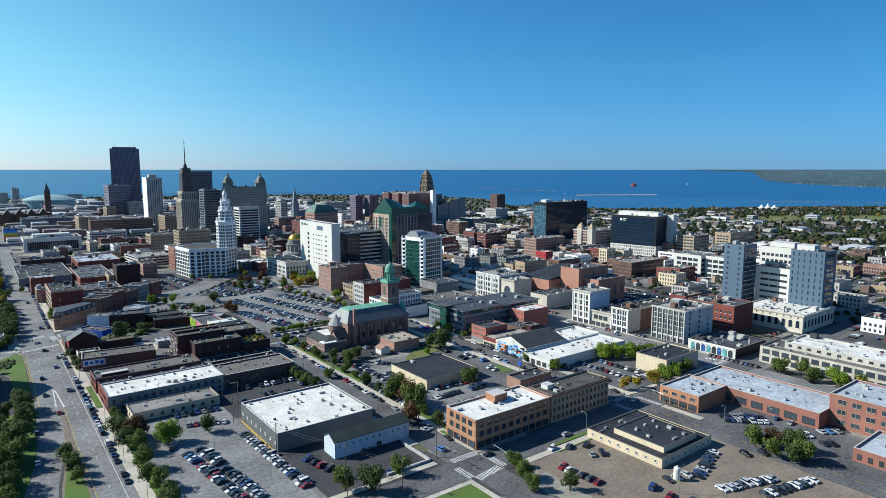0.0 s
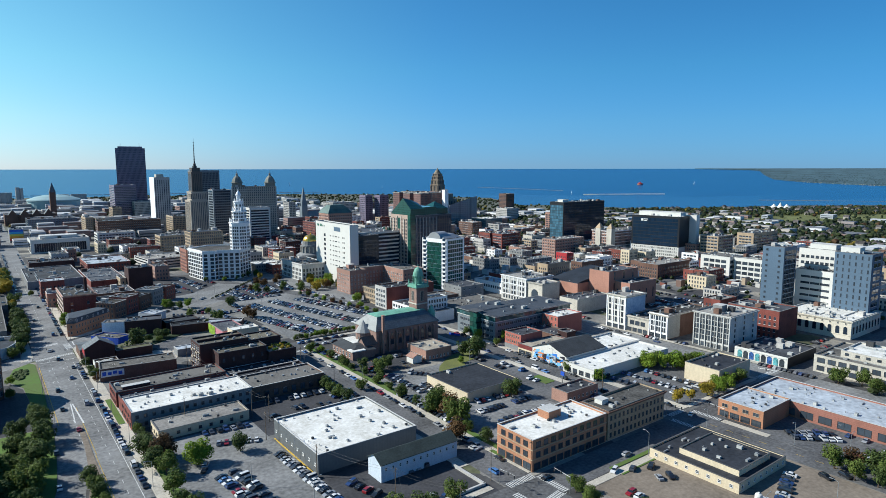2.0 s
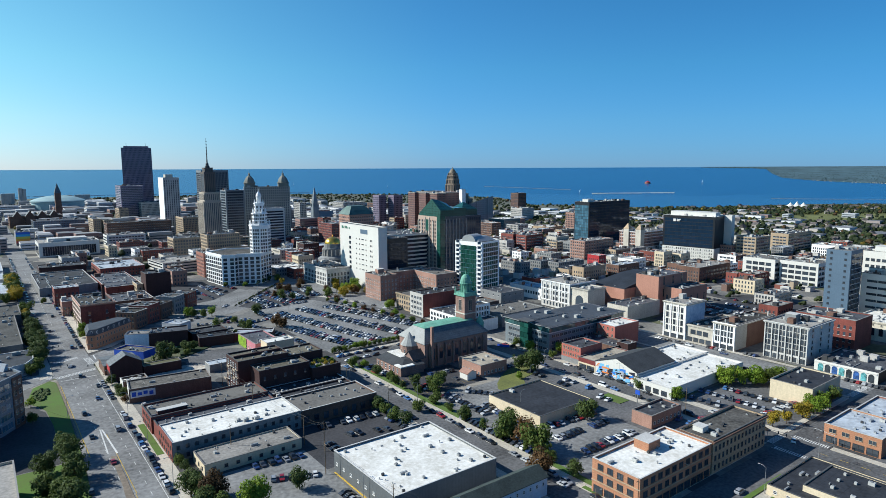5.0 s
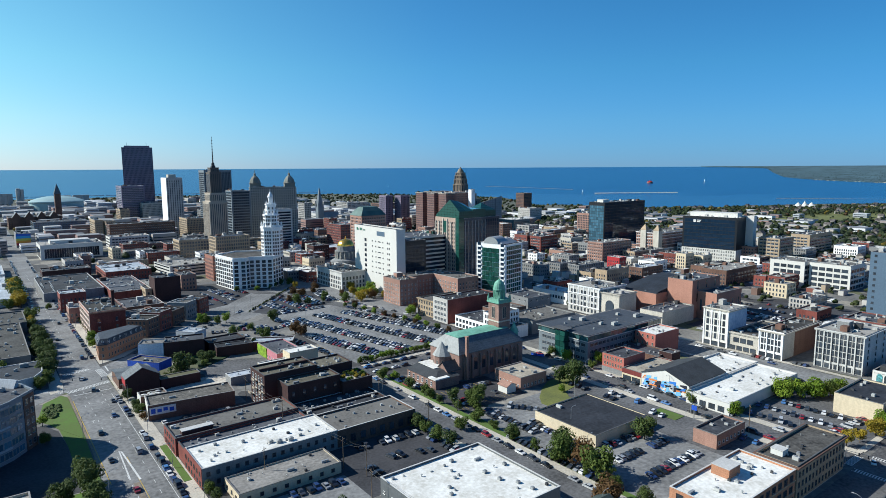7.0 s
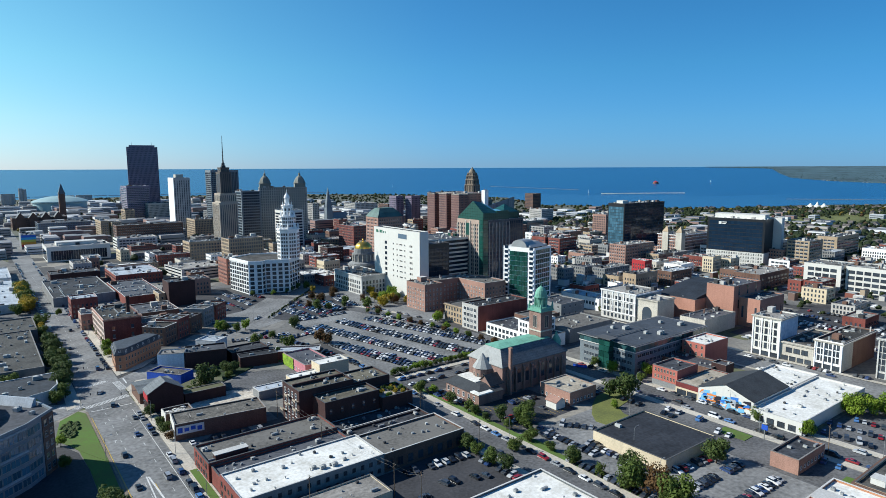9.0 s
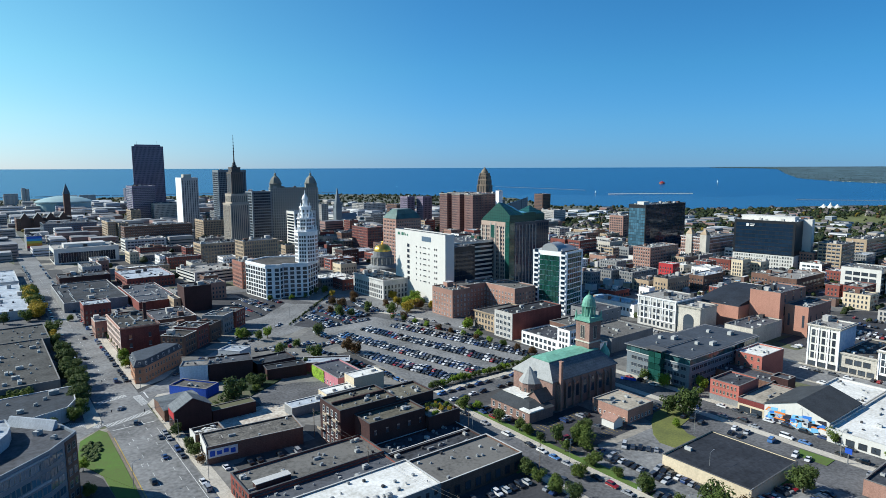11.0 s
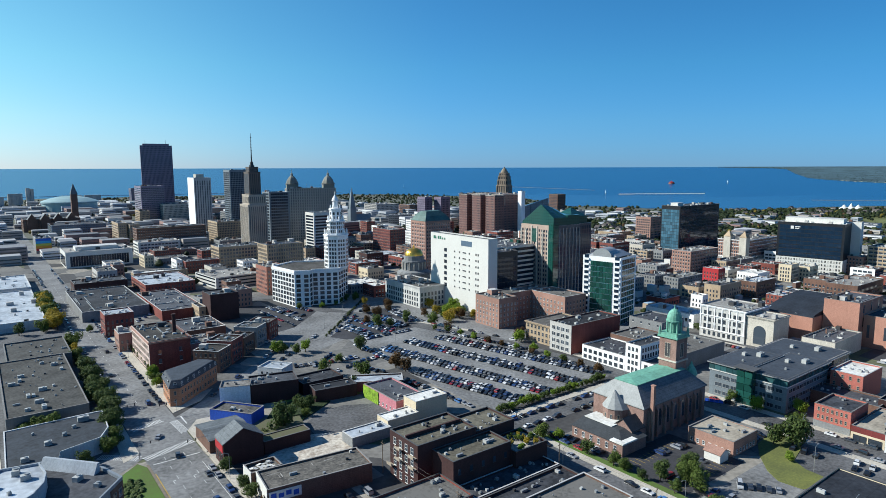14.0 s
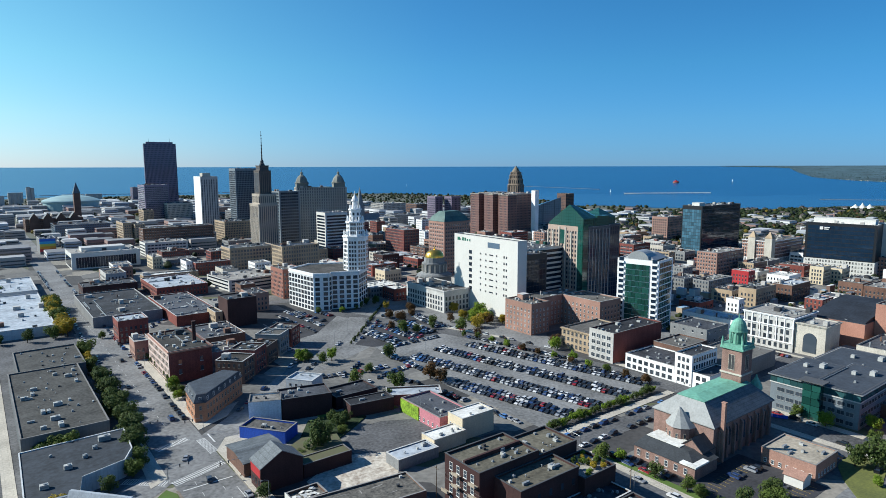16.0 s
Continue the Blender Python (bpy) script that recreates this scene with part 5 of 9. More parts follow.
# ---- further blocks of the city
FAR = (
    ("long brown brick offices", 144, 1100, 234, 1125, 31, BRICK_BROWN, TAR_GREY), ("tan slab flats", 144, 1232, 156, 1285, 29, BRICK_TAN, TAR), ("tan flats", 158, 1222, 172, 1247, 27, BRICK_TAN, TAR),
    ("tan office block", 279, 1538, 328, 1600, 39, LIMESTONE, TAR), ("tan office block", 233, 1528, 251, 1573, 28, BRICK_TAN, TAR), ("dark brown tower block", 245, 1565, 290, 1628, 75, HAZED_BROWN, TAR),
    ("tan office with many windows", 262, 1139, 305, 1185, 31, BRICK_TAN, TAR), ("white stepped office", 319, 1076, 345, 1115, 25, WHITE_STONE, TAR), ("dark far tower", 401, 2500, 429, 2540, 44, HAZED_BROWN, TAR),
    ("grey office", 379, 1458, 405, 1496, 23, GREY_STONE, TAR), ("long blue-grey depot", 68, 1337, 144, 1400, 22, GREY_BLUE, TAR), ("black and white library wing", 136, 1054, 187, 1085, 17, WHITE_PANEL, TAR_LIGHT),
    ("small white gabled hall", 121, 947, 131, 975, 13.5, CREAM, TAR_LIGHT), ("white shop house", 140, 886, 146, 908, 14, WHITE_STONE, TAR), ("red brick row", 146.5, 876, 182, 889, 13, BRICK_RED, TAR),
    ("grey stucco block", 61, 854, 78, 886, 14, CONCRETE_W, TAR_GREY), ("small brown block", 79, 882, 89, 897, 15, BRICK_PINK, TAR), ("low tan row with white roof", 92, 852, 142, 866, 9, BRICK_TAN, MEMBRANE),
    ("long dark store", 37, 812, 79, 838, 11, BRICK_DARK, TAR), ("brick store with a white roof", 87, 778, 129, 838, 9.5, BRICK_RED, MEMBRANE_B), ("small grey store", 108, 690, 126, 708, 9, GREY_STONE, TAR_LIGHT),
    ("small tan annex", 98, 657, 103, 676, 10, BRICK_TAN, TAR), ("dark brick block", 147, 746, 160, 760, 10, BRICK_BROWN, TAR), ("tall tan brick offices", 186, 747, 222, 771, 40, BRICK_TAN, TAR),
    ("tan brick offices", 184, 883, 234, 912, 24.5, BRICK_TAN, TAR), ("red brick offices", 389, 856, 412, 898, 33, BRICK_RED, TAR), ("red brick block", 484, 1077, 500, 1098, 23, BRICK_RED, TAR),
    ("brick block", 400, 949, 417, 962, 18, BRICK_BROWN, TAR), ("white low block", 456, 905, 472, 924, 23, WHITE_STONE, MEMBRANE), ("dark offices", 601, 1205, 659, 1240, 20, GREY_STONE, TAR),
    ("long pale offices", 689, 1386, 748, 1440, 30, CONCRETE_W, TAR_LIGHT), ("brown flats", 792, 1407, 840, 1450, 24, BRICK_BROWN, TAR), ("dark gridded tower", 389, 1083, 428, 1106, 46, GREY_STONE, TAR),
    ("pale office", 525, 1266, 540, 1296, 41, CONCRETE_W, TAR), ("dark low block", 313, 783, 334, 802, 17, BRICK_DARK, TAR), ("tan low block", 280, 726, 299, 744, 11, CREAM, TAR),
    ("brick and white striped hotel", 781, 746, 822, 772, 36, BRICK_PINK, TAR), ("brick and white offices", 566, 550, 620, 572, 23, BRICK_PINK, TAR_LIGHT),
    ("dark red stores", 572, 654, 604, 674, 21, BRICK_RED, TAR), ("low grey hall", 472, 505, 512, 520, 11.5, GREY_STONE, TAR_GREY), ("bright red painted house", 531, 500, 543, 516, 14.5, RED_PAINT, MEMBRANE),
    ("tan shop house", 451, 454, 484, 468, 15, BRICK_TAN, TAR), ("low white house", 423, 453, 431, 463, 10.5, WHITE_STONE, MEMBRANE), ("brown store with a blue roof", 494, 446, 528, 461, 14, BRICK_BROWN, MEMBRANE_B),
    ("cream box house", 595, 462, 611, 474, 17, CREAM, TAR_LIGHT), ("cream box house", 616, 454, 634, 467, 14, CREAM, TAR_LIGHT), ("tan brick flats", 684, 432, 700, 458, 20, BRICK_PINK, TAR),
    ("tall tan brick flats", 690, 408, 724, 431, 31, BRICK_TAN, TAR), ("dark tan brick offices", 806, 424, 872, 446, 26, BRICK_TAN, TAR), ("low brown garage", 538, 386, 595, 410, 14.5, BRICK_BROWN, TAR_LIGHT),
    ("red brick house", 561, 361, 571, 372, 10, BRICK_RED, TAR_LIGHT), ("red brick store", 554, 341, 582, 356, 12.4, BRICK_RED, TAR_LIGHT), ("yellow stucco house", 524, 326, 541, 345, 12, CREAM, TAR_LIGHT),
    ("low red store", 460, 277, 485, 291, 7, BRICK_RED, TAR_LIGHT), ("white and green striped office", 727, 866, 766, 906, 21, GLASS_TEAL, MEMBRANE), ("dark red hall", 569, 676, 607, 700, 21, BRICK_RED, TAR_GREY),
    ("low white roofed stores", 759, 790, 795, 826, 11, BRICK_TAN, MEMBRANE), ("beige offices", 915, 1013, 950, 1048, 25, CONCRETE_W, TAR_LIGHT), ("low grey store", 465, 524, 493, 542, 11.5, GREY_STONE, TAR),
    ("brown tower block", 1152, 1271, 1182, 1300, 43, BRICK_BROWN, TAR),
)
FACES = (OFFICE, wins(fl=3.6, bay=2.4, w=1.3, hh=2.2, sill=0.9, sides="WSEN", trim=FRAME_T), wins(fl=3.8, bay=4.2, w=3.4, hh=1.9, sill=1.1, sides="WSEN", trim=FRAME_W), wins(fl=3.7, bay=3.4, w=2.2, hh=2.1, sill=1.0, sides="WSEN", trim=FRAME_D))
building("old brick hotel banded in white stone", 667, 544, 744, 576, 28, BRICK_PINK, TAR_GREY, wins(fl=3.8, bay=2.6, w=1.4, hh=2.4, sill=1.0, sides="WSEN", trim=FRAME_W), name="old_hotel", base=(WHITE_STONE, 8), belt=(WHITE_STONE, (12, 20, 24)), cornice=WHITE_STONE, units=4)
for text, x0, y0, x1, y1, h, wall, roof in FAR:
    building(text + " in the further city", x0, y0, x1, y1, h, wall, roof, FACES[int(x0 + y0) % 4] if h > 15 else OLD, units=3 if y0 < 1000 else 0, name="city_block")


# ---------------------------------------------------------------- towers
def tower(label, x0, y0, x1, y1, h, wall, win, yaw=0.0, roof=TAR, name="tower", **k):
    return building(label, x0, y0, x1, y1, h, wall, roof, win, yaw=yaw, name=name, category="tower", **k)


tall = tower("dark purple-brown office skyscraper", 270, 1650, 333, 1692, 160, HAZED_BROWN, wins(fl=4.1, bay=2.6, w=1.2, hh=2.6, sill=0.8, sides="WSEN", pane=GLASS_NAVY, trim=FRAME_D), yaw=-10, name="skyscraper", belt=(HAZED_BROWN, (40, 96, 152)))
s = Shape()
s.box(-26, -17, 159, 26, 17, 164)
part("plant_storey", s, HAZED_BROWN, tall)
s = Shape()
for x, y in ((-20, 12), (20, -12)):
    s.bar((x, y, 159), (x, y, 172), 0.5, r2=0.2)
part("antenna", s, STEEL, tall)
# only the sunlit front is white; shade on the other walls is painted brown-grey
tower("white slab tower with a shaded side", 250, 1205, 276, 1240, 96, surface("brown_grey_panel", (0.46, 0.43, 0.40), 0.8, vary=0.1, streak=0.3), wins(fl=4.0, bay=3.6, w=1.2, hh=3.2, sill=0.4, sides="SEN", pane=GLASS_BLACK, trim=FRAME_T), front=WHITE_STONE, units=3, pent=(0, 2, 12, 14, 6, LIMESTONE), base=(LIMESTONE, 22))
# blue-grey instead of black walls: haze over the far tower, put into its colour
tower("black glass office tower", 362, 1375, 417, 1410, 108, SLATE_BLUE, wins(fl=4.0, bay=3.0, w=2.2, hh=2.6, sill=0.8, sides="WSEN", pane=GLASS_BLACK, trim=FRAME_D))
tower("dark slab between the old towers", 286, 990, 314, 1015, 79, SLATE_BLUE, wins(fl=3.9, bay=3.0, w=2.7, hh=2.3, sill=1.0, sides="WSEN", pane=GLASS_BLACK, trim=FRAME_D))
tower("thin white lift shaft tower", 654, 892, 662, 900, 74, WHITE_STONE, None)
RED_BROWN = surface("red_brown_panel", (0.185, 0.10, 0.088), 0.8, vary=0.12, streak=0.4)
statler = wins(fl=4, bay=2.9, w=1.1, hh=2.2, sill=0.9, sides="WSEN", trim=FRAME_T)
tower("red brown brick hotel spine", 634, 912, 674, 1000, 69, RED_BROWN, statler, units=3, cornice=LIMESTONE)
for y0 in (912, 945.5, 979):
    tower("red brown brick hotel wing", 616, y0, 633.8, y0 + 21, 68, RED_BROWN, statler, cornice=LIMESTONE, group="hotel wings")
tower("dark twin slab flats", 600, 1075, 616, 1098, 60, HAZED_BROWN, wins(fl=3.8, bay=3, w=1.6, hh=2.2, sides="WSEN", trim=FRAME_D))
tower("dark twin slab flats", 622, 1058, 642, 1078, 60, HAZED_BROWN, wins(fl=3.8, bay=3, w=1.6, hh=2.2, sides="WSEN", trim=FRAME_D))
tower("dark glass hotel tower with a blue glass end", 662, 624, 752, 650, 63, BLACK_PANEL, wins(fl=3.9, bay=3.0, w=2.7, hh=3.3, sill=0.4, sides="SEN", pane=GLASS_NAVY, trim=FRAME_D), win2=wins(fl=3.9, bay=3.0, w=2.8, hh=3.5, sill=0.3, sides="W", pane=GLASS_BLUE, trim=FRAME_D), units=4, pent=(-32, 0, 12, 10, 4, WHITE_PANEL))
tower("black glass office block above a white base", 662, 446, 690, 508, 53, BLACK_PANEL, wins(fl=4.2, bay=3.4, w=3.2, hh=3.5, sill=17.0, sides="WN", pane=GLASS_NAVY, trim=FRAME_D), yaw=8, roof=MEMBRANE, base=(WHITE_PANEL, 16), win2=wins(fl=3.8, bay=2.6, w=1.5, hh=1.9, sill=1.6, top=38, sides="WN", trim=FRAME_D), units=4, pent=(4, 0, 14, 54, 5, WHITE_PANEL))
tower("pale blue panelled side of the black block", 690.5, 440, 700, 500, 54, WHITE_PANEL, None, yaw=8)
wedge = thing("glass_courthouse", "pale blue glass courthouse with a slanting top", "courthouse", pose(754, 968, 0))
TAKEN.append((733, 950, 776, 986))
WEDGE_GLASS = lined(glass("pale_blue_glass", (0.17, 0.23, 0.26), 0.08, each=0.1, spec=0.5), (0.25, 0.25, 0.26), 0.35, 0.55)
s = Shape()
s.loft([[(-37, -8, 0), (22, -18, 0), (22, 18, 0), (-37, 20, 0)], [(-37, -8, 42), (22, -18, 58), (22, 18, 48), (-37, 20, 36)]])
part("glass_body", s, WEDGE_GLASS, wedge)
for x, y in ((-37, -8), (22, -18)):
    s = Shape()
    s.box(x - 0.5, y - 0.4, 0, x + 0.5, y + 0.4, 42 if x < 0 else 58)
    part("corner_fin", s, GALV, wedge)
# white bank block with few windows, and the striped offices behind
bank = tower("white bank block with few small windows", 273, 537, 282, 609, 58, WHITE_PANEL, None, name="bank_block")
for j in range(7):
    for y, w, h in ((573 - 590, 3.4, 2.6), (573 - 572, 1.2, 1.1), (573 - 578, 1.2, 1.1), (573 - 566, 4.2, 0.7), (573 - 560, 1.2, 1.1), (573 - 552, 1.2, 1.5), (573 - 549.5, 1.2, 1.5)):
        part("window", window_mesh(w, h, GLASS_BLACK, FRAME_D), None, bank, at=pose(-4.5, -y - 1, 17 + 4.7 * j, 0, 0, -90))
s = Shape()
s.box(-4.62, -17, 50.5, -4.48, -4, 54.5)
part("facade_grille", s, GREY_BLUE, bank, "grey louvred panel")
s = Shape()
for k, w in enumerate((2.6, 0.8, 2.0, 1.6, 1.2, 1.2)):
    s.box(-4.66, 32 - 2.9 * k - w, 53.2, -4.48, 32 - 2.9 * k, 55.6 if k in (0, 2, 3) else 54.8)
part("sign_bar", s, surface("sign_green", (0.02, 0.14, 0.09), 0.6, vary=0.1), bank, "plain green sign bar")
tower("striped concrete and glass offices", 289, 556, 345, 598, 48, WHITE_PANEL, wins(fl=3.9, bay=400, w=50, hh=2.3, sill=0.9, sides="SN", trim=FRAME_D, pane=GLASS_BLACK), units=4)
tower("dark glass link block", 282.3, 540, 306, 555.7, 47, BLACK_PANEL, wins(fl=3.9, bay=3, w=2.7, hh=3.2, sill=0.5, sides="WSE", pane=GLASS_BLACK, trim=FRAME_W))
# pyramid-topped office tower
KEYWIN = wins(fl=3.6, bay=2.7, w=1.35, hh=2.0, sill=0.9, sides="WEN", trim=FRAME_T, pane=GLASS_BLACK)
key = tower("pink stone office tower with a green glass pyramid", 340, 534.5, 372, 571, 64, surface("dark_granite", (0.095, 0.085, 0.085), 0.5, vary=0.15, patch=0.1, grain=1.5), KEYWIN, front=surface("pink_granite", (0.40, 0.295, 0.235), 0.7, vary=0.1, patch=0.1, grain=1.5), win2=wins(fl=3.6, bay=3.4, w=2.3, hh=3.0, sill=0.4, sides="S", trim=FRAME_D, pane=GLASS_NAVY))
s = Shape()
s.loft([[(x, 17.6, 63.4), (x, 17.6, 66), (x, -3.5 - 2 * k, 81 - 5 * k), (x, -17.6, 70.5), (x, -17.6, 63.4)] for k, x in ((0, -15.6), (0.3, -8), (1, 1))])
s.box(1.02, -17.4, 63.4, 15.6, 10, 72)
CROWN_GLASS = lined(glass("crown_glass", (0.020, 0.085, 0.072), 0.1, each=0.1, spec=0.7), (0.42, 0.42, 0.42), 0.22, 0.5)
part("pyramid_roof", s, CROWN_GLASS, key, "dark green glass crown")
s = Shape()
s.box(-16.5, -18.6, 0, -16.15, -13.2, 66)
s.box(-16.5, -18.7, 0, -10.8, -18.2, 66)
part("corner_glazing", s, lined(glass("strip_glass", (0.014, 0.075, 0.06), 0.07, each=0.15, spec=0.8), (0, 0.6, 0.28), 0.2, 0.45), key, "green glass corner strip")
s = Shape()
s.box(-16.45, 0.6, 50, -16.1, 5.0, 61)
part("slot_window", s, GLASS_GREEN, key, "tall green glass slot")
for y in (-12.6, -6.4, -0.4, 6.0, 12.4, 17.9):
    s = Shape()
    s.box(-16.7, y - 0.5, 0, -16.1, y + 0.5, 63 if abs(y - 3) < 4 else 60)
    part("pilaster", s, LIMESTONE, key)
for x in range(-9, 17, 4):
    s = Shape()
    s.box(x - 0.35, -18.7, 0, x + 0.35, -18.2, 62)
    part("pilaster", s, surface("grey_granite_fin", (0.40, 0.35, 0.32), 0.7, vary=0.12), key)
tower("green glass wing beside the stone tower", 337, 571.4, 352, 582, 50, GLASS_GREEN, wins(fl=3.6, bay=2.4, w=2.1, hh=3.1, sill=0.3, sides="WN", pane=GLASS_GREEN, trim=GALV))
rear = tower("dark rear tower with a green glass crown", 375, 546, 400, 572, 63, surface("dark_grey_granite", (0.075, 0.07, 0.075), 0.5, vary=0.15, patch=0.1, grain=1.5), wins(fl=3.6, bay=2.9, w=2.0, hh=3.0, sill=0.4, sides="WSEN", pane=GLASS_NAVY, trim=FRAME_D))
s = Shape()
s.box(-10, -10, 62, 10, 10, 69)
s.loft([[(-10, -10, 69), (10, -10, 69), (10, 10, 69), (-10, 10, 69)], [(-0.3, -0.3, 76), (0.3, -0.3, 76), (0.3, 0.3, 76), (-0.3, 0.3, 76)]])
part("pyramid_roof", s, CROWN_GLASS, rear, "dark green glass crown")
mid = tower("glass and white stone office with an arched top", 322, 464, 351, 489, 48, WHITE_STONE, wins(fl=3.9, bay=4.0, w=2.6, hh=1.9, sill=1.2, sides="W", trim=FRAME_D, pane=GLASS_NAVY), win2=wins(fl=3.9, bay=3.0, w=2.7, hh=3.2, sill=0.3, sides="E", trim=FRAME_W, pane=GLASS_GREEN), yaw=-78)
s = Shape()
s.box(-1.1, -0.3, -1.75, 1.1, 0.3, 1.75)
PANEL = s.mesh("glass_panel", [GLASS_GREEN])
for z in range(1, 12):
    for i in range(7):
        part("glass_panel", PANEL, None, mid, at=Matrix.Translation((-7.26 + 2.42 * i, -12.7, 3.8 + 3.9 * (z - 1))))
s = Shape()
s.loft([[(7.2 * math.cos(math.pi * i / 12), y, 48.2 + 5.6 * math.sin(math.pi * i / 12)) for i in range(13)] for y in (-12.4, 0)], close=True)
s.loft([[(-11, -11.5, 48.1), (11, -11.5, 48.1), (11, 12, 48.1), (-11, 12, 48.1)], [(-5, -8, 51.5), (5, -8, 51.5), (5, 8, 51.5), (-5, 8, 51.5)]])
part("arched_roof", s, GALV, mid, "pale arched metal roof")
for x in (-11.7, 11.7):
    for z in range(12):
        s = Shape()
        s.box(x - 1.5, -12.85, 4.4 + 3.8 * z, x + 1.5, -12.3, 6.8 + 3.8 * z)
        part("glass_panel", s, GLASS_NAVY, mid)
        s = Shape()
        s.box(x - 2.2, -13.4, 3 + 3.8 * z, x + 2.2, -12.2, 4.4 + 3.8 * z)
        part("balcony_band", s, WHITE_STONE, mid)
# hospital-like hotel group
tower("blue-grey panelled tower with small windows", 464, 233, 484, 248.5, 53, GREY_BLUE, wins(fl=4.0, bay=9, w=1.6, hh=1.4, sill=2, sides="W", trim=FRAME_D), win2=wins(fl=3.6, bay=2.4, w=2.0, hh=2.9, sill=0.5, sides="S", pane=GLASS_BLACK, trim=FRAME_W))
tower("white framed rear wing", 500, 205, 520, 238, 50, WHITE_PANEL, wins(fl=4.6, bay=3.4, w=2.4, hh=1.9, sill=1.5, sides="WS", trim=FRAME_D), units=6, pent=(0, 2, 10, 18, 4, WHITE_PANEL))
tower("white lower wing with ribbon windows", 484, 205.5, 499.5, 232.7, 36, WHITE_PANEL, wins(fl=4.6, bay=6.7, w=6.3, hh=1.5, sill=2.6, sides="W", trim=FRAME_D, fine="W"), units=5)
tower("blue-grey panelled tower with a letter crown", 478, 182, 498, 205, 52, GREY_BLUE, wins(fl=4.6, bay=8, w=0.9, hh=2.4, sill=2, cols=6, sides="W", trim=FRAME_D), win2=wins(fl=4.6, bay=6.4, w=5.6, hh=2.8, sill=1.2, sides="S", pane=GLASS_NAVY, trim=FRAME_W), units=4, pent=(0, 4, 9, 12, 4, WHITE_PANEL))
tower("white office slab with black window bands", 318, 925, 349, 950, 54, WHITE_PANEL, wins(fl=3.9, bay=400, w=27, hh=2.3, sill=1.0, sides="S", pane=GLASS_BLACK, trim=FRAME_D), win2=wins(fl=3.9, bay=400, w=21, hh=2.3, sill=1.0, sides="W", pane=GLASS_BLACK, trim=FRAME_D), units=5)
building("tall red brick loft behind the white tower", 172, 714, 190, 740, 25, BRICK_SALMON, TAR_GREY, OLD, name="brick_loft", units=3)
# brick apartment house round a court
building("red brick apartment wing", 255, 505, 272, 530, 21, BRICK_PINK, TAR_GREY, wins(fl=3.5, bay=3.4, w=1.1, hh=1.8, sill=1.2, sides="WS", fine="WS"), name="apartment_wing", units=3, pent=(2, 6, 6, 5, 3.5, BRICK_PINK))
building("red brick apartment spine", 272.3, 515, 312, 530, 21, BRICK_PINK, TAR_GREY, wins(fl=3.5, bay=3.4, w=1.1, hh=1.8, sill=1.2, sides="S", fine="S"), name="apartment_wing", units=3)
building("red brick apartment wing", 296, 482, 318, 514.7, 21, BRICK_PINK, TAR_GREY, wins(fl=3.5, bay=3.4, w=1.1, hh=1.8, sill=1.2, sides="WS", fine="W"), name="apartment_wing", units=2)
building("pale stone civic building with a tall arched door", 248, 590, 276, 641, 17, PALE_STONE, TAR_GREY, wins(fl=4.1, bay=3.4, w=1.7, hh=2.6, sill=1.4, sides="WS", fine="W", trim=FRAME_D), name="civic_building", cornice=PALE_STONE, units=2)
building("long black and white library", 50, 994, 118, 1048, 18, WHITE_PANEL, TAR_LIGHT, wins(fl=20, bay=2.6, w=2.4, hh=11.5, sill=1.5, sides="WS", trim=FRAME_D, pane=GLASS_BLACK, margin=3), name="library", pent=(0, 0, 44, 20, 4, WHITE_PANEL))
building("depot with a rainbow striped wall", 34, 1161, 52, 1205, 20, GREY_STONE, TAR, None, name="mural_depot")
building("white parking garage with open decks", 143, 774, 192, 822, 10.2, WHITE_PANEL, TAR_LIGHT, wins(fl=3.2, bay=50, w=44, hh=1.3, sill=1.6, top=0.2, sides="WS", trim=FRAME_D, pane=GLASS_BLACK), name="parking_garage", yaw=6)


# ---------------------------------------------------------------- landmarks and odd shapes
def gable(label, x0, y0, x1, y1, eave, ridge, wall, roof, along="x", name="house", category="house", over=0.4):
    """A house with a pitched roof, its ridge along x or y."""
    t = thing(name, label, category, pose((x0 + x1) / 2, (y0 + y1) / 2, 0, 0, 0, 0 if along == "x" else 90))
    a, b = ((x1 - x0) / 2, (y1 - y0) / 2) if along == "x" else ((y1 - y0) / 2, (x1 - x0) / 2)
    TAKEN.append((x0, y0, x1, y1))
    s = Shape()
    s.loft([[(x, -b, 0), (x, b, 0), (x, b, eave), (x, 0, ridge), (x, -b, eave)] for x in (-a, a)])
    part("wall", s, wall, t)
    s = Shape()
    drop = over * (ridge - eave) / b
    for side in (-1, 1):
        s.loft([[(x, side * (b + over), eave - drop + 0.05), (x, 0, ridge + 0.05), (x, 0, ridge + 0.3), (x, side * (b + over), eave - drop + 0.3)] for x in (-a - over, a + over)])
    part("roof", s, roof, t)
    return t


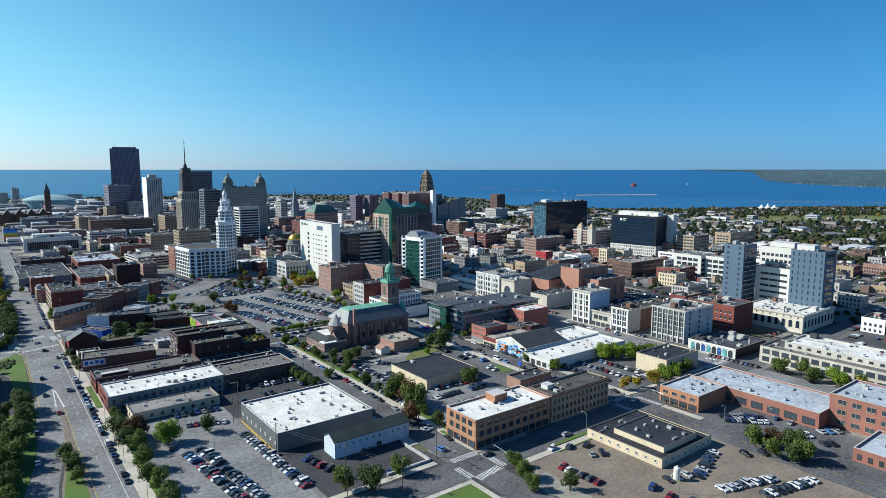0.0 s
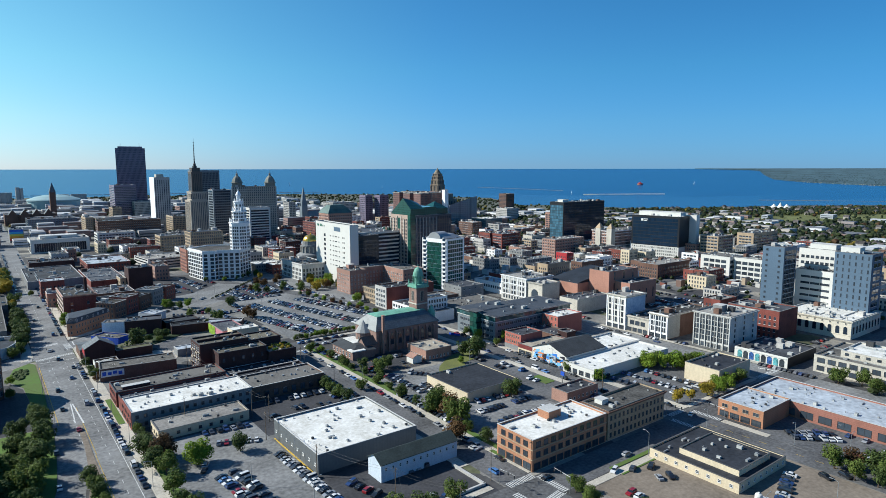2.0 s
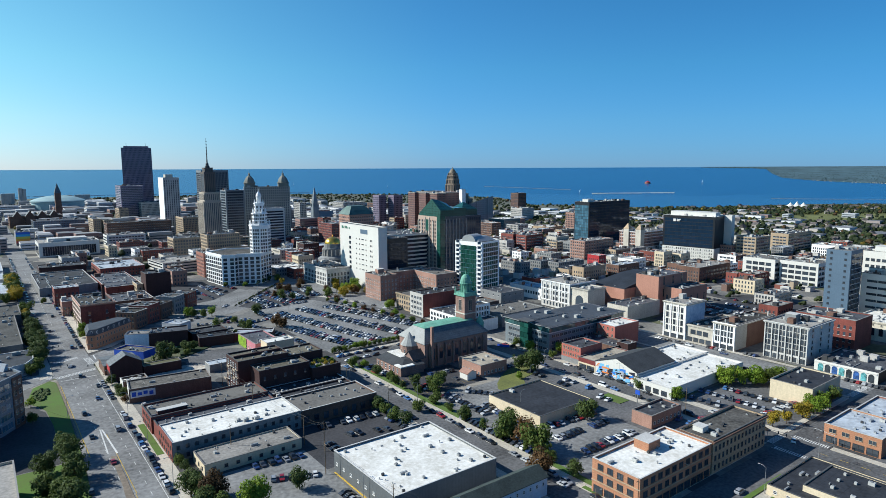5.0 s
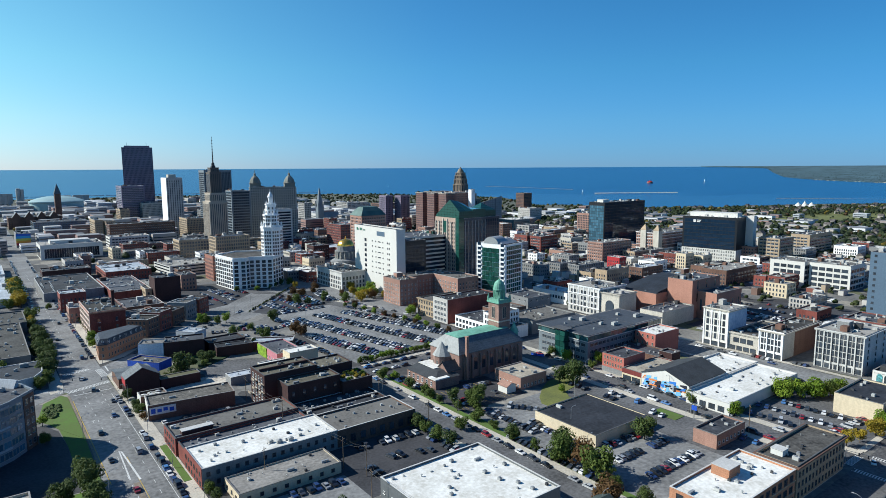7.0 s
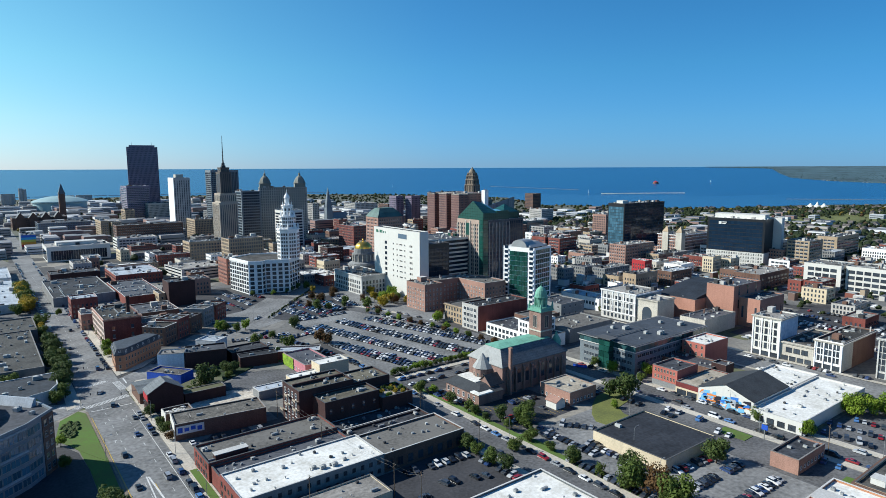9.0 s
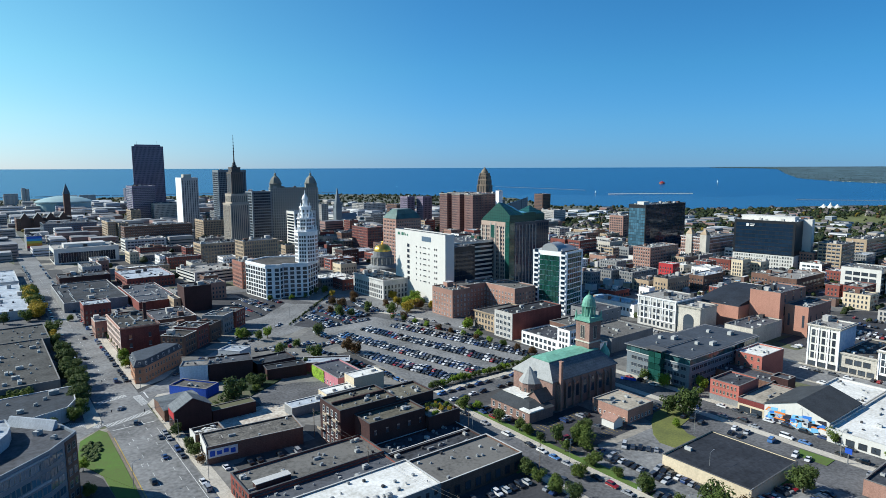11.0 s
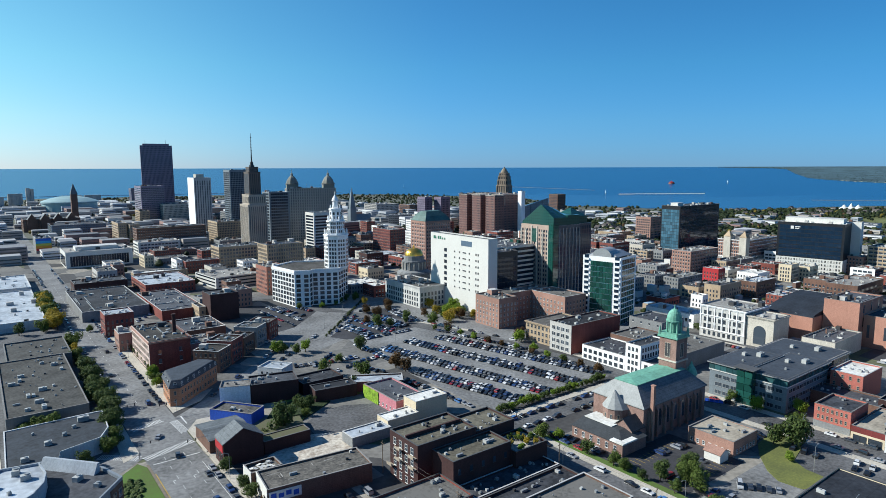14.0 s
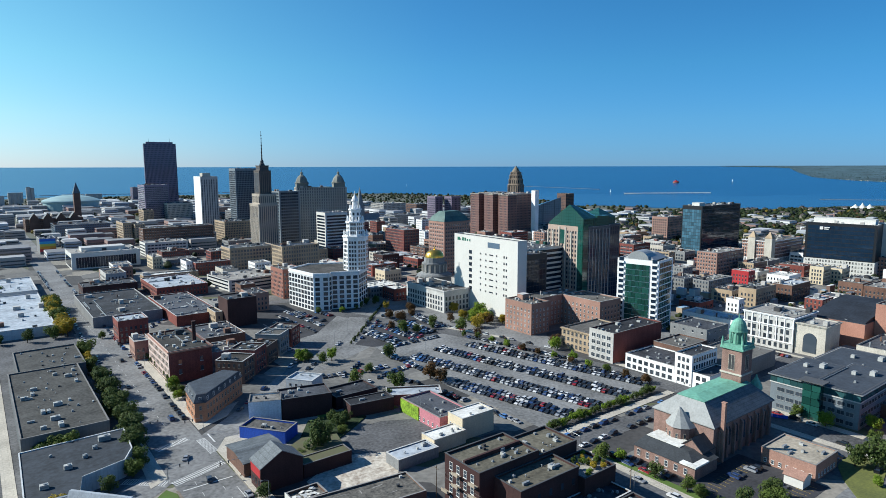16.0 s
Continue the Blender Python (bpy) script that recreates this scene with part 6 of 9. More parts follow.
# Church with a copper deck, apse, chapel and bell tower
church = thing("church", "brick church with slate and green copper roof", "church", pose(0, 0, 0))
EAVE = [(181, 337.5), (228, 337.5), (228, 364), (181, 364)]
DECK = [(186.5, 345), (222, 345), (222, 356.5), (186.5, 356.5)]
s = Shape()
s.prism([(181.6, 338.1), (227.4, 338.1), (227.4, 363.4), (181.6, 363.4)], 0, 14)
part("nave_wall", s, BRICK_CHURCH, church)
# lighter copy of the slate: sunlight painted into the west slope and apse roof
SUNLIT_SLATE = surface("sunlit_slate", (0.30, 0.305, 0.295), 0.8, vary=0.1, patch=0.3, grain=1.5)
for i, name in enumerate(("south_slope", "east_slope", "north_slope", "west_slope")):
    j = (i + 1) % 4
    s = Shape()
    s.loft([[(*EAVE[i], 13.6), (*EAVE[j], 13.6), (*DECK[j], 20.0), (*DECK[i], 20.0)], [(*EAVE[i], 14.0), (*EAVE[j], 14.0), (*DECK[j], 20.4), (*DECK[i], 20.4)]])
    part("slate_slope", s, SLATE if i != 3 else SUNLIT_SLATE, church, "grey slate roof slope")
s = Shape()
s.loft([[(x, y, 20.2) for x, y in DECK], [(204 + (x - 204) * 1.01, 350.7 + (y - 350.7) * 1.02, 20.7) for x, y in DECK], [(190 if x < 200 else 220, 350.7, 21.3) for x, y in DECK]])
part("copper_deck", s, COPPER, church, "pale green copper roof deck")
apse = [(181.8 + 6.4 * math.cos(a), 351.0 + 5.6 * math.sin(a)) for a in [radians(90 + 180 * i / 6) for i in range(7)]]
s = Shape()
s.prism(apse, 0, 11.6)
part("apse_wall", s, BRICK_CHURCH, church)
s = Shape()
s.loft([[(181.5 + (x - 181.5) * 1.07, 351.5 + (y - 351.5) * 1.07, 11.5) for x, y in apse], [(180.5 + (x - 181.5) * 0.08, 351.5 + (y - 351.5) * 0.06, 18.2) for x, y in apse]])
part("apse_roof", s, SUNLIT_SLATE, church)
for i in range(1, 6):
    s = Shape()
    x, y = (apse[i][0] + apse[i - 1][0]) / 2, (apse[i][1] + apse[i - 1][1]) / 2
    part("window", window_mesh(1.0, 2.6, GLASS, FRAME_T), None, church, at=pose(x, y, 8.0, 0, 0, math.degrees(math.atan2(y - 351.5, x - 181.5)) + 90))
s = Shape()
s.loft([[(x, 337.6, 0), (x, 346.4, 0), (x, 346.4, 6.6), (x, 342, 10.4), (x, 337.6, 6.6)] for x in (173.5, 182)])
part("side_chapel", s, BRICK_CHURCH, church)
for side in (-1, 1):
    s = Shape()
    s.loft([[(x, 342 + side * 4.8, 6.3), (x, 342, 10.5), (x, 342, 10.8), (x, 342 + side * 4.8, 6.6)] for x in (173.1, 182)])
    part("chapel_roof", s, SLATE_DK, church)
for i in range(8):
    s, x = Shape(), 184.5 + 5.6 * i
    s.box(x - 0.5, 336.9, 0, x + 0.5, 338.2, 11.6)
    s.loft([[(x - 0.5, 336.9, 11.6), (x + 0.5, 336.9, 11.6), (x + 0.5, 338.2, 11.6), (x - 0.5, 338.2, 11.6)], [(x - 0.5, 338.0, 12.8), (x + 0.5, 338.0, 12.8), (x + 0.5, 338.2, 12.8), (x - 0.5, 338.2, 12.8)]])
    part("buttress", s, BRICK_CHURCH, church)
    if i < 7:
        s = Shape()
        s.loft([[(x + 1.7, y, 4), (x + 3.9, y, 4), (x + 3.9, y, 10), (x + 2.8, y, 11.6), (x + 1.7, y, 10)] for y in (338.15, 337.95)])
        part("lancet_window", s, GLASS, church)
s = Shape()
s.box(184.8, 335.9, 0, 186.1, 337.3, 23.0)
s.box(184.65, 335.75, 23.0, 186.25, 337.45, 23.4)
part("chimney", s, BRICK_PINK, church, "tall pink brick chimney")
BX, BY = 221.2, 351.0
s = Shape()
s.box(BX - 4.3, BY - 4.3, 0, BX + 4.3, BY + 4.3, 34.5)
part("bell_tower", s, BRICK_CHURCH, church)
for a in range(4):
    part("belfry_window", window_mesh(2.6, 6.5, FRAME_D, LIMESTONE), None, church, at=pose(BX, BY, 29, 0, 0, 90 * a) @ Matrix.Translation((0, -4.3, 0)))
for name, e, z0, z1 in (("string_course", 0.4, 23.8, 24.5), ("tower_cornice", 0.7, 34.5, 35.4), ("balustrade", 0.3, 35.4, 36.6)):
    s = Shape()
    s.box(BX - 4.3 - e, BY - 4.3 - e, z0, BX + 4.3 + e, BY + 4.3 + e, z1)
    part(name, s, LIMESTONE if e == 0.4 else COPPER, church)
s = Shape()
s.turned(BX, BY, [(2.4, 36.6), (2.4, 41.5), (3.6, 41.6), (3.6, 42.1), (3.3, 42.2), (3.2, 43.6), (2.6, 45.4), (1.4, 46.8), (0.3, 47.4), (0.15, 49.2)], 16)
part("tower_dome", s, COPPER, church, "green copper dome and lantern")
for i in range(8):
    s, a = Shape(), 2 * math.pi * i / 8 + 0.2
    s.bar((BX + 3.2 * math.cos(a), BY + 3.2 * math.sin(a), 36.6), (BX + 3.2 * math.cos(a), BY + 3.2 * math.sin(a), 41.6), 0.35)
    part("lantern_column", s, COPPER, church)
for x, y in ((-4.3, -4.3), (4.3, -4.3), (4.3, 4.3), (-4.3, 4.3)):
    s = Shape()
    s.turned(BX + x, BY + y, [(0.6, 34.6), (0.6, 37.2), (0.1, 39.6)], 8)
    part("pinnacle", s, COPPER, church)
for y in (345.2, 357):
    s = Shape()
    s.turned(227.4, y, [(2.4, 0), (2.4, 17), (2.8, 17.1), (2.2, 19), (0.8, 21.4), (0.2, 23)], 8)
    part("stair_turret", s, COPPER, church, "green copper topped stair turret")
# chapel range
ch = thing("chapel", "low brick chapel with dark hipped roof", "chapel", pose(0, 0, 0))
s = Shape()
s.prism([(163.5, 334.5), (178.5, 334.5), (178.5, 359.5), (163.5, 359.5)], 0, 4.7)
part("wall", s, BRICK_CHURCH, ch)
s = Shape()
s.loft([[(163.1, 334.1, 4.7), (178.9, 334.1, 4.7), (178.9, 359.9, 4.7), (163.1, 359.9, 4.7)], [(169.8, 341, 7.0), (177.9, 341, 7.0), (177.9, 359, 7.0), (169.8, 359, 7.0)]])
part("roof", s, SLATE_DK, ch)
s = Shape()
s.box(170, 344.6, 7.0, 177.6, 358.6, 7.3)
part("flat_roof", s, MEMBRANE, ch, "white flat roof panel")
s = Shape()
s.box(163.0, 333.9, 4.9, 172, 340.2, 5.5)
part("corner_roof", s, MEMBRANE, ch, "white flat corner roof")
for i in range(6):
    part("window", window_mesh(1.4, 2.3, GLASS, FRAME_W), None, ch, at=pose(163.5, 338 + 3.9 * i, 2.5, 0, 0, -90))
TAKEN.append((160, 333, 234, 364))

# White glazed tower with octagonal tiers on a polygonal base
el = thing("white_tower", "white glazed terracotta tower with stepped octagonal tiers", "tower", pose(0, 0, 0))
foot = [(168, 692), (172, 655.5), (183, 650), (186.5, 654), (206, 645.5), (222, 660), (222, 692), (192, 706)]
TAKEN.append((168, 640, 228, 710))
s = Shape()
s.prism(foot, 0, 28.5, top=1)
part("base_wall", s, [WHITE_STONE, TAR_GREY], el)
s = Shape()
cx0, cy0 = 200, 678
s.prism([(cx0 + (x - cx0) * 1.015, cy0 + (y - cy0) * 1.015) for x, y in foot], 27.2, 28.2)
s.loft([[(cx0 + (x - cx0) * f, cy0 + (y - cy0) * f, z) for x, y in foot] for f, z in ((1.0, 28.2), (1.0, 29.6), (0.97, 29.6), (0.97, 28.45))])
part("parapet", s, [WHITE_STONE], el)
for (xa, ya), (xb, yb) in zip(foot, foot[1:] + foot[:1]):
    d = Vector((xb - xa, yb - ya))
    n = max(2, int(d.length / 4.4))
    turn = math.degrees(math.atan2(d.y, d.x))
    for j in range(7):
        for i in range(n):
            u = (i + 0.5) / n
            part("window", window_mesh(3.4, 2.6, GLASS, FRAME_D), None, el, at=pose(xa + d.x * u, ya + d.y * u, 2.4 + 3.75 * j, 0, 0, turn))
TX, TY = 212, 660
TIERS = ((10.0, 28.4, 56.4), (7.2, 56.4, 67.7), (4.8, 67.7, 77.6))
for r, z0, z1 in TIERS:
    s = Shape()
    s.turned(TX, TY, [(r, z0), (r, z1 - 1.4), (r + 0.7, z1 - 1.2), (r + 0.7, z1 - 0.3), (r, z1 - 0.2), (r, z1)], 8, spin=math.pi / 8)
    part("tier", s, WHITE_STONE, el)
    g = Shape()
    for i in range(8):
        mid_a = math.pi / 4 * i
        ap = r * math.cos(math.pi / 8)
        c, w = Vector((TX + ap * math.cos(mid_a), TY + ap * math.sin(mid_a))), r * math.sin(math.pi / 8)
        side = Vector((-math.sin(mid_a), math.cos(mid_a)))
        out = Vector((math.cos(mid_a), math.sin(mid_a))) * 0.06
        for k in (-0.58, 0, 0.58) if r > 6 else (0,):
            for z in np.arange(z0 + 1.2, z1 - 3.2, 3.4):
                m, h = c + side * (w * k) + out, w * 0.2 if r > 6 else w * 0.42
                g.face([(*(m - side * h), z), (*(m + side * h), z), (*(m + side * h), z + 2.2), (*(m - side * h), z + 2.2)])
    tagged(part("glazing", g, [GLASS], el), "narrow dark windows", kind="stuff")
s = Shape()
s.turned(TX, TY, [(2.6, 77.6), (2.6, 78.4), (2.1, 78.5), (2.1, 83.2), (2.8, 83.5), (2.7, 84.2), (1.9, 86.2), (0.8, 87.8), (0.35, 88.6), (0.2, 91.5)], 12)
part("lantern", s, WHITE_STONE, el)
for i in range(8):
    s, a = Shape(), math.pi / 4 * i
    s.turned(TX + 6.4 * math.cos(a), TY + 6.4 * math.sin(a), [(0.8, 67.6), (0.8, 70), (0.1, 72)], 6)
    part("finial", s, WHITE_STONE, el)
    s = Shape()
    s.turned(TX + 9.0 * math.cos(a + 0.39), TY + 9.0 * math.sin(a + 0.39), [(0.9, 56.4), (0.9, 59), (0.1, 61)], 6)
    part("finial", s, WHITE_STONE, el)
    s = Shape()
    s.turned(TX + 4.2 * math.cos(a), TY + 4.2 * math.sin(a), [(0.5, 77.5), (0.5, 79.2), (0.1, 80.6)], 6)
    part("finial", s, WHITE_STONE, el)

# City hall with its tapering crown
hall = thing("city_hall", "brown sandstone art deco city hall tower", "city hall", pose(722, 1005, 0, 0, 0, 20))
TAKEN.append((685, 970, 760, 1040))
s = Shape()
s.box(-34, -24, 0, 34, 24, 52)
s.box(-26, -20, 52, 26, 20, 62)
part("base_block", s, STONE_BROWN, hall)
OCT = [(-10.5, -8.2), (-7, -11.4), (7, -11.4), (10.5, -8.2), (10.5, 8.2), (7, 11.4), (-7, 11.4), (-10.5, 8.2)]
for f, z0, z1 in ((1.02, 60, 80), (0.9, 80, 89.5), (0.79, 89.5, 96.5), (0.66, 96.5, 101.5)):
    s = Shape()
    s.loft([[(x * g, y * g, z) for x, y in OCT] for g, z in ((f, z0), (f, z1 - 1.6), (f * 1.05, z1 - 1.5), (f * 1.05, z1 - 0.3), (f * 0.97, z1))])
    part("shaft_tier", s, STONE_BROWN, hall)
    for (xa, ya), (xb, yb) in zip(OCT, OCT[1:] + OCT[:1]):
        d = Vector((xb - xa, yb - ya)) * f
        n, turn = max(1, int(d.length / 3.0)), math.degrees(math.atan2(d.y, d.x))
        for k in range(n):
            u = (k + 0.5) / n
            s = Shape()
            s.box(-0.55 if n > 1 else -0.9, -0.12, -(z1 - z0) / 2 + 1.6, 0.55 if n > 1 else 0.9, 0.1, (z1 - z0) / 2 - 2.2)
            part("window_strip", s, GLASS_BLACK, hall, at=pose(xa * f + d.x * u, ya * f + d.y * u, (z0 + z1) / 2, 0, 0, turn))
            s = Shape()
            s.box(-0.3, -0.55, -(z1 - z0) / 2, 0.3, 0.1, (z1 - z0) / 2 - 0.6)
            part("pier", s, STONE_BROWN, hall, at=pose(xa * f, ya * f, (z0 + z1) / 2, 0, 0, turn))
s = Shape()
s.turned(0, 0, [(6.6, 101.4), (6.4, 103), (5.2, 105.4), (3.6, 107.6), (2.2, 109), (1.2, 109.6), (1.0, 111), (0.2, 112)], 16)
part("crown_dome", s, surface("tiled_dome", (0.24, 0.19, 0.13), 0.7, vary=0.3, patch=0.4, grain=1.2), hall, "patterned tile dome")
for i in range(9):
    s = Shape()
    s.box(-24.5 + 6 * i, -24.2, 4, -22.5 + 6 * i, -23.9, 48)
    part("window_strip", s, GLASS_BLACK, hall)
# Tall stepped tower with a mast
rand = thing("stepped_tower", "tan stepped stone tower with a tall mast", "tower", pose(252, 957, 0))
TAKEN.append((232, 938, 275, 975))
TAN_TOWER = surface("tan_tower_stone", (0.40, 0.345, 0.28), 0.9, vary=0.12, streak=0.5)
# the upper stages are darker than the tan lower ones
DARK_TOWER = surface("soot_dark_stone", (0.115, 0.10, 0.09), 0.85, vary=0.15, streak=0.4)
for x0, y0, x1, y1, z0, z1, stone in ((-12, -14.5, 12, 14.5, 0, 66, TAN_TOWER), (-9.5, -12.5, 11.5, 12, 66, 78, TAN_TOWER), (-7.4, -8.4, 7.4, 8.4, 78, 106, DARK_TOWER), (-5.6, -6.2, 5.6, 6.2, 106, 112, DARK_TOWER)):
    s = Shape()
    s.box(x0, y0, z0, x1, y1, z1)
    s.box(x0 - 0.25, y0 - 0.25, z1 - 0.9, x1 + 0.25, y1 + 0.25, z1 + 0.4)
    stage = part("stage", s, stone, rand)
    for side in "WS":
        half, m = face_frame(side, x1 if side != "W" else -x0, y1 if side != "S" else -y0)
        n = int(2 * half / 2.5)
        for k in range(n):
            s = Shape()
            s.box(-0.45, -0.12, z0 + 2, 0.45, 0.1, z1 - 2.2)
            part("window_strip", s, GLASS, stage, at=m @ Matrix.Translation(((k - (n - 1) / 2) * 2.5, 0, 0)))
s = Shape()
s.turned(0, 0, [(3.4, 112), (3.2, 114.5), (2.2, 115), (2.0, 118), (1.0, 119), (0.9, 122)], 8)
s.bar((0, 0, 121), (0, 0, 153.5), 0.8, r2=0.2)
for z in range(124, 150, 4):
    s.box(-0.8, -0.8, z, 0.8, 0.8, z + 0.4)
part("mast", s, FRAME_D, rand, "dark steel mast")
# Twin domed block
twin = building("grey stone bank block with twin domed turrets", 330, 1018, 400, 1046, 82, surface("aged_grey_stone", (0.42, 0.385, 0.33), 0.9, vary=0.15, streak=0.4), TAR, wins(fl=3.9, bay=3.2, w=1.5, hh=2.2, sides="WSEN", trim=FRAME_D), yaw=-18, name="twin_domed_block")
for x, y in ((-26, -2), (26, 2)):
    s = Shape()
    s.box(x - 8, y - 8, 81, x + 8, y + 8, 88)
    s.turned(x, y, [(9.8, 87.4), (10.2, 88.6), (8.8, 89.0), (8.2, 91.5), (7.0, 94.3), (5.3, 96.8), (3.5, 98.6), (2.1, 99.6), (1.7, 100.6), (1.9, 103.0), (1.0, 103.4), (0.5, 104)], 8, spin=math.pi / 8)
    s.bar((x, y, 100.5), (x, y, 108), 0.5, r2=0.2)
    part("turret", s, surface("lead_grey_stone", (0.22, 0.215, 0.18), 0.8, vary=0.2, streak=0.4), twin, "domed stone turret with a figure mast")
# Dark spire
sp = thing("church_spire", "dark stone church with a pointed spire", "church", pose(542, 1231, 0))
s = Shape()
s.box(-6, -6, 0, 6, 6, 34)
for x in (-5.4, 5.4):
    for y in (-5.4, 5.4):
        s.turned(x, y, [(1.1, 0), (1.1, 38), (0.1, 43)], 6)
s.box(-4.6, -4.6, 34, 4.6, 4.6, 46)
s.loft([[(4.2 * x, 4.2 * y, 46) for x, y in ((-1, -1), (1, -1), (1, 1), (-1, 1))], [(0.3 * x, 0.3 * y, 73) for x, y in ((-1, -1), (1, -1), (1, 1), (-1, 1))]])
part("spire", s, SLATE_BLUE, sp)
s = Shape()
s.loft([[(x, -9, 0), (x, 9, 0), (x, 9, 14), (x, 0, 24), (x, -9, 14)] for x in (6, 40)])
part("nave", s, GREY_STONE, sp)
# Gold-domed bank
gd = thing("domed_bank", "grey stone bank under a gold dome", "bank", pose(290, 659, 0))
TAKEN.append((270, 642, 312, 680))
s = Shape()
s.turned(0, 0, [(15, 0), (15, 15), (15.8, 15.2), (15.8, 16.4), (14.6, 16.6), (14.6, 17.2), (10.5, 19.0), (10.5, 25.5), (11.2, 25.7), (11.2, 26.8), (9.4, 27), (9.0, 31.5)], 16)
part("drum", s, GREY_STONE, gd)
for i in range(16):
    s, a = Shape(), 2 * math.pi * (i + 0.5) / 16
    s.bar((10.8 * math.cos(a), 10.8 * math.sin(a), 19), (10.8 * math.cos(a), 10.8 * math.sin(a), 25.6), 0.6)
    part("column", s, LIMESTONE, gd)
s = Shape()
s.turned(0, 0, [(8.4 * math.cos(a), 31.5 + 7.0 * math.sin(a)) for a in [math.pi / 2 * i / 8 for i in range(8)]] + [(0.7, 38.6), (0.7, 40.0), (0.1, 41)], 24)
part("dome", s, GOLD, gd, "bright gold dome")
# Tower with a green hipped roof
gt = tower("brown brick tower with a dark green hipped roof", 334, 702, 366, 728, 57, BRICK_PINK, OFFICE)
s = Shape()
s.loft([[(16.4 * x, 13.4 * y, 57) for x, y in ((-1, -1), (1, -1), (1, 1), (-1, 1))], [(13 * x, 10 * y, 62) for x, y in ((-1, -1), (1, -1), (1, 1), (-1, 1))], [(9 * x, 5 * y, 66.5) for x, y in ((-1, -1), (1, -1), (1, 1), (-1, 1))]])
part("hipped_roof", s, COPPER_DK, gt)

# Curved office west of the avenue
off = thing("glass_office", "modern office with glass bands and a metal roof", "office building", pose(0, 0, 0))
TAKEN.append((-60, 350, 4, 420))
plan = [(0, 385), (-3.3, 395), (-15.8, 409.4), (-24, 410), (-42, 402), (-60, 392), (-60, 340), (-45, 348.5), (-22, 362.4), (-8.5, 373.5)]
CLADDING = surface("grey_metal_cladding", (0.20, 0.225, 0.25), 0.5, vary=0.1, streak=0.3)
PALE_METAL = lined(surface("pale_metal_roof", (0.36, 0.39, 0.42), 0.55, 0.0, vary=0.14, patch=0.12, streak=0.3), (0.4, 0.4, 0), 0.1, 0.85)
s = Shape()
s.prism(plan, 0, 22.4, top=1)
part("wall", s, [CLADDING, TAR], off)
for i, ((xa, ya), (xb, yb)) in enumerate(zip(plan, plan[1:] + plan[:1])):
    d = Vector((xb - xa, yb - ya))
    if i in (4, 5, 6):
        continue
    n, turn = max(2, int(d.length / 3.1)), math.degrees(math.atan2(d.y, d.x))
    for z in range(5):
        if i in (1, 2, 3) and z < 3:
            continue
        for k in range(n):
            u = (k + 0.5) / n
            if i == 9 and u > 0.55:
                continue
            part("window", window_mesh(round(d.length / n - 0.25, 1), 2.7, GLASS_BLUE, GALV), None, off, at=pose(xa + d.x * u, ya + d.y * u, 2.9 + 4.2 * z, 0, 0, turn))
d = (Vector((0, 385)) - Vector((-8.5, 373.5))).normalized()
n2 = Vector((d.y, -d.x))
ends = [Vector((0, 385)) - d * 6.2, Vector((0, 385)) + d * 0.15]
s = Shape()
s.prism([tuple(ends[0] + n2 * 0.3), tuple(ends[1] + n2 * 0.3), tuple(ends[1] - n2 * 0.4), tuple(ends[0] - n2 * 0.4)], 0, 22.3)
brick_end = part("brick_end", s, BRICK_BROWN, off, "brown brick end wall")
for z in range(5):
    for u in (1.7, 4.6):
        c = Vector((0, 385)) - d * u + n2 * 0.3
        part("window", window_mesh(1.7, 2.3, GLASS, GALV), None, brick_end, at=pose(c.x, c.y, 2.9 + 4.2 * z, 0, 0, math.degrees(math.atan2(d.y, d.x))))
for z in (5.0, 13.4, 21.4):
    s = Shape()
    run = [Vector(p) for p in plan[7:]]
    for a, b in zip(run, run[1:]):
        n2 = Vector(((b - a).y, -(b - a).x)).normalized() * 0.35
        s.prism([tuple(a + n2), tuple(b + n2), tuple(b - n2), tuple(a - n2)], z, z + 0.7)
    part("fascia_band", s, PALE_METAL, off, "pale metal band between the glazing")
s = Shape()
mx, my = -28, 380
s.loft([[(mx + (x - mx) * f, my + (y - my) * f, z) for x, y in plan] for f, z in ((1.0, 22.42), (1.012, 22.42), (1.012, 23.4), (0.985, 23.4), (0.985, 22.5))], bottom=False)
s.f.pop(), s.k.pop()
part("roof_edge", s, CLADDING, off)
s = Shape()
for (xa, ya), (xb, yb) in (((-3.9, 394.2), (-16.2, 408.4)),):
    a, b = Vector((xa, ya)), Vector((xb, yb))
    n2 = Vector(((b - a).y, -(b - a).x)).normalized()
    s.loft([[(*(p - n2 * q), z) for q, z in ((0.2, 22.4), (2.6, 22.4), (1.0, 25.4), (0.2, 25.4))] for p in (a, b)])
part("raised_parapet", s, PALE_METAL, off, "raised pale metal parapet")
s = Shape()
drum = [(-18.2, 401), (-17.2, 393), (-18.2, 387), (-21, 381.5), (-25.5, 377.5), (-32, 375.5), (-44, 378), (-46, 392), (-27, 403)]
s.prism(drum, 22.45, 26.2, top=1)
s.loft([[(-30 + (x + 30) * f, 389 + (y - 389) * f, z) for x, y in drum] for f, z in ((1.0, 26.2), (1.0, 26.9), (0.97, 26.9), (0.97, 26.25))], bottom=False)
s.f.pop(), s.k.pop()
pent_house = part("curved_penthouse", s, [PALE_METAL, MEMBRANE_B], off, "curved pale metal penthouse with a white roof")
for i, (x, y) in enumerate(((-22, 393), (-26, 386), (-31, 392), (-36, 384), (-24, 398))):
    part("rooftop_unit", UNITS[(i + 1) % 4], None, pent_house, at=pose(x, y, 26.22, 0, 0, 20 * i))
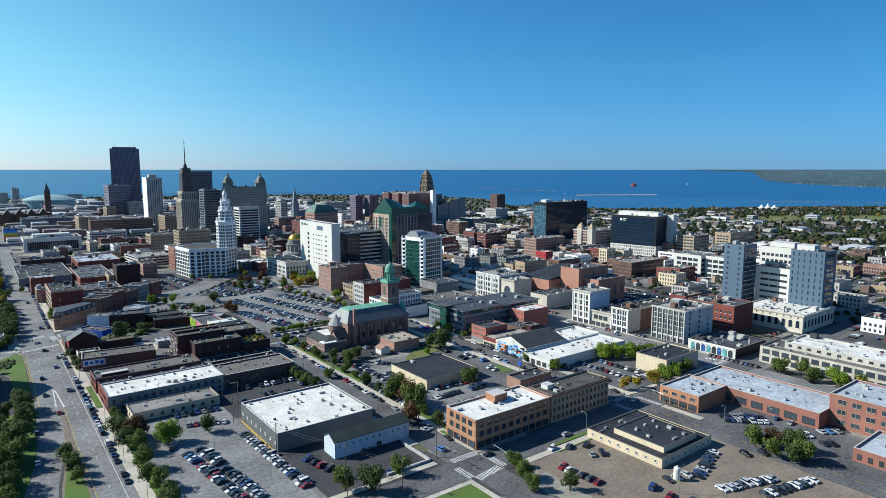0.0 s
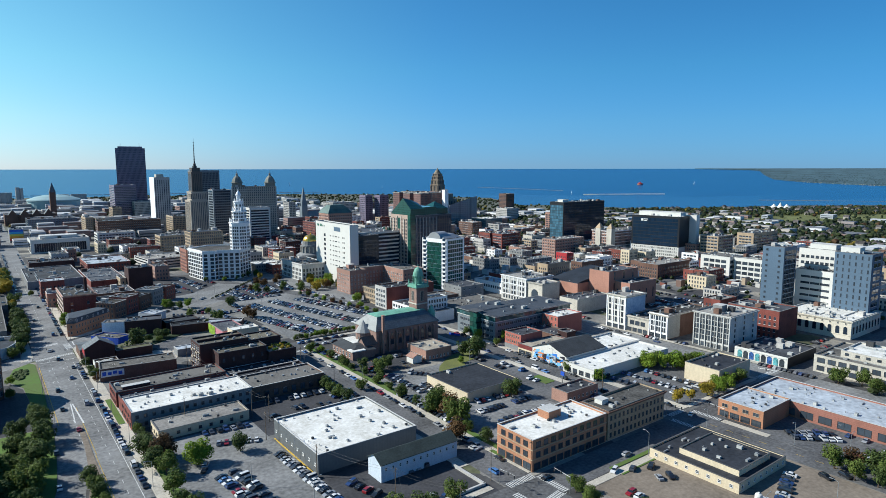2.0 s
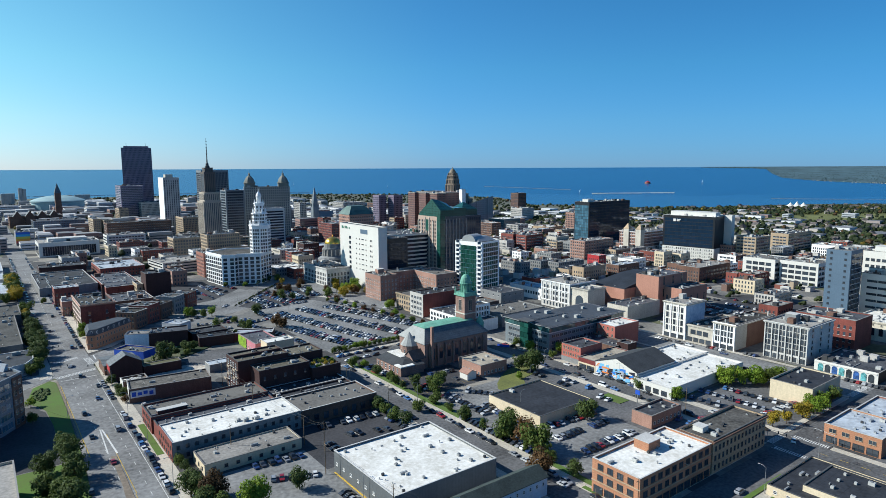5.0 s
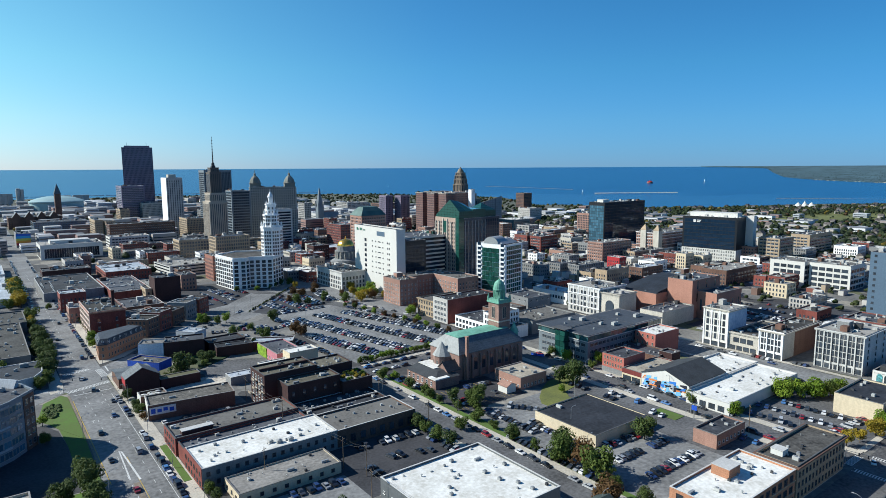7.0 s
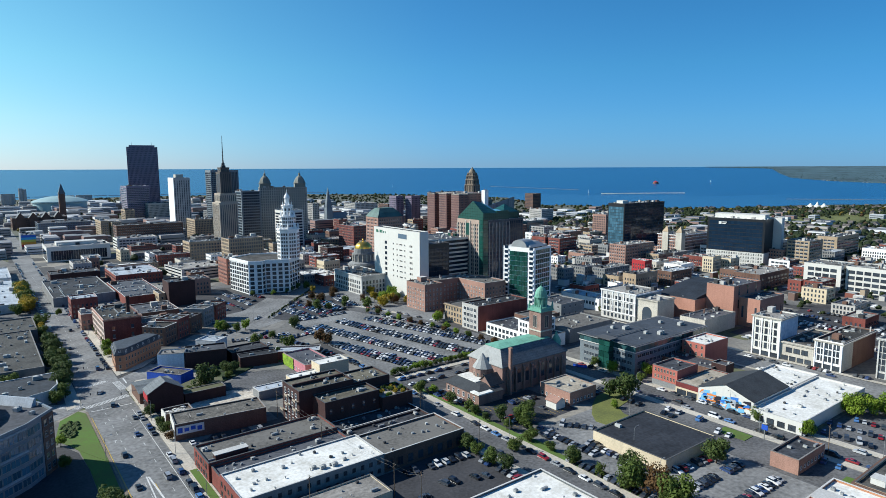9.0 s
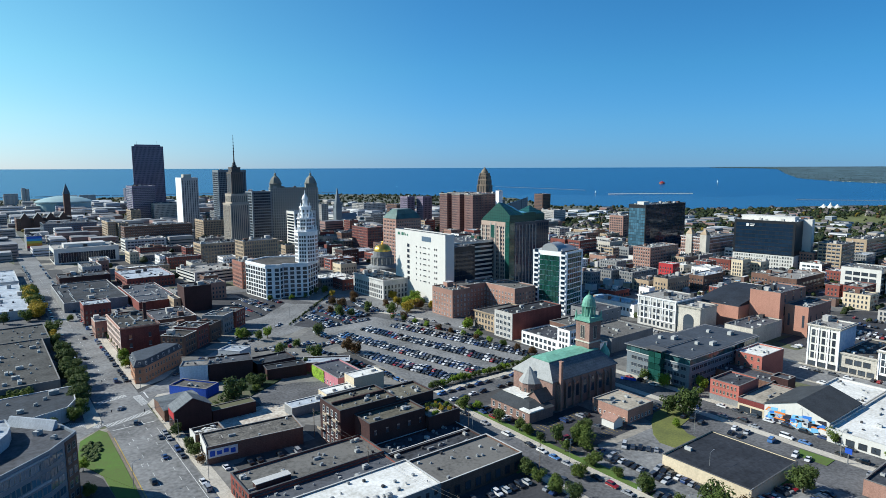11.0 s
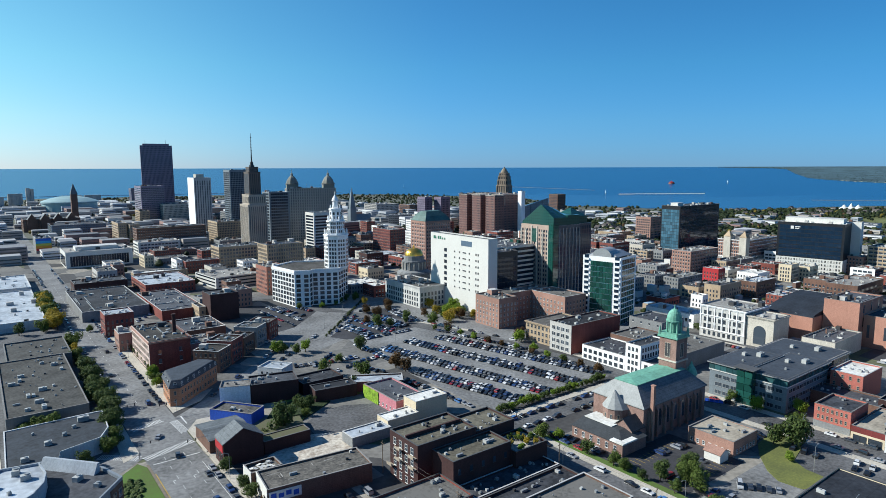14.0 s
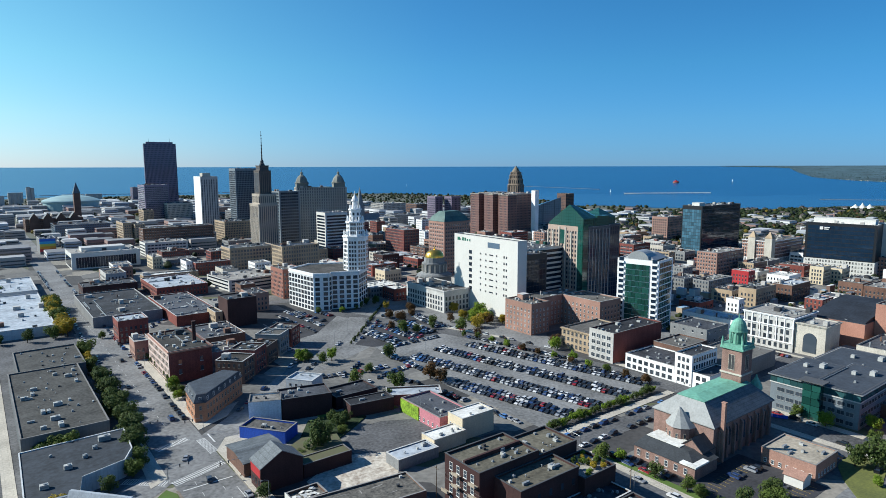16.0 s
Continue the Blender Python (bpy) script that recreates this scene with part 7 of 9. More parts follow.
for i, (x, y) in enumerate(((-6, 385), (-10, 392), (-30, 367))):
    part("rooftop_unit", UNITS[i], None, off, at=pose(x, y, 22.42, 0, 0, 45))

# Dark-roofed hall with a stepped front west of the avenue
gh = thing("low_hall", "low blue-walled hall with a dark stepped roof", "hall", pose(0, 0, 0))
TAKEN.append((-30, 440, 12, 492))
plan = [(-26, 445), (-11, 445), (-9, 456), (5, 461), (9, 470), (10, 491), (-25, 490)]
s = Shape()
s.prism(plan, 0, 6.2)
part("wall", s, WHITE_METAL, gh)
s = Shape()
s.prism([(-8 + (x + 8) * 0.985, 468 + (y - 468) * 0.985) for x, y in plan], 6.2, 6.35)
part("roof", s, surface("blue_grey_felt", (0.036, 0.044, 0.055), 0.85, vary=0.3, patch=0.1, grain=0.7), gh)
s = Shape()
s.loft([[(-8 + (x + 8) * f, 468 + (y - 468) * f, z) for x, y in plan] for f, z in ((1.01, 5.9), (1.01, 6.7), (0.985, 6.7), (0.985, 6.35))])
s.f.pop(), s.k.pop(), s.f.pop(), s.k.pop()
part("parapet", s, WHITE_METAL, gh)
for i, (x, y) in enumerate(((-2, 478), (-12, 466), (-16, 480), (2, 484), (-6, 472), (-20, 455))):
    part("rooftop_unit", UNITS[i % 4], None, gh, at=pose(x, y, 6.36))

# Wedge-shaped corner house with a slate mansard
wd = thing("wedge_house", "wedge-shaped orange brick house with slate mansard", "house", pose(0, 0, 0))
TAKEN.append((37, 493, 70, 535))
pts = [(38.5, 494.5), (43, 493), (67, 516.5), (61, 524), (40, 514)]
s = Shape()
s.prism(pts, 0, 9.0)
part("wall", s, BRICK_ORANGE, wd)
s = Shape()
s.loft([[(51 + (x - 51) * f, 508 + (y - 508) * f, z) for x, y in pts] for f, z in ((1.04, 8.9), (1.04, 9.3), (0.9, 12.2), (0.86, 12.3))])
part("mansard", s, surface("dark_blue_slate", (0.055, 0.065, 0.08), 0.7, vary=0.25, patch=0.3, grain=1.4), wd)
for (xa, ya), (xb, yb), n in ((pts[4], pts[0], 6), (pts[1], pts[2], 13), (pts[0], pts[1], 1)):
    turn = math.degrees(math.atan2(yb - ya, xb - xa))
    for j in range(2):
        for i in range(n):
            u = (i + 0.5) / n
            part("window", window_mesh(1.1, 1.9, GLASS, FRAME_T), None, wd, at=pose(xa + (xb - xa) * u, ya + (yb - ya) * u, 2.6 + 3.9 * j, 0, 0, turn))
    for i in range(0, n, 2):
        u = (i + 0.5) / n
        x, y = xa + (xb - xa) * u, ya + (yb - ya) * u
        part("dormer", window_mesh(1.3, 1.7, GLASS, FRAME_W), None, wd, at=pose(51 + (x - 51) * 0.985, 508 + (y - 508) * 0.985, 10.6, 0, 0, turn))
shed_house = gable("blue-white workshop with a dark pitched roof", *SHED_AT, 6.6, 9.0, surface("pale_blue_render", (0.50, 0.56, 0.62), 0.8, vary=0.1, streak=0.5), surface("green_black_shingle", (0.045, 0.06, 0.055), 0.85, vary=0.2, patch=0.2, grain=1.5), "x", name="workshop", category="workshop")
for i in range(11):
    part("window", window_mesh(0.9, 1.3, GLASS, FRAME_W), None, shed_house, at=pose(-15 + 3.0 * i, -4.5, 4.6))
# Gabled red house, grey neighbour and overgrown ruin
red_house = gable("dark red brick gabled shop house", 39.2, 419.5, 54.5, 429, 9.0, 13.4, BRICK_DARK, SLATE, "y")
s = Shape()
s.box(39.02, 420, 5.4, 39.2, 428.6, 8.6)
part("painted_front", s, RED_PAINT, red_house, "red painted upper front", at=red_house.matrix_basis.inverted())
for y in (421.6, 424.2, 426.8):
    part("window", window_mesh(1.1, 2.0, GLASS, FRAME_D), None, red_house, at=red_house.matrix_basis.inverted() @ pose(39.2, y, 3.2, 0, 0, -90))
gable("grey brick house with a shallow slate roof", 38.5, 434, 55, 453, 5.2, 6.4, BRICK_BROWN, SLATE, "x")
WEEDS = surface("roof_weeds", (0.075, 0.085, 0.04), 0.95, vary=0.4, patch=0.4, grain=1.5, tint=(0.10, 0.085, 0.055))
building("overgrown low brick ruin", 55.2, 420.5, 74.5, 427, 5.2, BRICK_DARK, WEEDS, None, name="ruin", parapet=0.2)
slab("yard_concrete", [(53.5, 398), (80, 393), (84.5, 404), (91.5, 411), (90.5, 420), (78, 426.4), (72, 426.4), (55, 418)], 0.0, 0.1, surface("pale_yard_concrete", (0.50, 0.46, 0.39), 0.9, vary=0.3, patch=0.25, grain=0.8, tint=(0.24, 0.19, 0.15)), "pale broken concrete yard", "yard")
slab("overgrown_bank", [(56, 428), (76, 427.6), (79, 441), (66, 446), (56, 440)], 0.0, 3.2, WEEDS, "raised bank grown over with weeds", "bank")
slab("ivy_ground", [(79, 441), (92, 449), (101, 455), (96, 466), (78, 466), (68, 452)], 0.0, 0.4, surface("ivy_ground", (0.03, 0.05, 0.018), 0.95, vary=0.4, patch=0.3, grain=1.2), "dark ground grown over with ivy", "bank")
building("long dark shed with a tarred roof", 95, 456, 116, 465, 6.0, BRICK_DARK, TAR, None, name="shed", yaw=-8, cope=COPING_DK, parapet=0.3)
# Mural hall with a dark pitched roof
mh = gable("event hall with a painted white wall and dark roof", 250, 249.5, 283, 275.6, 7.0, 11.5, WHITE_PANEL, SLATE_DK, "x", name="event_hall", category="hall")
mx, my = 266.5, 262.5
rng = random.Random(11)
MURAL = [surface("mural_" + n, c, 0.7, vary=0.1) for n, c in (("blue", (0.03, 0.16, 0.5)), ("sky", (0.16, 0.42, 0.65)), ("black", (0.02, 0.02, 0.03)), ("orange", (0.65, 0.2, 0.05)), ("grey", (0.35, 0.37, 0.4)))]
for i in range(64):
    s, y, z, x = Shape(), rng.uniform(-12.5, 10), rng.uniform(0.4, 5.2), -16.52 - 0.004 * (i % 12)
    run, up = rng.uniform(1.5, 5.0), rng.uniform(0.4, 1.6)
    s.face([(x, y, z), (x, min(y + run, 12.9), max(0.2, z - up * rng.uniform(-0.6, 1.2))), (x, min(y + run * rng.uniform(0.6, 1.0), 12.9), z + up), (x, y + rng.uniform(-0.2, 0.6), z + up * 1.3)])
    part("mural_patch", s, MURAL[i % 5], mh)
# Rainbow depot wall
rb = thing("rainbow_mural", "rainbow striped painted wall panel", "mural", pose(0, 0, 0))
for i, c in enumerate(((0.03, 0.12, 0.5), (0.05, 0.35, 0.6), (0.5, 0.5, 0.1), (0.65, 0.3, 0.05), (0.5, 0.05, 0.06))):
    s = Shape()
    s.box(34, 1160.6, 16.4 - 3.2 * i, 51.5, 1160.9, 19.5 - 3.2 * i)
    part("stripe", s, surface("stripe", c, 0.7, vary=0.1), rb)
# Pink shop's green wall
s = Shape()
s.prism([(116.6, 437), (116.9, 437), (116.9, 451), (116.6, 451)], 0.1, 6.2)
part("mural_panel", s, LIME_PAINT, pink_shop, "lime green painted mural", at=pink_shop.matrix_basis.inverted())
# Arcade arches on the black shop
arc = thing("painted_arcade", "row of teal and white painted arch panels", "mural", pose(0, 0, 0))
for i in range(8):
    s, y = Shape(), 179 + 3.4 * i
    s.loft([[(x, y + 1.3 * math.cos(a), 1.2 + (2.4 if a in (0, math.pi) else 2.4 + 1.2 * math.sin(a))) for a in [math.pi * k / 8 for k in range(9)]] + [(x, y - 1.3, 0.5), (x, y + 1.3, 0.5)] for x in (347.84, 347.7)])
    part("arch_panel", s, surface("painted_panel", ((0.03, 0.04, 0.05), (0.10, 0.34, 0.36), (0.03, 0.10, 0.30))[i % 3], 0.7, vary=0.4, patch=0.5), arc)
s = Shape()
s.box(347.6, 176.5, 5.1, 347.84, 205.5, 5.7)
part("fascia", s, WHITE_PANEL, arc)
# Great arch of the theatre
ta = thing("theatre_arch", "tall glazed arch of the theatre front", "arch", pose(0, 0, 0))
s = Shape()
s.loft([[(x, 374.3 + 3.6 * math.cos(a), 10 + 3.6 * math.sin(a)) for a in [math.pi * k / 10 for k in range(11)]] + [(x, 370.7, 2), (x, 377.9, 2)] for x in (351.95, 351.7)])
part("arch_glass", s, GLASS, ta)
# Arena, station, silos
ar = thing("arena", "pale green shallow domed arena", "arena", pose(172, 2050, 0))
s = Shape()
s.turned(0, 0, [(62, 0), (62, 24), (65, 25), (65, 28), (58, 31), (44, 36), (24, 40), (4, 41)], 40)
part("dome_roof", s, surface("arena_roof", (0.30, 0.42, 0.42), 0.5, vary=0.06), ar)
building("long brown brick station hall", 40, 1500, 127, 1560, 22, BRICK_BROWN, SLATE_DK, OLD, name="station")
for i in range(4):
    gable("steep brown brick station gable", 46 + 20 * i, 1494, 60 + 20 * i, 1512, 22, 32, BRICK_BROWN, SLATE, "y", name="station_gable", category="station")
clock = tower("brown brick station clock tower", 124, 1580, 135, 1592, 62, BRICK_BROWN, None, name="clock_tower")
s = Shape()
s.loft([[(6.2 * x, 6.7 * y, 62) for x, y in ((-1, -1), (1, -1), (1, 1), (-1, 1))], [(0.3 * x, 0.3 * y, 82) for x, y in ((-1, -1), (1, -1), (1, 1), (-1, 1))]])
part("pointed_roof", s, SLATE, clock)
for i, (x, y, h, w) in enumerate(((-20, 2350, 40, 60), (60, 2420, 34, 40), (20, 2300, 30, 30), (110, 2500, 48, 14), (190, 2380, 26, 60), (260, 2450, 24, 50), (-80, 2380, 36, 40))):
    s = Shape()
    for k in range(max(2, int(w / 12))):
        s.turned(x + 11 * k, y + 2 * (k % 2), [(5.4, 0), (5.4, h), (4.6, h + 1)], 12)
    s.box(x - 4, y - 3, h * 0.2, x + w - 8, y + 3, h + 4)
    tagged(part("grain_elevator", s, CONCRETE_W), "pale concrete grain elevator by the far harbour", "silo")

# turrets of the old stone offices, and the black block's sign
for y in (546.5, 565):
    t = thing("corner_turret", "tan stone turret with a pointed roof", "turret", pose(669.5, y, 0))
    s = Shape()
    s.box(-4, -4, 0, 4, 4, 31)
    part("shaft", s, LIMESTONE, t)
    s = Shape()
    s.loft([[(4.3 * x, 4.3 * y2, 31) for x, y2 in ((-1, -1), (1, -1), (1, 1), (-1, 1))], [(0.2 * x, 0.2 * y2, 38) for x, y2 in ((-1, -1), (1, -1), (1, 1), (-1, 1))]])
    part("cap", s, BRICK_TAN, t)
t = thing("roof_sign", "white illegible sign on the black glass front", "sign", pose(659.4, 493, 47.5, 0, 0, 8))
for i, (y, z, w, h) in enumerate(((0, 0, 3, 3), (-4, 0.8, 5, 0.9), (-4, -0.9, 4, 0.9))):
    s = Shape()
    s.box(-0.5, y - w, z - h / 2, -0.2, y, z + h / 2)
    part("bar", s, FRAME_W, t)

# white tank with yellow guards on the sandy lot, small white shed, yellow loading kerb
low = thing("low_wall", "low concrete wall round the black asphalt yard", "wall", pose(0, 0, 0))
for x0, y0, x1, y1 in ((130.6, 181, 131.3, 199), (112, 180.6, 131.3, 181.2)):
    s = Shape()
    s.box(x0, y0, 0, x1, y1, 0.9)
    part("wall", s, CONCRETE_W, low)
    s = Shape()
    s.box(x0 - 0.08, y0 - 0.08, 0.905, x1 + 0.08, y1 + 0.08, 1.05)
    part("coping", s, COPING, low)
tank = thing("storage_tank", "white upright tank on the sandy car park", "tank", pose(193, 116, 0.03))
s = Shape()
s.turned(0, 0, [(1.2, 0), (1.2, 4.2), (1.0, 4.7), (0.3, 5.0), (0.3, 5.3)], 16)
part("tank_body", s, WHITE_PANEL, tank)
for x, y in ((-2, -2), (2, -2), (2, 2), (-2, 2)):
    s = Shape()
    s.turned(x, y, [(0.12, 0), (0.12, 1.1), (0.05, 1.2)], 8)
    part("bollard", s, PAINT_Y, tank, "yellow steel bollard")
gable("small white shed with a reddish roof by the parish house", 188, 308.8, 194, 315.2, 3.4, 4.9, WHITE_PANEL, BRICK_PINK, "y", name="garden_shed", category="shed")
s = Shape()
s.box(86.9, 224, 0.02, 87.4, 262, 0.2)
structure("kerb_yellow", s, PAINT_Y, "yellow painted kerb along the warehouse wall", "kerb")
sign = thing("sign_pylon", "blue sign pylon at the street corner", "sign", pose(232, 236, 0))
s = Shape()
s.box(-0.15, -0.15, 0, 0.15, 0.15, 4)
part("post", s, STEEL, sign)
s = Shape()
s.box(-0.2, -1.2, 4, 0.2, 1.2, 6)
part("sign_panel", s, BLUE_PAINT, sign, "plain blue panel")


# traffic signals hung on mast arms
def traffic_signal(x, y, turn):
    t = thing("traffic_signal", "grey mast arm with hanging signal heads", "traffic signal", pose(x, y, 0, 0, 0, turn), "traffic signals")
    s = Shape()
    s.bar((0, 0, 0), (0, 0, 6.4), 0.12, r2=0.09)
    s.bar((0, 0, 6.0), (7.5, 0, 6.5), 0.08, r2=0.05)
    arm = part("mast_arm", s, STEEL, t)
    for u in (4.2, 7.2):
        s = Shape()
        s.box(u - 0.18, -0.16, 5.35, u + 0.18, 0.16, 6.4)
        part("signal_head", s, FRAME_D, arm, "black three-lamp signal head")


for x, y, a in ((38.6, 438, 180), (15.6, 446, 0), (15.8, 492, 0), (38.8, 484, 180), (135.6, 178, -90), (150.6, 159, 90), (236.2, 178, -90), (250.4, 159, 90), (318.6, 178, -90), (150.4, 375, 90), (237, 388, -90)):
    traffic_signal(x, y, a)
# street bus and kerbed verge of the square
bus = thing("city_bus", "white city bus standing at the kerb", "bus", pose(131, 609, 0.05, 0, 0, 47))
s = Shape()
s.loft([[(x, y, z) for x, y in ((-5.9, -w), (5.9, -w), (5.9, w), (-5.9, w))] for w, z in ((1.25, 0.4), (1.27, 2.9), (1.15, 3.15))])
part("body", s, WHITE_PANEL, bus)
s = Shape()
s.box(-5.95, -1.29, 1.4, 5.95, 1.29, 2.4)
part("window_band", s, GLASS_BLACK, bus)
for x in (-3.6, 3.4):
    s = Shape()
    s.loft([[(x + 0.48 * math.cos(2 * math.pi * i / 12), y, 0.48 + 0.48 * math.sin(2 * math.pi * i / 12)) for i in range(12)] for y in (-1.28, 1.28)])
    part("axle_wheels", s, FRAME_D, bus, "black tyres")


# ---------------------------------------------------------------- trees
def leaf_material(name, dark, lite):
    m = bpy.data.materials.new(name)
    m.use_nodes = True
    n, link = m.node_tree.nodes, m.node_tree.links.new
    b = n["Principled BSDF"]
    b.inputs["Roughness"].default_value, b.inputs["Specular IOR Level"].default_value = 0.7, 0.2
    geo, info, mix, add = n.new("ShaderNodeNewGeometry"), n.new("ShaderNodeObjectInfo"), n.new("ShaderNodeMix"), n.new("ShaderNodeMath")
    mix.data_type, add.operation = "RGBA", "MULTIPLY_ADD"
    add.inputs[1].default_value = 0.65
    scaled = n.new("ShaderNodeMath")
    scaled.operation, scaled.inputs[1].default_value = "MULTIPLY", 0.4
    link(info.outputs["Random"], scaled.inputs[0])
    link(geo.outputs["Random Per Island"], add.inputs[0])
    link(scaled.outputs[0], add.inputs[2])
    link(add.outputs[0], mix.inputs["Factor"])
    mix.inputs["A"].default_value, mix.inputs["B"].default_value = (*dark, 1), (*lite, 1)
    link(mix.outputs["Result"], b.inputs["Base Color"])
    thin, both = n.new("ShaderNodeBsdfTranslucent"), n.new("ShaderNodeMixShader")
    both.inputs[0].default_value = 0.3
    link(mix.outputs["Result"], thin.inputs["Color"])
    link(b.outputs[0], both.inputs[1])
    link(thin.outputs[0], both.inputs[2])
    link(both.outputs[0], n["Material Output"].inputs["Surface"])
    return m


LEAF = {
    "dark": leaf_material("dark_leaves", (0.036, 0.062, 0.019), (0.095, 0.130, 0.034)),
    "green": leaf_material("green_leaves", (0.055, 0.092, 0.020), (0.135, 0.175, 0.036)),
    "lime": leaf_material("lime_leaves", (0.095, 0.17, 0.016), (0.23, 0.31, 0.035)),
    "yellow": leaf_material("yellow_leaves", (0.20, 0.155, 0.018), (0.44, 0.32, 0.035)),
    "rust": leaf_material("rusty_leaves", (0.055, 0.035, 0.016), (0.14, 0.075, 0.028)),
}


def crown_shape(rng, n_clumps, leaves, spread, size, squash=1.0):
    """Leaf tufts scattered over a handful of boughs; 1 m high trees are scaled up."""
    s = Shape()
    boughs = [(Vector((0, 0, 0.55)), 0.31 * spread)]
    for _ in range(n_clumps):
        a, r, z = rng.uniform(0, 2 * math.pi), rng.uniform(0.12, 0.33) * spread, rng.uniform(0.27, 0.84)
        boughs.append((Vector((r * math.cos(a), r * math.sin(a), z)), rng.uniform(0.13, 0.22) * spread * (1.15 - 0.5 * abs(z - 0.5))))
    for c, r in boughs:
        for _ in range(int(leaves * (r / 0.2) ** 2)):
            d = Vector((rng.gauss(0, 1), rng.gauss(0, 1), rng.gauss(0, 1))).normalized()
            p = c + Vector((d.x, d.y, d.z * squash)) * r * rng.uniform(0.72, 1.08)
            n = (d + Vector((rng.uniform(-0.6, 0.6), rng.uniform(-0.6, 0.6), rng.uniform(-0.2, 0.8)))).normalized()
            q = n.to_track_quat("Z", "Y")
            k, w = size * rng.uniform(0.6, 1.3), rng.uniform(0, 6.28)
            pts = [p + q @ Vector((k * math.cos(w + 1.257 * i) * (1 if i % 2 else 0.75), k * math.sin(w + 1.257 * i), (0.25 * k if i % 2 else -0.1 * k))) for i in range(5)]
            s.face(pts)
    return s


def trunk_shape(rng):
    s = Shape()
    s.turned(0, 0, [(0.035, 0), (0.024, 0.12), (0.02, 0.35), (0.012, 0.6), (0.004, 0.8)], 7)
    for i in range(6):
        a, z = 2 * math.pi * i / 6 + rng.uniform(-0.4, 0.4), rng.uniform(0.25, 0.5)
        s.bar((0, 0, z), (0.24 * math.cos(a), 0.24 * math.sin(a), z + rng.uniform(0.15, 0.3)), 0.011, sides=5, r2=0.003)
    return s


rng = random.Random(3)
TRUNKS = [trunk_shape(rng).mesh("trunk", [BARK]) for _ in range(3)]
CROWNS = {}
for kind in LEAF:
    CROWNS[kind] = []
    for v in range(3):
        me = crown_shape(rng, 15 + 2 * v, 100, 0.88 + 0.12 * v, 0.033, 0.9).mesh("crown", [LEAF[kind]])
        CROWNS[kind].append(me)
TREE_WORDS = {"dark": "leafy tree with a dark green crown", "green": "leafy tree with a full green crown", "lime": "bright lime green street tree", "yellow": "street tree turning yellow in autumn", "rust": "tree with rusty autumn leaves"}


def tree(x, y, h, kind="green", wide=1.0):
    turn = (x * 37 + y * 17) % 360
    v = int(x + y) % 3
    t = thing("tree", TREE_WORDS[kind], "tree", pose(x, y, 0.0, 0, 0, turn) @ Matrix.Diagonal((h * 1.1, h * 1.1, h * 1.08, 1)), "trees of the streets")
    part("trunk", TRUNKS[v], None, t)
    part("crown", CROWNS[kind][v], None, t)


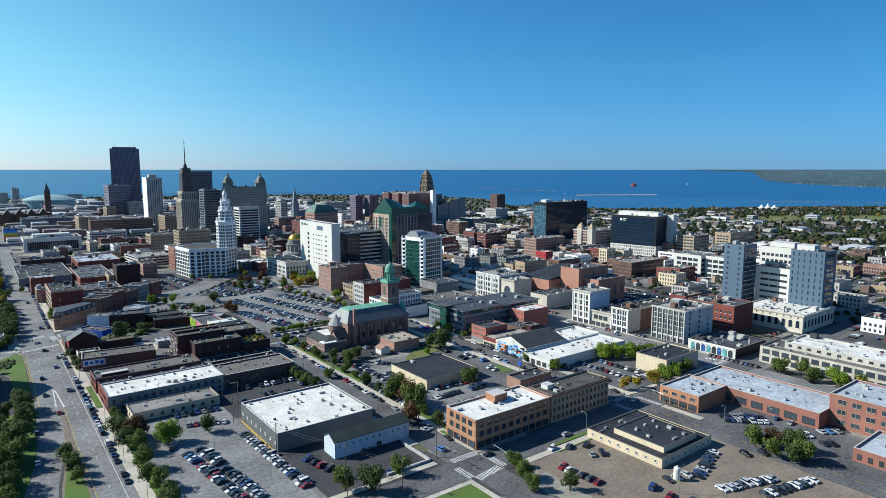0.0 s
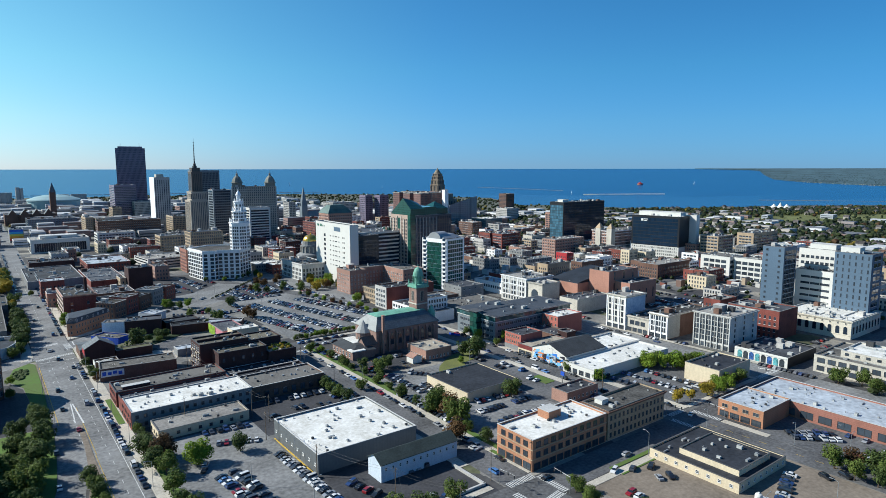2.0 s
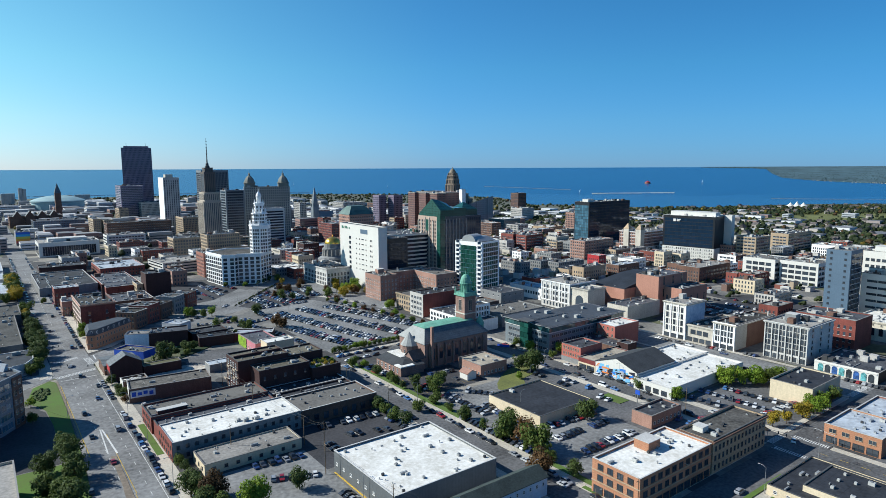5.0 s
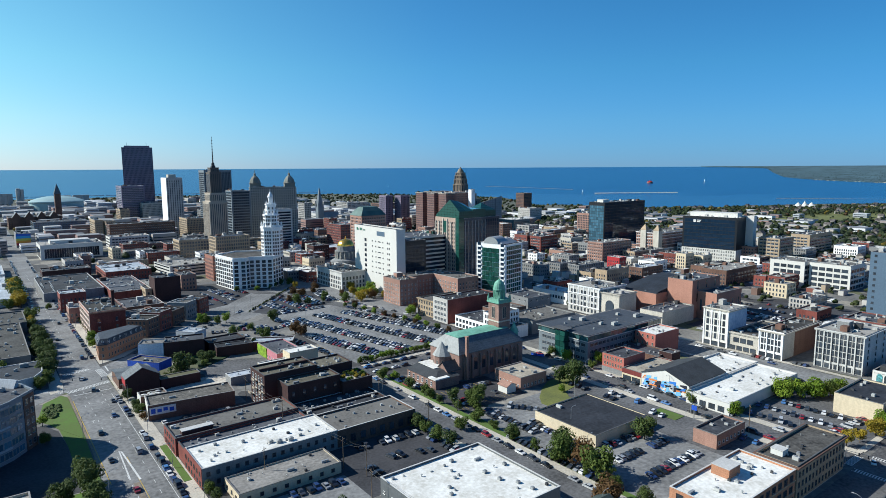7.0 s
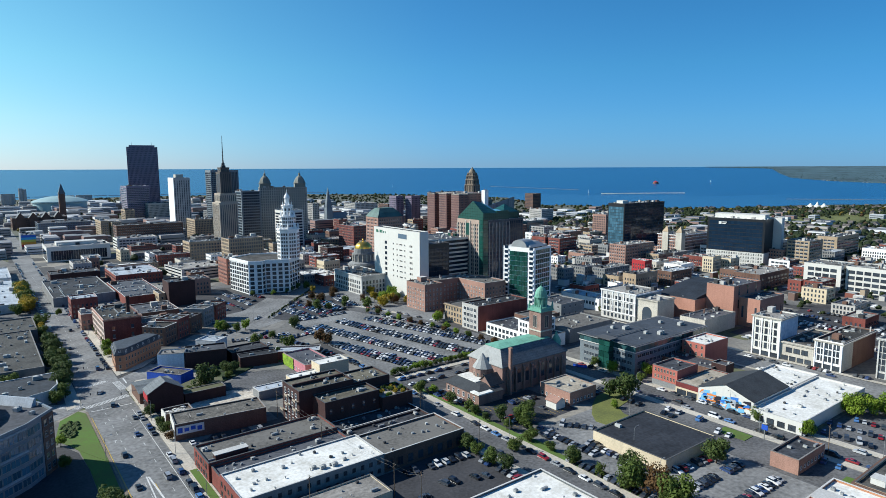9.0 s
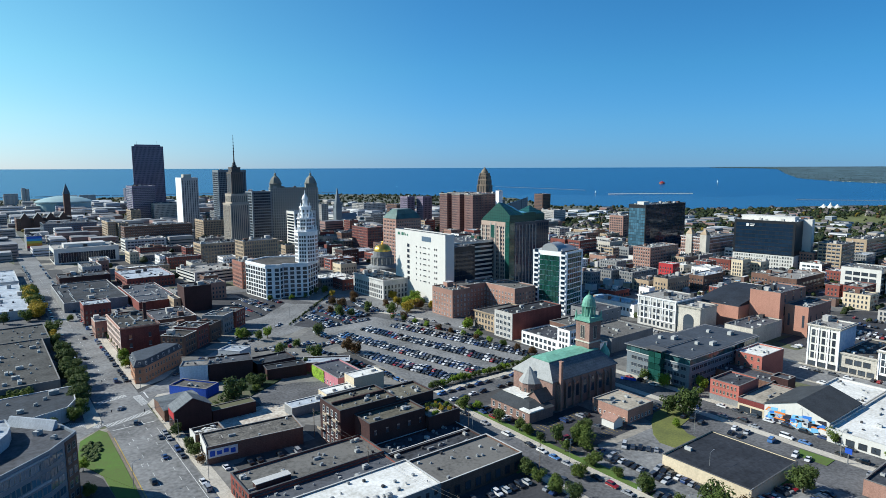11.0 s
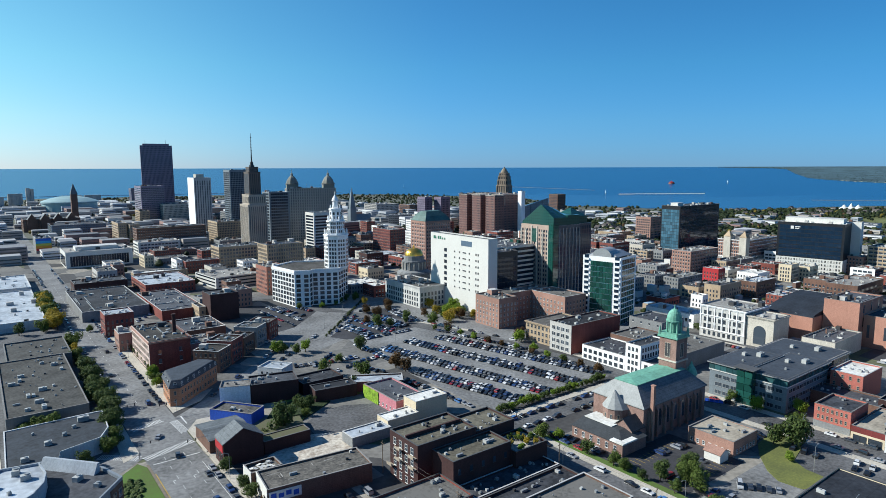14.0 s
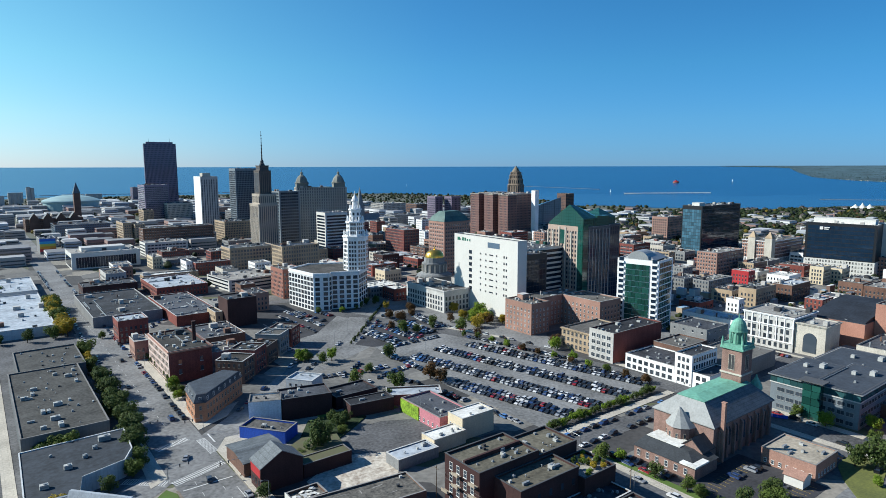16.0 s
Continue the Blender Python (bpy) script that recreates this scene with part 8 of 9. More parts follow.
for x, y, h, kind in (
    (40.5, 276, 9, "dark"), (46, 271, 9, "rust"), (56, 258, 9, "lime"), (72, 259, 7, "dark"), (44, 256, 9, "green"), (42.5, 240, 9, "green"), (42, 228, 8, "dark"), (44, 220, 8, "green"), (42, 263, 8, "dark"), (43, 205, 9, "green"),
    (156, 244, 11, "green"), (157, 228, 12, "green"), (145.2, 214.5, 9, "rust"), (197, 237, 9, "dark"), (161, 250, 10, "dark"), (158, 236, 11, "rust"), (225, 299, 12, "dark"), (221, 304.5, 9, "dark"), (211, 294, 4, "lime"), (159, 315, 8, "dark"), (167, 309, 8, "green"), (173, 312, 7, "dark"), (163, 302, 8, "green"),
    (130, 289, 6, "green"), (131, 281, 6, "dark"), (130, 297, 5.5, "green"), (131, 303, 6, "dark"), (130, 312, 6, "green"), (249.8, 227, 6, "lime"), (247.5, 247, 6, "green"), (288, 224, 9, "lime"), (295, 218, 9, "lime"), (301, 214, 9, "lime"), (307, 210, 9, "green"), (312, 208, 9, "lime"), (298, 224, 8, "green"),
    (254, 184, 7, "yellow"), (262, 182, 6, "yellow"), (274, 180.5, 8, "yellow"), (284, 180, 8, "lime"), (294, 180, 8, "lime"), (303, 180, 8, "green"), (242, 112, 9, "green"), (249, 101, 9, "dark"), (238, 104, 8, "green"), (244, 94, 9, "green"), (239, 97, 8, "dark"), (247, 108, 8, "rust"),
    (344, 149, 9, "green"), (349, 140, 9, "green"), (352, 126, 8, "lime"), (342, 131, 8, "green"), (346, 120, 8, "lime"), (350, 112, 8, "green"), (344, 108, 8, "yellow"), (95, 181, 9, "green"), (102, 175, 9, "dark"), (116, 179, 8, "green"), (153, 158.5, 6, "green"), (150, 149, 7, "green"), (157, 134, 7, "dark"), (147, 142, 6, "green"),
    (155, 327, 5, "green"), (143.8, 290, 6, "green"), (155, 292, 6, "green"), (155, 270, 6, "dark"), (250.6, 338, 6, "green"), (251, 326, 7, "lime"), (251, 308, 5, "green"), (69, 435, 13, "dark"), (78, 449, 5, "dark"), (85, 458, 6, "dark"), (90, 453, 6, "dark"), (119, 466, 6, "dark"), (131, 476, 9, "green"), (115, 544, 6, "green"), (112, 547, 7, "lime"),
    (216, 651, 6, "green"), (192, 561, 9, "green"), (199, 556, 6, "dark"), (213, 558, 5, "dark"), (217, 563, 8, "green"), (240, 542, 9, "yellow"), (252, 545, 8, "rust"), (243, 561, 9, "yellow"), (247, 556, 8, "lime"), (223, 597, 6, "rust"), (206, 602, 7, "rust"), (235, 566, 7, "rust"),
    (152, 366, 6, "green"), (153, 478, 9, "rust"), (154, 470, 8, "rust"), (156, 360, 5, "lime"), (378, 417, 9, "green"), (386, 420, 8, "lime"), (392, 412, 9, "green"), (262, 312, 7, "lime"), (235, 452, 6, "lime"), (244, 474, 8, "lime"), (248, 478, 8, "rust"), (268, 480, 9, "dark"),
    (224, 650, 7, "green"), (172, 648, 5, "green"), (188, 640, 5, "lime"), (262, 560, 8, "lime"), (256, 566, 7, "lime"), (262, 540, 7, "yellow"), (259, 550, 8, "green"), (200, 640, 4, "green"), (208, 648, 5, "green"), (108, 470, 4, "green"), (208, 604, 5, "yellow"),
    (119, 535, 7, "green"), (126, 537, 8, "lime"), (155, 521, 8, "dark"), (116, 490, 9, "green"), (224, 541, 10, "green"), (133, 507, 5, "green"), (209, 591, 7, "rust"), (191, 575, 6, "rust"), (231, 611, 7, "rust"), (223, 521, 7, "rust"), (219, 627, 7, "yellow"), (256, 588, 8, "yellow"), (251, 547, 9, "yellow"), (281, 603, 10, "lime"), (279, 592, 11, "lime"), (278, 578, 10, "lime"), (266, 570, 9, "lime"),
    (21.3, 266, 6, "dark"), (21.5, 259, 6, "green"), (22, 251, 7, "dark"), (21.8, 243, 6, "green"), (86, 452, 6, "dark"), (84.5, 446, 4, "green"), (61, 435, 4, "green"),
    (29.5, 671, 5, "green"), (42, 545, 6, "lime"), (40, 536, 5, "green"), (40, 528, 5, "lime"), (40, 400, 5, "dark"), (39.5, 392, 5, "dark"), (39, 416, 5, "dark"), (39.5, 384, 4, "rust"), (3.4, 405, 5, "lime"), (2.5, 383, 5, "green"),
):
    tree(x, y, h, kind)
rng = random.Random(9)
for i in range(27):                       # thick row west of the avenue
    y = 156 + 7.0 * i + rng.uniform(-1.5, 1.5)
    tree(float(np.interp(y, (150, 190, 245, 285, 320, 345), (-4, -4, 0.5, 6.5, 10.5, 11.5))) + (rng.uniform(-1, 1) if i % 3 else rng.uniform(-11, -6)), y, rng.uniform(8.5, 11), rng.choice(("dark", "dark", "green")))
for i in range(20):                       # trees between the avenue and the long halls
    tree(13.5 + rng.uniform(-2, 2.2), 478 + 8.2 * i + rng.uniform(-3, 3), rng.uniform(5.5, 10.5), rng.choice(("dark",) if i < 15 else ("green", "yellow")))
for i in range(15):
    tree(11.5 + rng.uniform(-1.5, 1.5), 690 + 7.4 * i, rng.uniform(9.5, 13), rng.choice(("yellow", "yellow", "yellow", "green")))
for x, y in ((-14, 494), (-8, 494.2), (-19, 494), (-11, 493.6), (-17, 493.8), (11.5, 466), (7, 459), (-2, 452), (-18, 880), (-40, 876), (4, 690), (-10, 688), (-25, 692), (-40, 694)):
    tree(x, y, rng.uniform(6, 9), rng.choice(("green", "dark")))
tree(-17.5, 441.5, 9, "yellow")
for i in range(22):                       # saplings along the large car park and its street
    tree(155.5 + 3.5 * i, 395.3, rng.uniform(3.0, 4.6), rng.choice(("green", "lime", "dark")))
for i in range(12):
    tree(236.8 - 0.9 * i - 0.06 * i * i, 405 + 11.5 * i, rng.uniform(3.4, 5), rng.choice(("green", "lime", "rust")))
for i in range(14):
    tree(155 + rng.uniform(-0.6, 0.6), 182 + 12.5 * i, rng.uniform(4, 6), rng.choice(("green", "dark", "green")))
for i in range(16):
    tree(43.6, 296 + 7 * i if i < 3 else 470 + 9.5 * i, rng.uniform(3.5, 5), rng.choice(("dark", "green")))
s = Shape()
for i in range(60):                       # clipped bed beside the avenue
    a, q = rng.uniform(0, 6.28), rng.random() ** 0.5
    x, y = 8.4 + 3.6 * q * math.cos(a) + 1.2 * q * math.sin(a), 420.5 + 9.5 * q * math.sin(a)
    s.turned(x, y, [(0.9, 0.1), (1.0, 0.5), (0.5, 0.95)], 7)
tagged(part("shrub_bed", s, LEAF["dark"]), "bed of low dark shrubs in the grass", "shrubs", kind="stuff")


for i in range(18):                       # planted roof terrace of the apartments
    x, y = 120 + rng.uniform(0, 12.5), 347.5 + rng.uniform(0, 11)
    s = Shape()
    s.turned(0, 0, [(0.5, 0), (0.6, 0.5), (0.5, 0.55)], 8)
    t = thing("planter", "round planter with a small shrub on the terrace", "planter", pose(x, y, 10.02), "roof planters")
    part("pot", s, CONCRETE_W, t)
    part("shrub", CROWNS[rng.choice(("green", "lime", "yellow"))][i % 3], None, t, at=pose(0, 0, 0.2) @ Matrix.Diagonal((2.4, 2.4, 2.0, 1)))


# ---------------------------------------------------------------- vehicles
def paint_material():
    m = bpy.data.materials.new("car_paint")
    m.use_nodes = True
    n, link = m.node_tree.nodes, m.node_tree.links.new
    b = n["Principled BSDF"]
    b.inputs["Roughness"].default_value, b.inputs["Coat Weight"].default_value = 0.35, 0.6
    geo, info, add, wn1, ramp = (n.new(k) for k in ("ShaderNodeNewGeometry", "ShaderNodeObjectInfo", "ShaderNodeMath", "ShaderNodeTexWhiteNoise", "ShaderNodeValToRGB"))
    link(geo.outputs["Random Per Island"], add.inputs[0])
    link(info.outputs["Random"], add.inputs[1])
    wn1.noise_dimensions = "1D"
    link(add.outputs[0], wn1.inputs["W"])
    link(wn1.outputs["Value"], ramp.inputs["Fac"])
    ramp.color_ramp.interpolation = "CONSTANT"
    cols = [(0, (0.60, 0.60, 0.60)), (0.12, (0.012, 0.013, 0.016)), (0.42, (0.045, 0.05, 0.06)), (0.58, (0.25, 0.26, 0.28)), (0.72, (0.02, 0.045, 0.13)), (0.83, (0.40, 0.41, 0.42)), (0.91, (0.22, 0.012, 0.016)), (0.965, (0.06, 0.16, 0.36))]
    el = ramp.color_ramp.elements
    el[0].color, el[1].position, el[1].color = (*cols[0][1], 1), cols[1][0], (*cols[1][1], 1)
    for p, c in cols[2:]:
        e = el.new(p)
        e.color = (*c, 1)
    link(ramp.outputs[0], b.inputs["Base Color"])
    return m


PAINT = paint_material()
TYRE = surface("tyre_rubber", (0.02, 0.02, 0.021), 0.9, vary=0.1)
CAR_KINDS = {   # length, width, belt height, roof height, cabin from, cabin to (along the length), roof inset front and rear
    "car": (4.6, 1.8, 0.92, 1.45, -1.55, 1.15, 0.75, 0.6),
    "suv": (4.7, 1.88, 1.08, 1.72, -2.15, 1.05, 0.7, 0.3),
    "van": (5.2, 1.95, 1.2, 2.05, -2.5, 1.6, 0.8, 0.1),
}


def car_body(kind):
    L, W, belt, roof, c0, c1, f, r = CAR_KINDS[kind]
    a, w = L / 2, W / 2
    s = Shape()
    side = [(-a, 0.35), (-a + 0.1, 0.28), (a - 0.1, 0.28), (a, 0.4), (a - 0.05, belt * 0.72), (a - 0.35, belt * 0.82), (c1, belt), (c1 - f, roof - 0.06), (c1 - f - 0.25, roof), (c0 + r + 0.25, roof), (c0 + r, roof - 0.06), (c0, belt), (-a + 0.06, belt * 0.94), (-a, belt * 0.7)]
    lean = [0.06, 0, 0, 0.06, 0.03, 0.02, 0.02, 0.24, 0.28, 0.28, 0.24, 0.02, 0.03, 0.04]
    s.loft([[(x, -w + i, z) for (x, z), i in zip(side, lean)], [(x, w - i, z) for (x, z), i in zip(side, lean)]])
    return s


def car_glass(kind):
    L, W, belt, roof, c0, c1, f, r = CAR_KINDS[kind]
    w, e = W / 2, 0.015
    s = Shape()
    lo, hi = belt + 0.04, roof - 0.1
    ring0 = [(c0 + 0.05, -w + 0.05), (c1 + 0.03, -w + 0.05), (c1 + 0.03, w - 0.05), (c0 + 0.05, w - 0.05)]
    ring1 = [(c0 + r * 0.92 - 0.02, -w + 0.21), (c1 - f * 0.92 + 0.02, -w + 0.21), (c1 - f * 0.92 + 0.02, w - 0.21), (c0 + r * 0.92 - 0.02, w - 0.21)]
    s.loft([[(x + (e if x > 0 else -e), y + (-e if y < 0 else e), lo) for x, y in ring0], [(x + (e if x > 0 else -e), y + (-e if y < 0 else e), hi) for x, y in ring1]])
    return s


def wheel_shape():
    s = Shape()
    s.loft([[(0.33 * k * math.cos(2 * math.pi * i / 12), y, 0.33 * k * math.sin(2 * math.pi * i / 12)) for i in range(12)] for k, y in ((0.6, -0.13), (1, -0.11), (1, 0.09), (0.9, 0.11))])
    return s


CAR_MESH = {k: (car_body(k).mesh("body", [PAINT]), car_glass(k).mesh("cabin_glass", [GLASS_BLACK])) for k in CAR_KINDS}
WHEEL = wheel_shape().mesh("wheel", [TYRE])
CAR_WORDS = {"car": "parked saloon car in plain paint", "suv": "parked sport utility car in plain paint", "van": "parked delivery van in plain paint"}
CARS_MADE, CAR_SPOTS = [0], []


def car(x, y, turn, kind):
    CAR_SPOTS.append((x, y, turn, kind))


def row(x0, y0, x1, y1, n, turn, fill=0.9, seed=0):
    """Cars side by side or nose to tail along a line, with a few bays left empty."""
    r = random.Random(int(x0 * 3 + y0 * 7) + seed)
    for i in range(n):
        u = (i + 0.5) / n
        if r.random() < fill:
            car(x0 + (x1 - x0) * u + r.uniform(-0.15, 0.15), y0 + (y1 - y0) * u + r.uniform(-0.2, 0.2), turn + r.choice((0, 180)) + r.uniform(-2, 2), r.choices(("car", "suv", "van"), (6, 5, 0.5))[0])


# near car parks and kerbs
row(59, 243, 65, 192, 19, 8), row(64.3, 244, 70.5, 193, 19, 8), row(83, 248, 85.5, 190, 21, 6), row(45, 224, 48, 206, 6, 0, 0.9), row(64, 284, 84, 281.5, 7, 90, 0.9), row(66, 271, 82, 264, 6, 70, 0.9), row(55, 249, 58, 256, 2, 60)
row(94, 212, 98, 196, 4, 20, 0.8), row(104, 204, 124, 206, 6, 92, 0.6), row(105, 190, 120, 178, 4, 30, 0.6)
row(172, 161, 192, 152, 3, 20, 1), row(167, 148, 169, 130, 6, 5, 0.9), row(178, 150, 194, 142, 4, 60, 0.8), row(188, 118, 205, 114, 4, 80, 0.9), row(199, 112, 225, 120, 8, 100, 1), row(198, 103, 222, 95, 9, 80, 1), row(206, 92, 232, 86, 9, 80, 1), row(180, 112, 186, 100, 4, 10, 0.8), row(230, 112, 240, 106, 3, 70, 0.9), row(176, 130, 183, 112, 5, 15, 0.6)
row(257, 134, 270, 120, 7, 45, 1, 1), row(260, 138, 274, 124, 7, 45, 1, 2), row(257, 112, 270, 103, 7, 60, 1), row(260, 100, 272, 92, 5, 60, 0.9), row(276, 103, 285, 97, 3, 60, 1), row(265, 84, 270, 78, 2, 60, 1), row(277, 140, 277, 112, 9, 0, 0.5)
row(155.5, 276, 155.5, 226, 17, 0, 0.95), row(167, 300, 166, 268, 12, 0, 0.9), row(172.5, 278, 171, 250, 10, 0, 0.9), row(163, 303, 163, 290, 4, 90, 0.9), row(178, 242, 206, 240, 10, 80, 0.7), row(171, 232, 203, 231, 12, 80, 0.85), row(171, 217, 203, 217, 11, 80, 0.85), row(177, 297, 186, 285, 5, 30, 0.9), row(180, 316, 192, 312, 4, 90, 0.7)
row(99, 301, 128, 299, 9, 88, 0.8), row(129, 293, 130, 272, 7, 5, 0.85), row(105, 288, 124, 282, 5, 100, 0.7), row(96, 296, 96, 272, 5, 0, 0.4)
row(35.8, 372, 36, 300, 13, 90, 0.85), row(35.8, 300, 36.2, 230, 11, 90, 0.8), row(35.5, 425, 35.5, 385, 6, 90, 0.8), row(35.5, 690, 35.5, 500, 30, 90, 0.75), row(19, 700, 19, 520, 20, 90, 0.5), row(35.5, 1000, 35.5, 700, 42, 90, 0.7), row(20, 1000, 20, 700, 38, 90, 0.6)
row(148.5, 370, 148.5, 182, 28, 90, 0.72), row(137.6, 370, 137.6, 235, 20, 90, 0.6), row(237.4, 318, 237.4, 182, 20, 90, 0.7), row(248.3, 370, 248.3, 182, 26, 90, 0.7), row(229, 300, 229, 190, 22, 10, 0.5), row(212, 312, 226, 312, 5, 90, 0.6), row(223, 300, 223, 240, 14, 10, 0.5)
row(258, 230, 258, 196, 8, 20, 0.8), row(270, 228, 270, 190, 10, 15, 0.85), row(282, 222, 283, 188, 10, 15, 0.85), row(262, 192, 290, 190, 8, 85, 0.7), row(318.5, 300, 318.5, 182, 14, 90, 0.5)
row(164, 306, 164, 320, 4, 0, 0.6), row(176, 328, 192, 326, 5, 90, 0.5), row(160, 340, 160, 360, 6, 0, 0.9), row(152, 386.5, 246, 383.5, 16, 0, 0.8), row(152, 377, 200, 376, 8, 0, 0.85), row(156, 366, 156, 344, 6, 90, 0.5)
for i, (cx, cy) in enumerate(((72.5, 371.5), (66, 372.8), (58, 373.4), (54.6, 373.6), (46, 375))):
    car(cx, cy, 90, "van" if i == 0 else "car")
for x, y, a, k in ((33, 418, 90, "car"), (30, 398, 90, "car"), (22, 380, 90, "suv"), (21, 350, 90, "car"), (31, 352, 90, "van"), (26, 462, 60, "car"), (31, 505, 90, "van"), (24, 560, 90, "car"), (30, 610, 90, "suv"), (12, 268, 88, "car"), (14, 300, 88, "suv"), (146, 205, 90, "car"), (140, 186, 90, "suv"), (152, 171, 0, "car"), (190, 165, 0, "suv"), (246, 172, 20, "car"), (245, 240, 90, "car"), (240, 280, 90, "suv"), (24, 320, 90, "car"), (28, 440, 80, "suv")):
    car(x, y, a, k)
NEAR_CARS = len(CAR_SPOTS)
# the large car park: double rows
for x0, y0, x1, y1, n in ((207, 514, 234, 402, 42), (186, 518, 212, 400, 44), (165.5, 514, 190, 399, 42), (156, 466, 171, 400, 25)):
    row(x0, y0, x1, y1, n, 13, 0.97, 1), row(x0 + 5.2, y0 + 1.2, x1 + 5.2, y1 + 1.2, n, 13, 0.97, 2)
row(219, 528, 237, 452, 26, 75, 0.9), row(158, 532, 158, 480, 20, 0, 0.8), row(163, 540, 205, 540, 15, 90, 0.8), row(138, 500, 152, 418, 18, 10, 0.6), row(143, 478, 150, 408, 18, 90, 0.6)
# further car parks
for k in range(4):
    row(230 - 18 * k, 602 - 8 * k, 224 - 15 * k, 556 - 6 * k, 17, 10, 0.9, k), row(224.8 - 18 * k, 602 - 8 * k, 218.8 - 15 * k, 556 - 6 * k, 17, 10, 0.85, k + 7)
row(143, 660, 146, 599, 14, 92, 0.9), row(172, 652, 176, 634, 6, 10, 0.9), row(160, 662, 164, 622, 14, 10, 0.85), row(154, 668, 157, 612, 20, 10, 0.85), row(113, 552, 116, 574, 5, 60, 0.8), row(134, 640, 136, 600, 12, 0, 0.8), row(108, 514, 128, 512, 7, 80, 0.9), row(128, 510, 146, 508, 6, 80, 0.9), row(136, 496, 160, 503, 7, 75, 0.9), row(148, 568, 142, 562, 2, 50, 1), row(64, 488, 118, 540, 9, 44, 0.8), row(56, 494, 112, 550, 9, 44, 0.7), row(19, 1000, 19, 720, 40, 90, 0.6), row(181, 593, 188, 600, 2, 48, 1), row(158, 562, 212, 616, 14, 48, 0.6), row(116, 490, 145, 500, 8, 60, 0.8), row(114, 505, 140, 526, 9, 60, 0.7), row(80, 630, 102, 668, 10, 0, 0.7), row(58, 660, 74, 660, 6, 90, 0.8), row(60, 680, 74, 700, 6, 90, 0.8)
for k in range(6):
    row(386 + 20 * k, 262, 388 + 20 * k, 328, 20, 0, 0.72, k)
row(336, 372, 338, 182, 26, 90, 0.25), row(224, 560, 246, 470, 14, 105, 0.6), row(300, 690, 420, 676, 18, 0, 0.5), row(440, 500, 442, 200, 30, 90, 0.35), row(430, 480, 460, 440, 10, 40, 0.7), row(480, 420, 540, 420, 20, 90, 0.7), row(480, 432, 540, 432, 20, 90, 0.6), row(500, 480, 560, 478, 18, 90, 0.6), row(300, 600, 262, 740, 18, 70, 0.4)
for x, y, turn, kind in CAR_SPOTS[:NEAR_CARS][:225]:
    t = thing("parked_van" if kind == "van" else "parked_car", CAR_WORDS[kind], "van" if kind == "van" else "car", pose(x, y, 0.04, 0, 0, turn), "parked vehicles")
    body, panes = CAR_MESH[kind]
    part("body", body, None, t)
    part("cabin_glass", panes, None, t, "dark tinted glass")
    L, W = CAR_KINDS[kind][0], CAR_KINDS[kind][1]
    for sx in (-0.31, 0.3):
        for sy in (-0.43, 0.43):
            part("wheel", WHEEL, None, t, at=pose(L * sx, W * sy, 0.33))
PARTS = {}
for slot, mat in ((0, PAINT), (1, GLASS_BLACK), (2, TYRE)):
    s = Shape()
    for x, y, turn, kind in CAR_SPOTS[:NEAR_CARS][225:] + CAR_SPOTS[NEAR_CARS:]:
        m = pose(x, y, 0.04, 0, 0, turn)
        if slot < 2:
            src = PARTS.setdefault((slot, kind), (car_body if slot == 0 else car_glass)(kind))
            n = len(s.v)
            s.v += [tuple(m @ Vector(p)) for p in src.v]
            s.f += [tuple(n + i for i in f) for f in src.f]
            s.k += src.k
        else:
            L, W = CAR_KINDS[kind][0], CAR_KINDS[kind][1]
            for sx in (-0.31, 0.3):
                n = len(s.v)
                s.box(L * sx - 0.31, -W * 0.47, 0.02, L * sx + 0.31, W * 0.47, 0.6)
                s.v[n:] = [tuple(m @ Vector(p)) for p in s.v[n:]]
    me = s.mesh("far_cars", [mat])
    tagged(new(("far_car_bodies", "far_car_glass", "far_car_tyres")[slot], me), ("many parked cars in long rows", "dark glass of the cars in rows", "black tyres of the cars in rows")[slot], "cars", kind="stuff")


# ---------------------------------------------------------------- poles and lamps
def lamp_mesh(h, arm):
    s = Shape()
    s.bar((0, 0, 0), (0, 0, h - 0.6), 0.11, r2=0.07)
    s.bar((0, 0, h - 0.6), (arm * 0.6, 0, h), 0.06)
    s.bar((arm * 0.6, 0, h), (arm, 0, h), 0.05)
    return s.mesh("pole", [GALV])


def head_mesh():
    s = Shape()
    s.loft([[(-0.35, -0.14, 0), (0.35, -0.14, 0), (0.35, 0.14, 0), (-0.35, 0.14, 0)], [(-0.3, -0.1, 0.16), (0.3, -0.1, 0.16), (0.3, 0.1, 0.16), (-0.3, 0.1, 0.16)]])
    return s.mesh("lamp_head", [GALV])


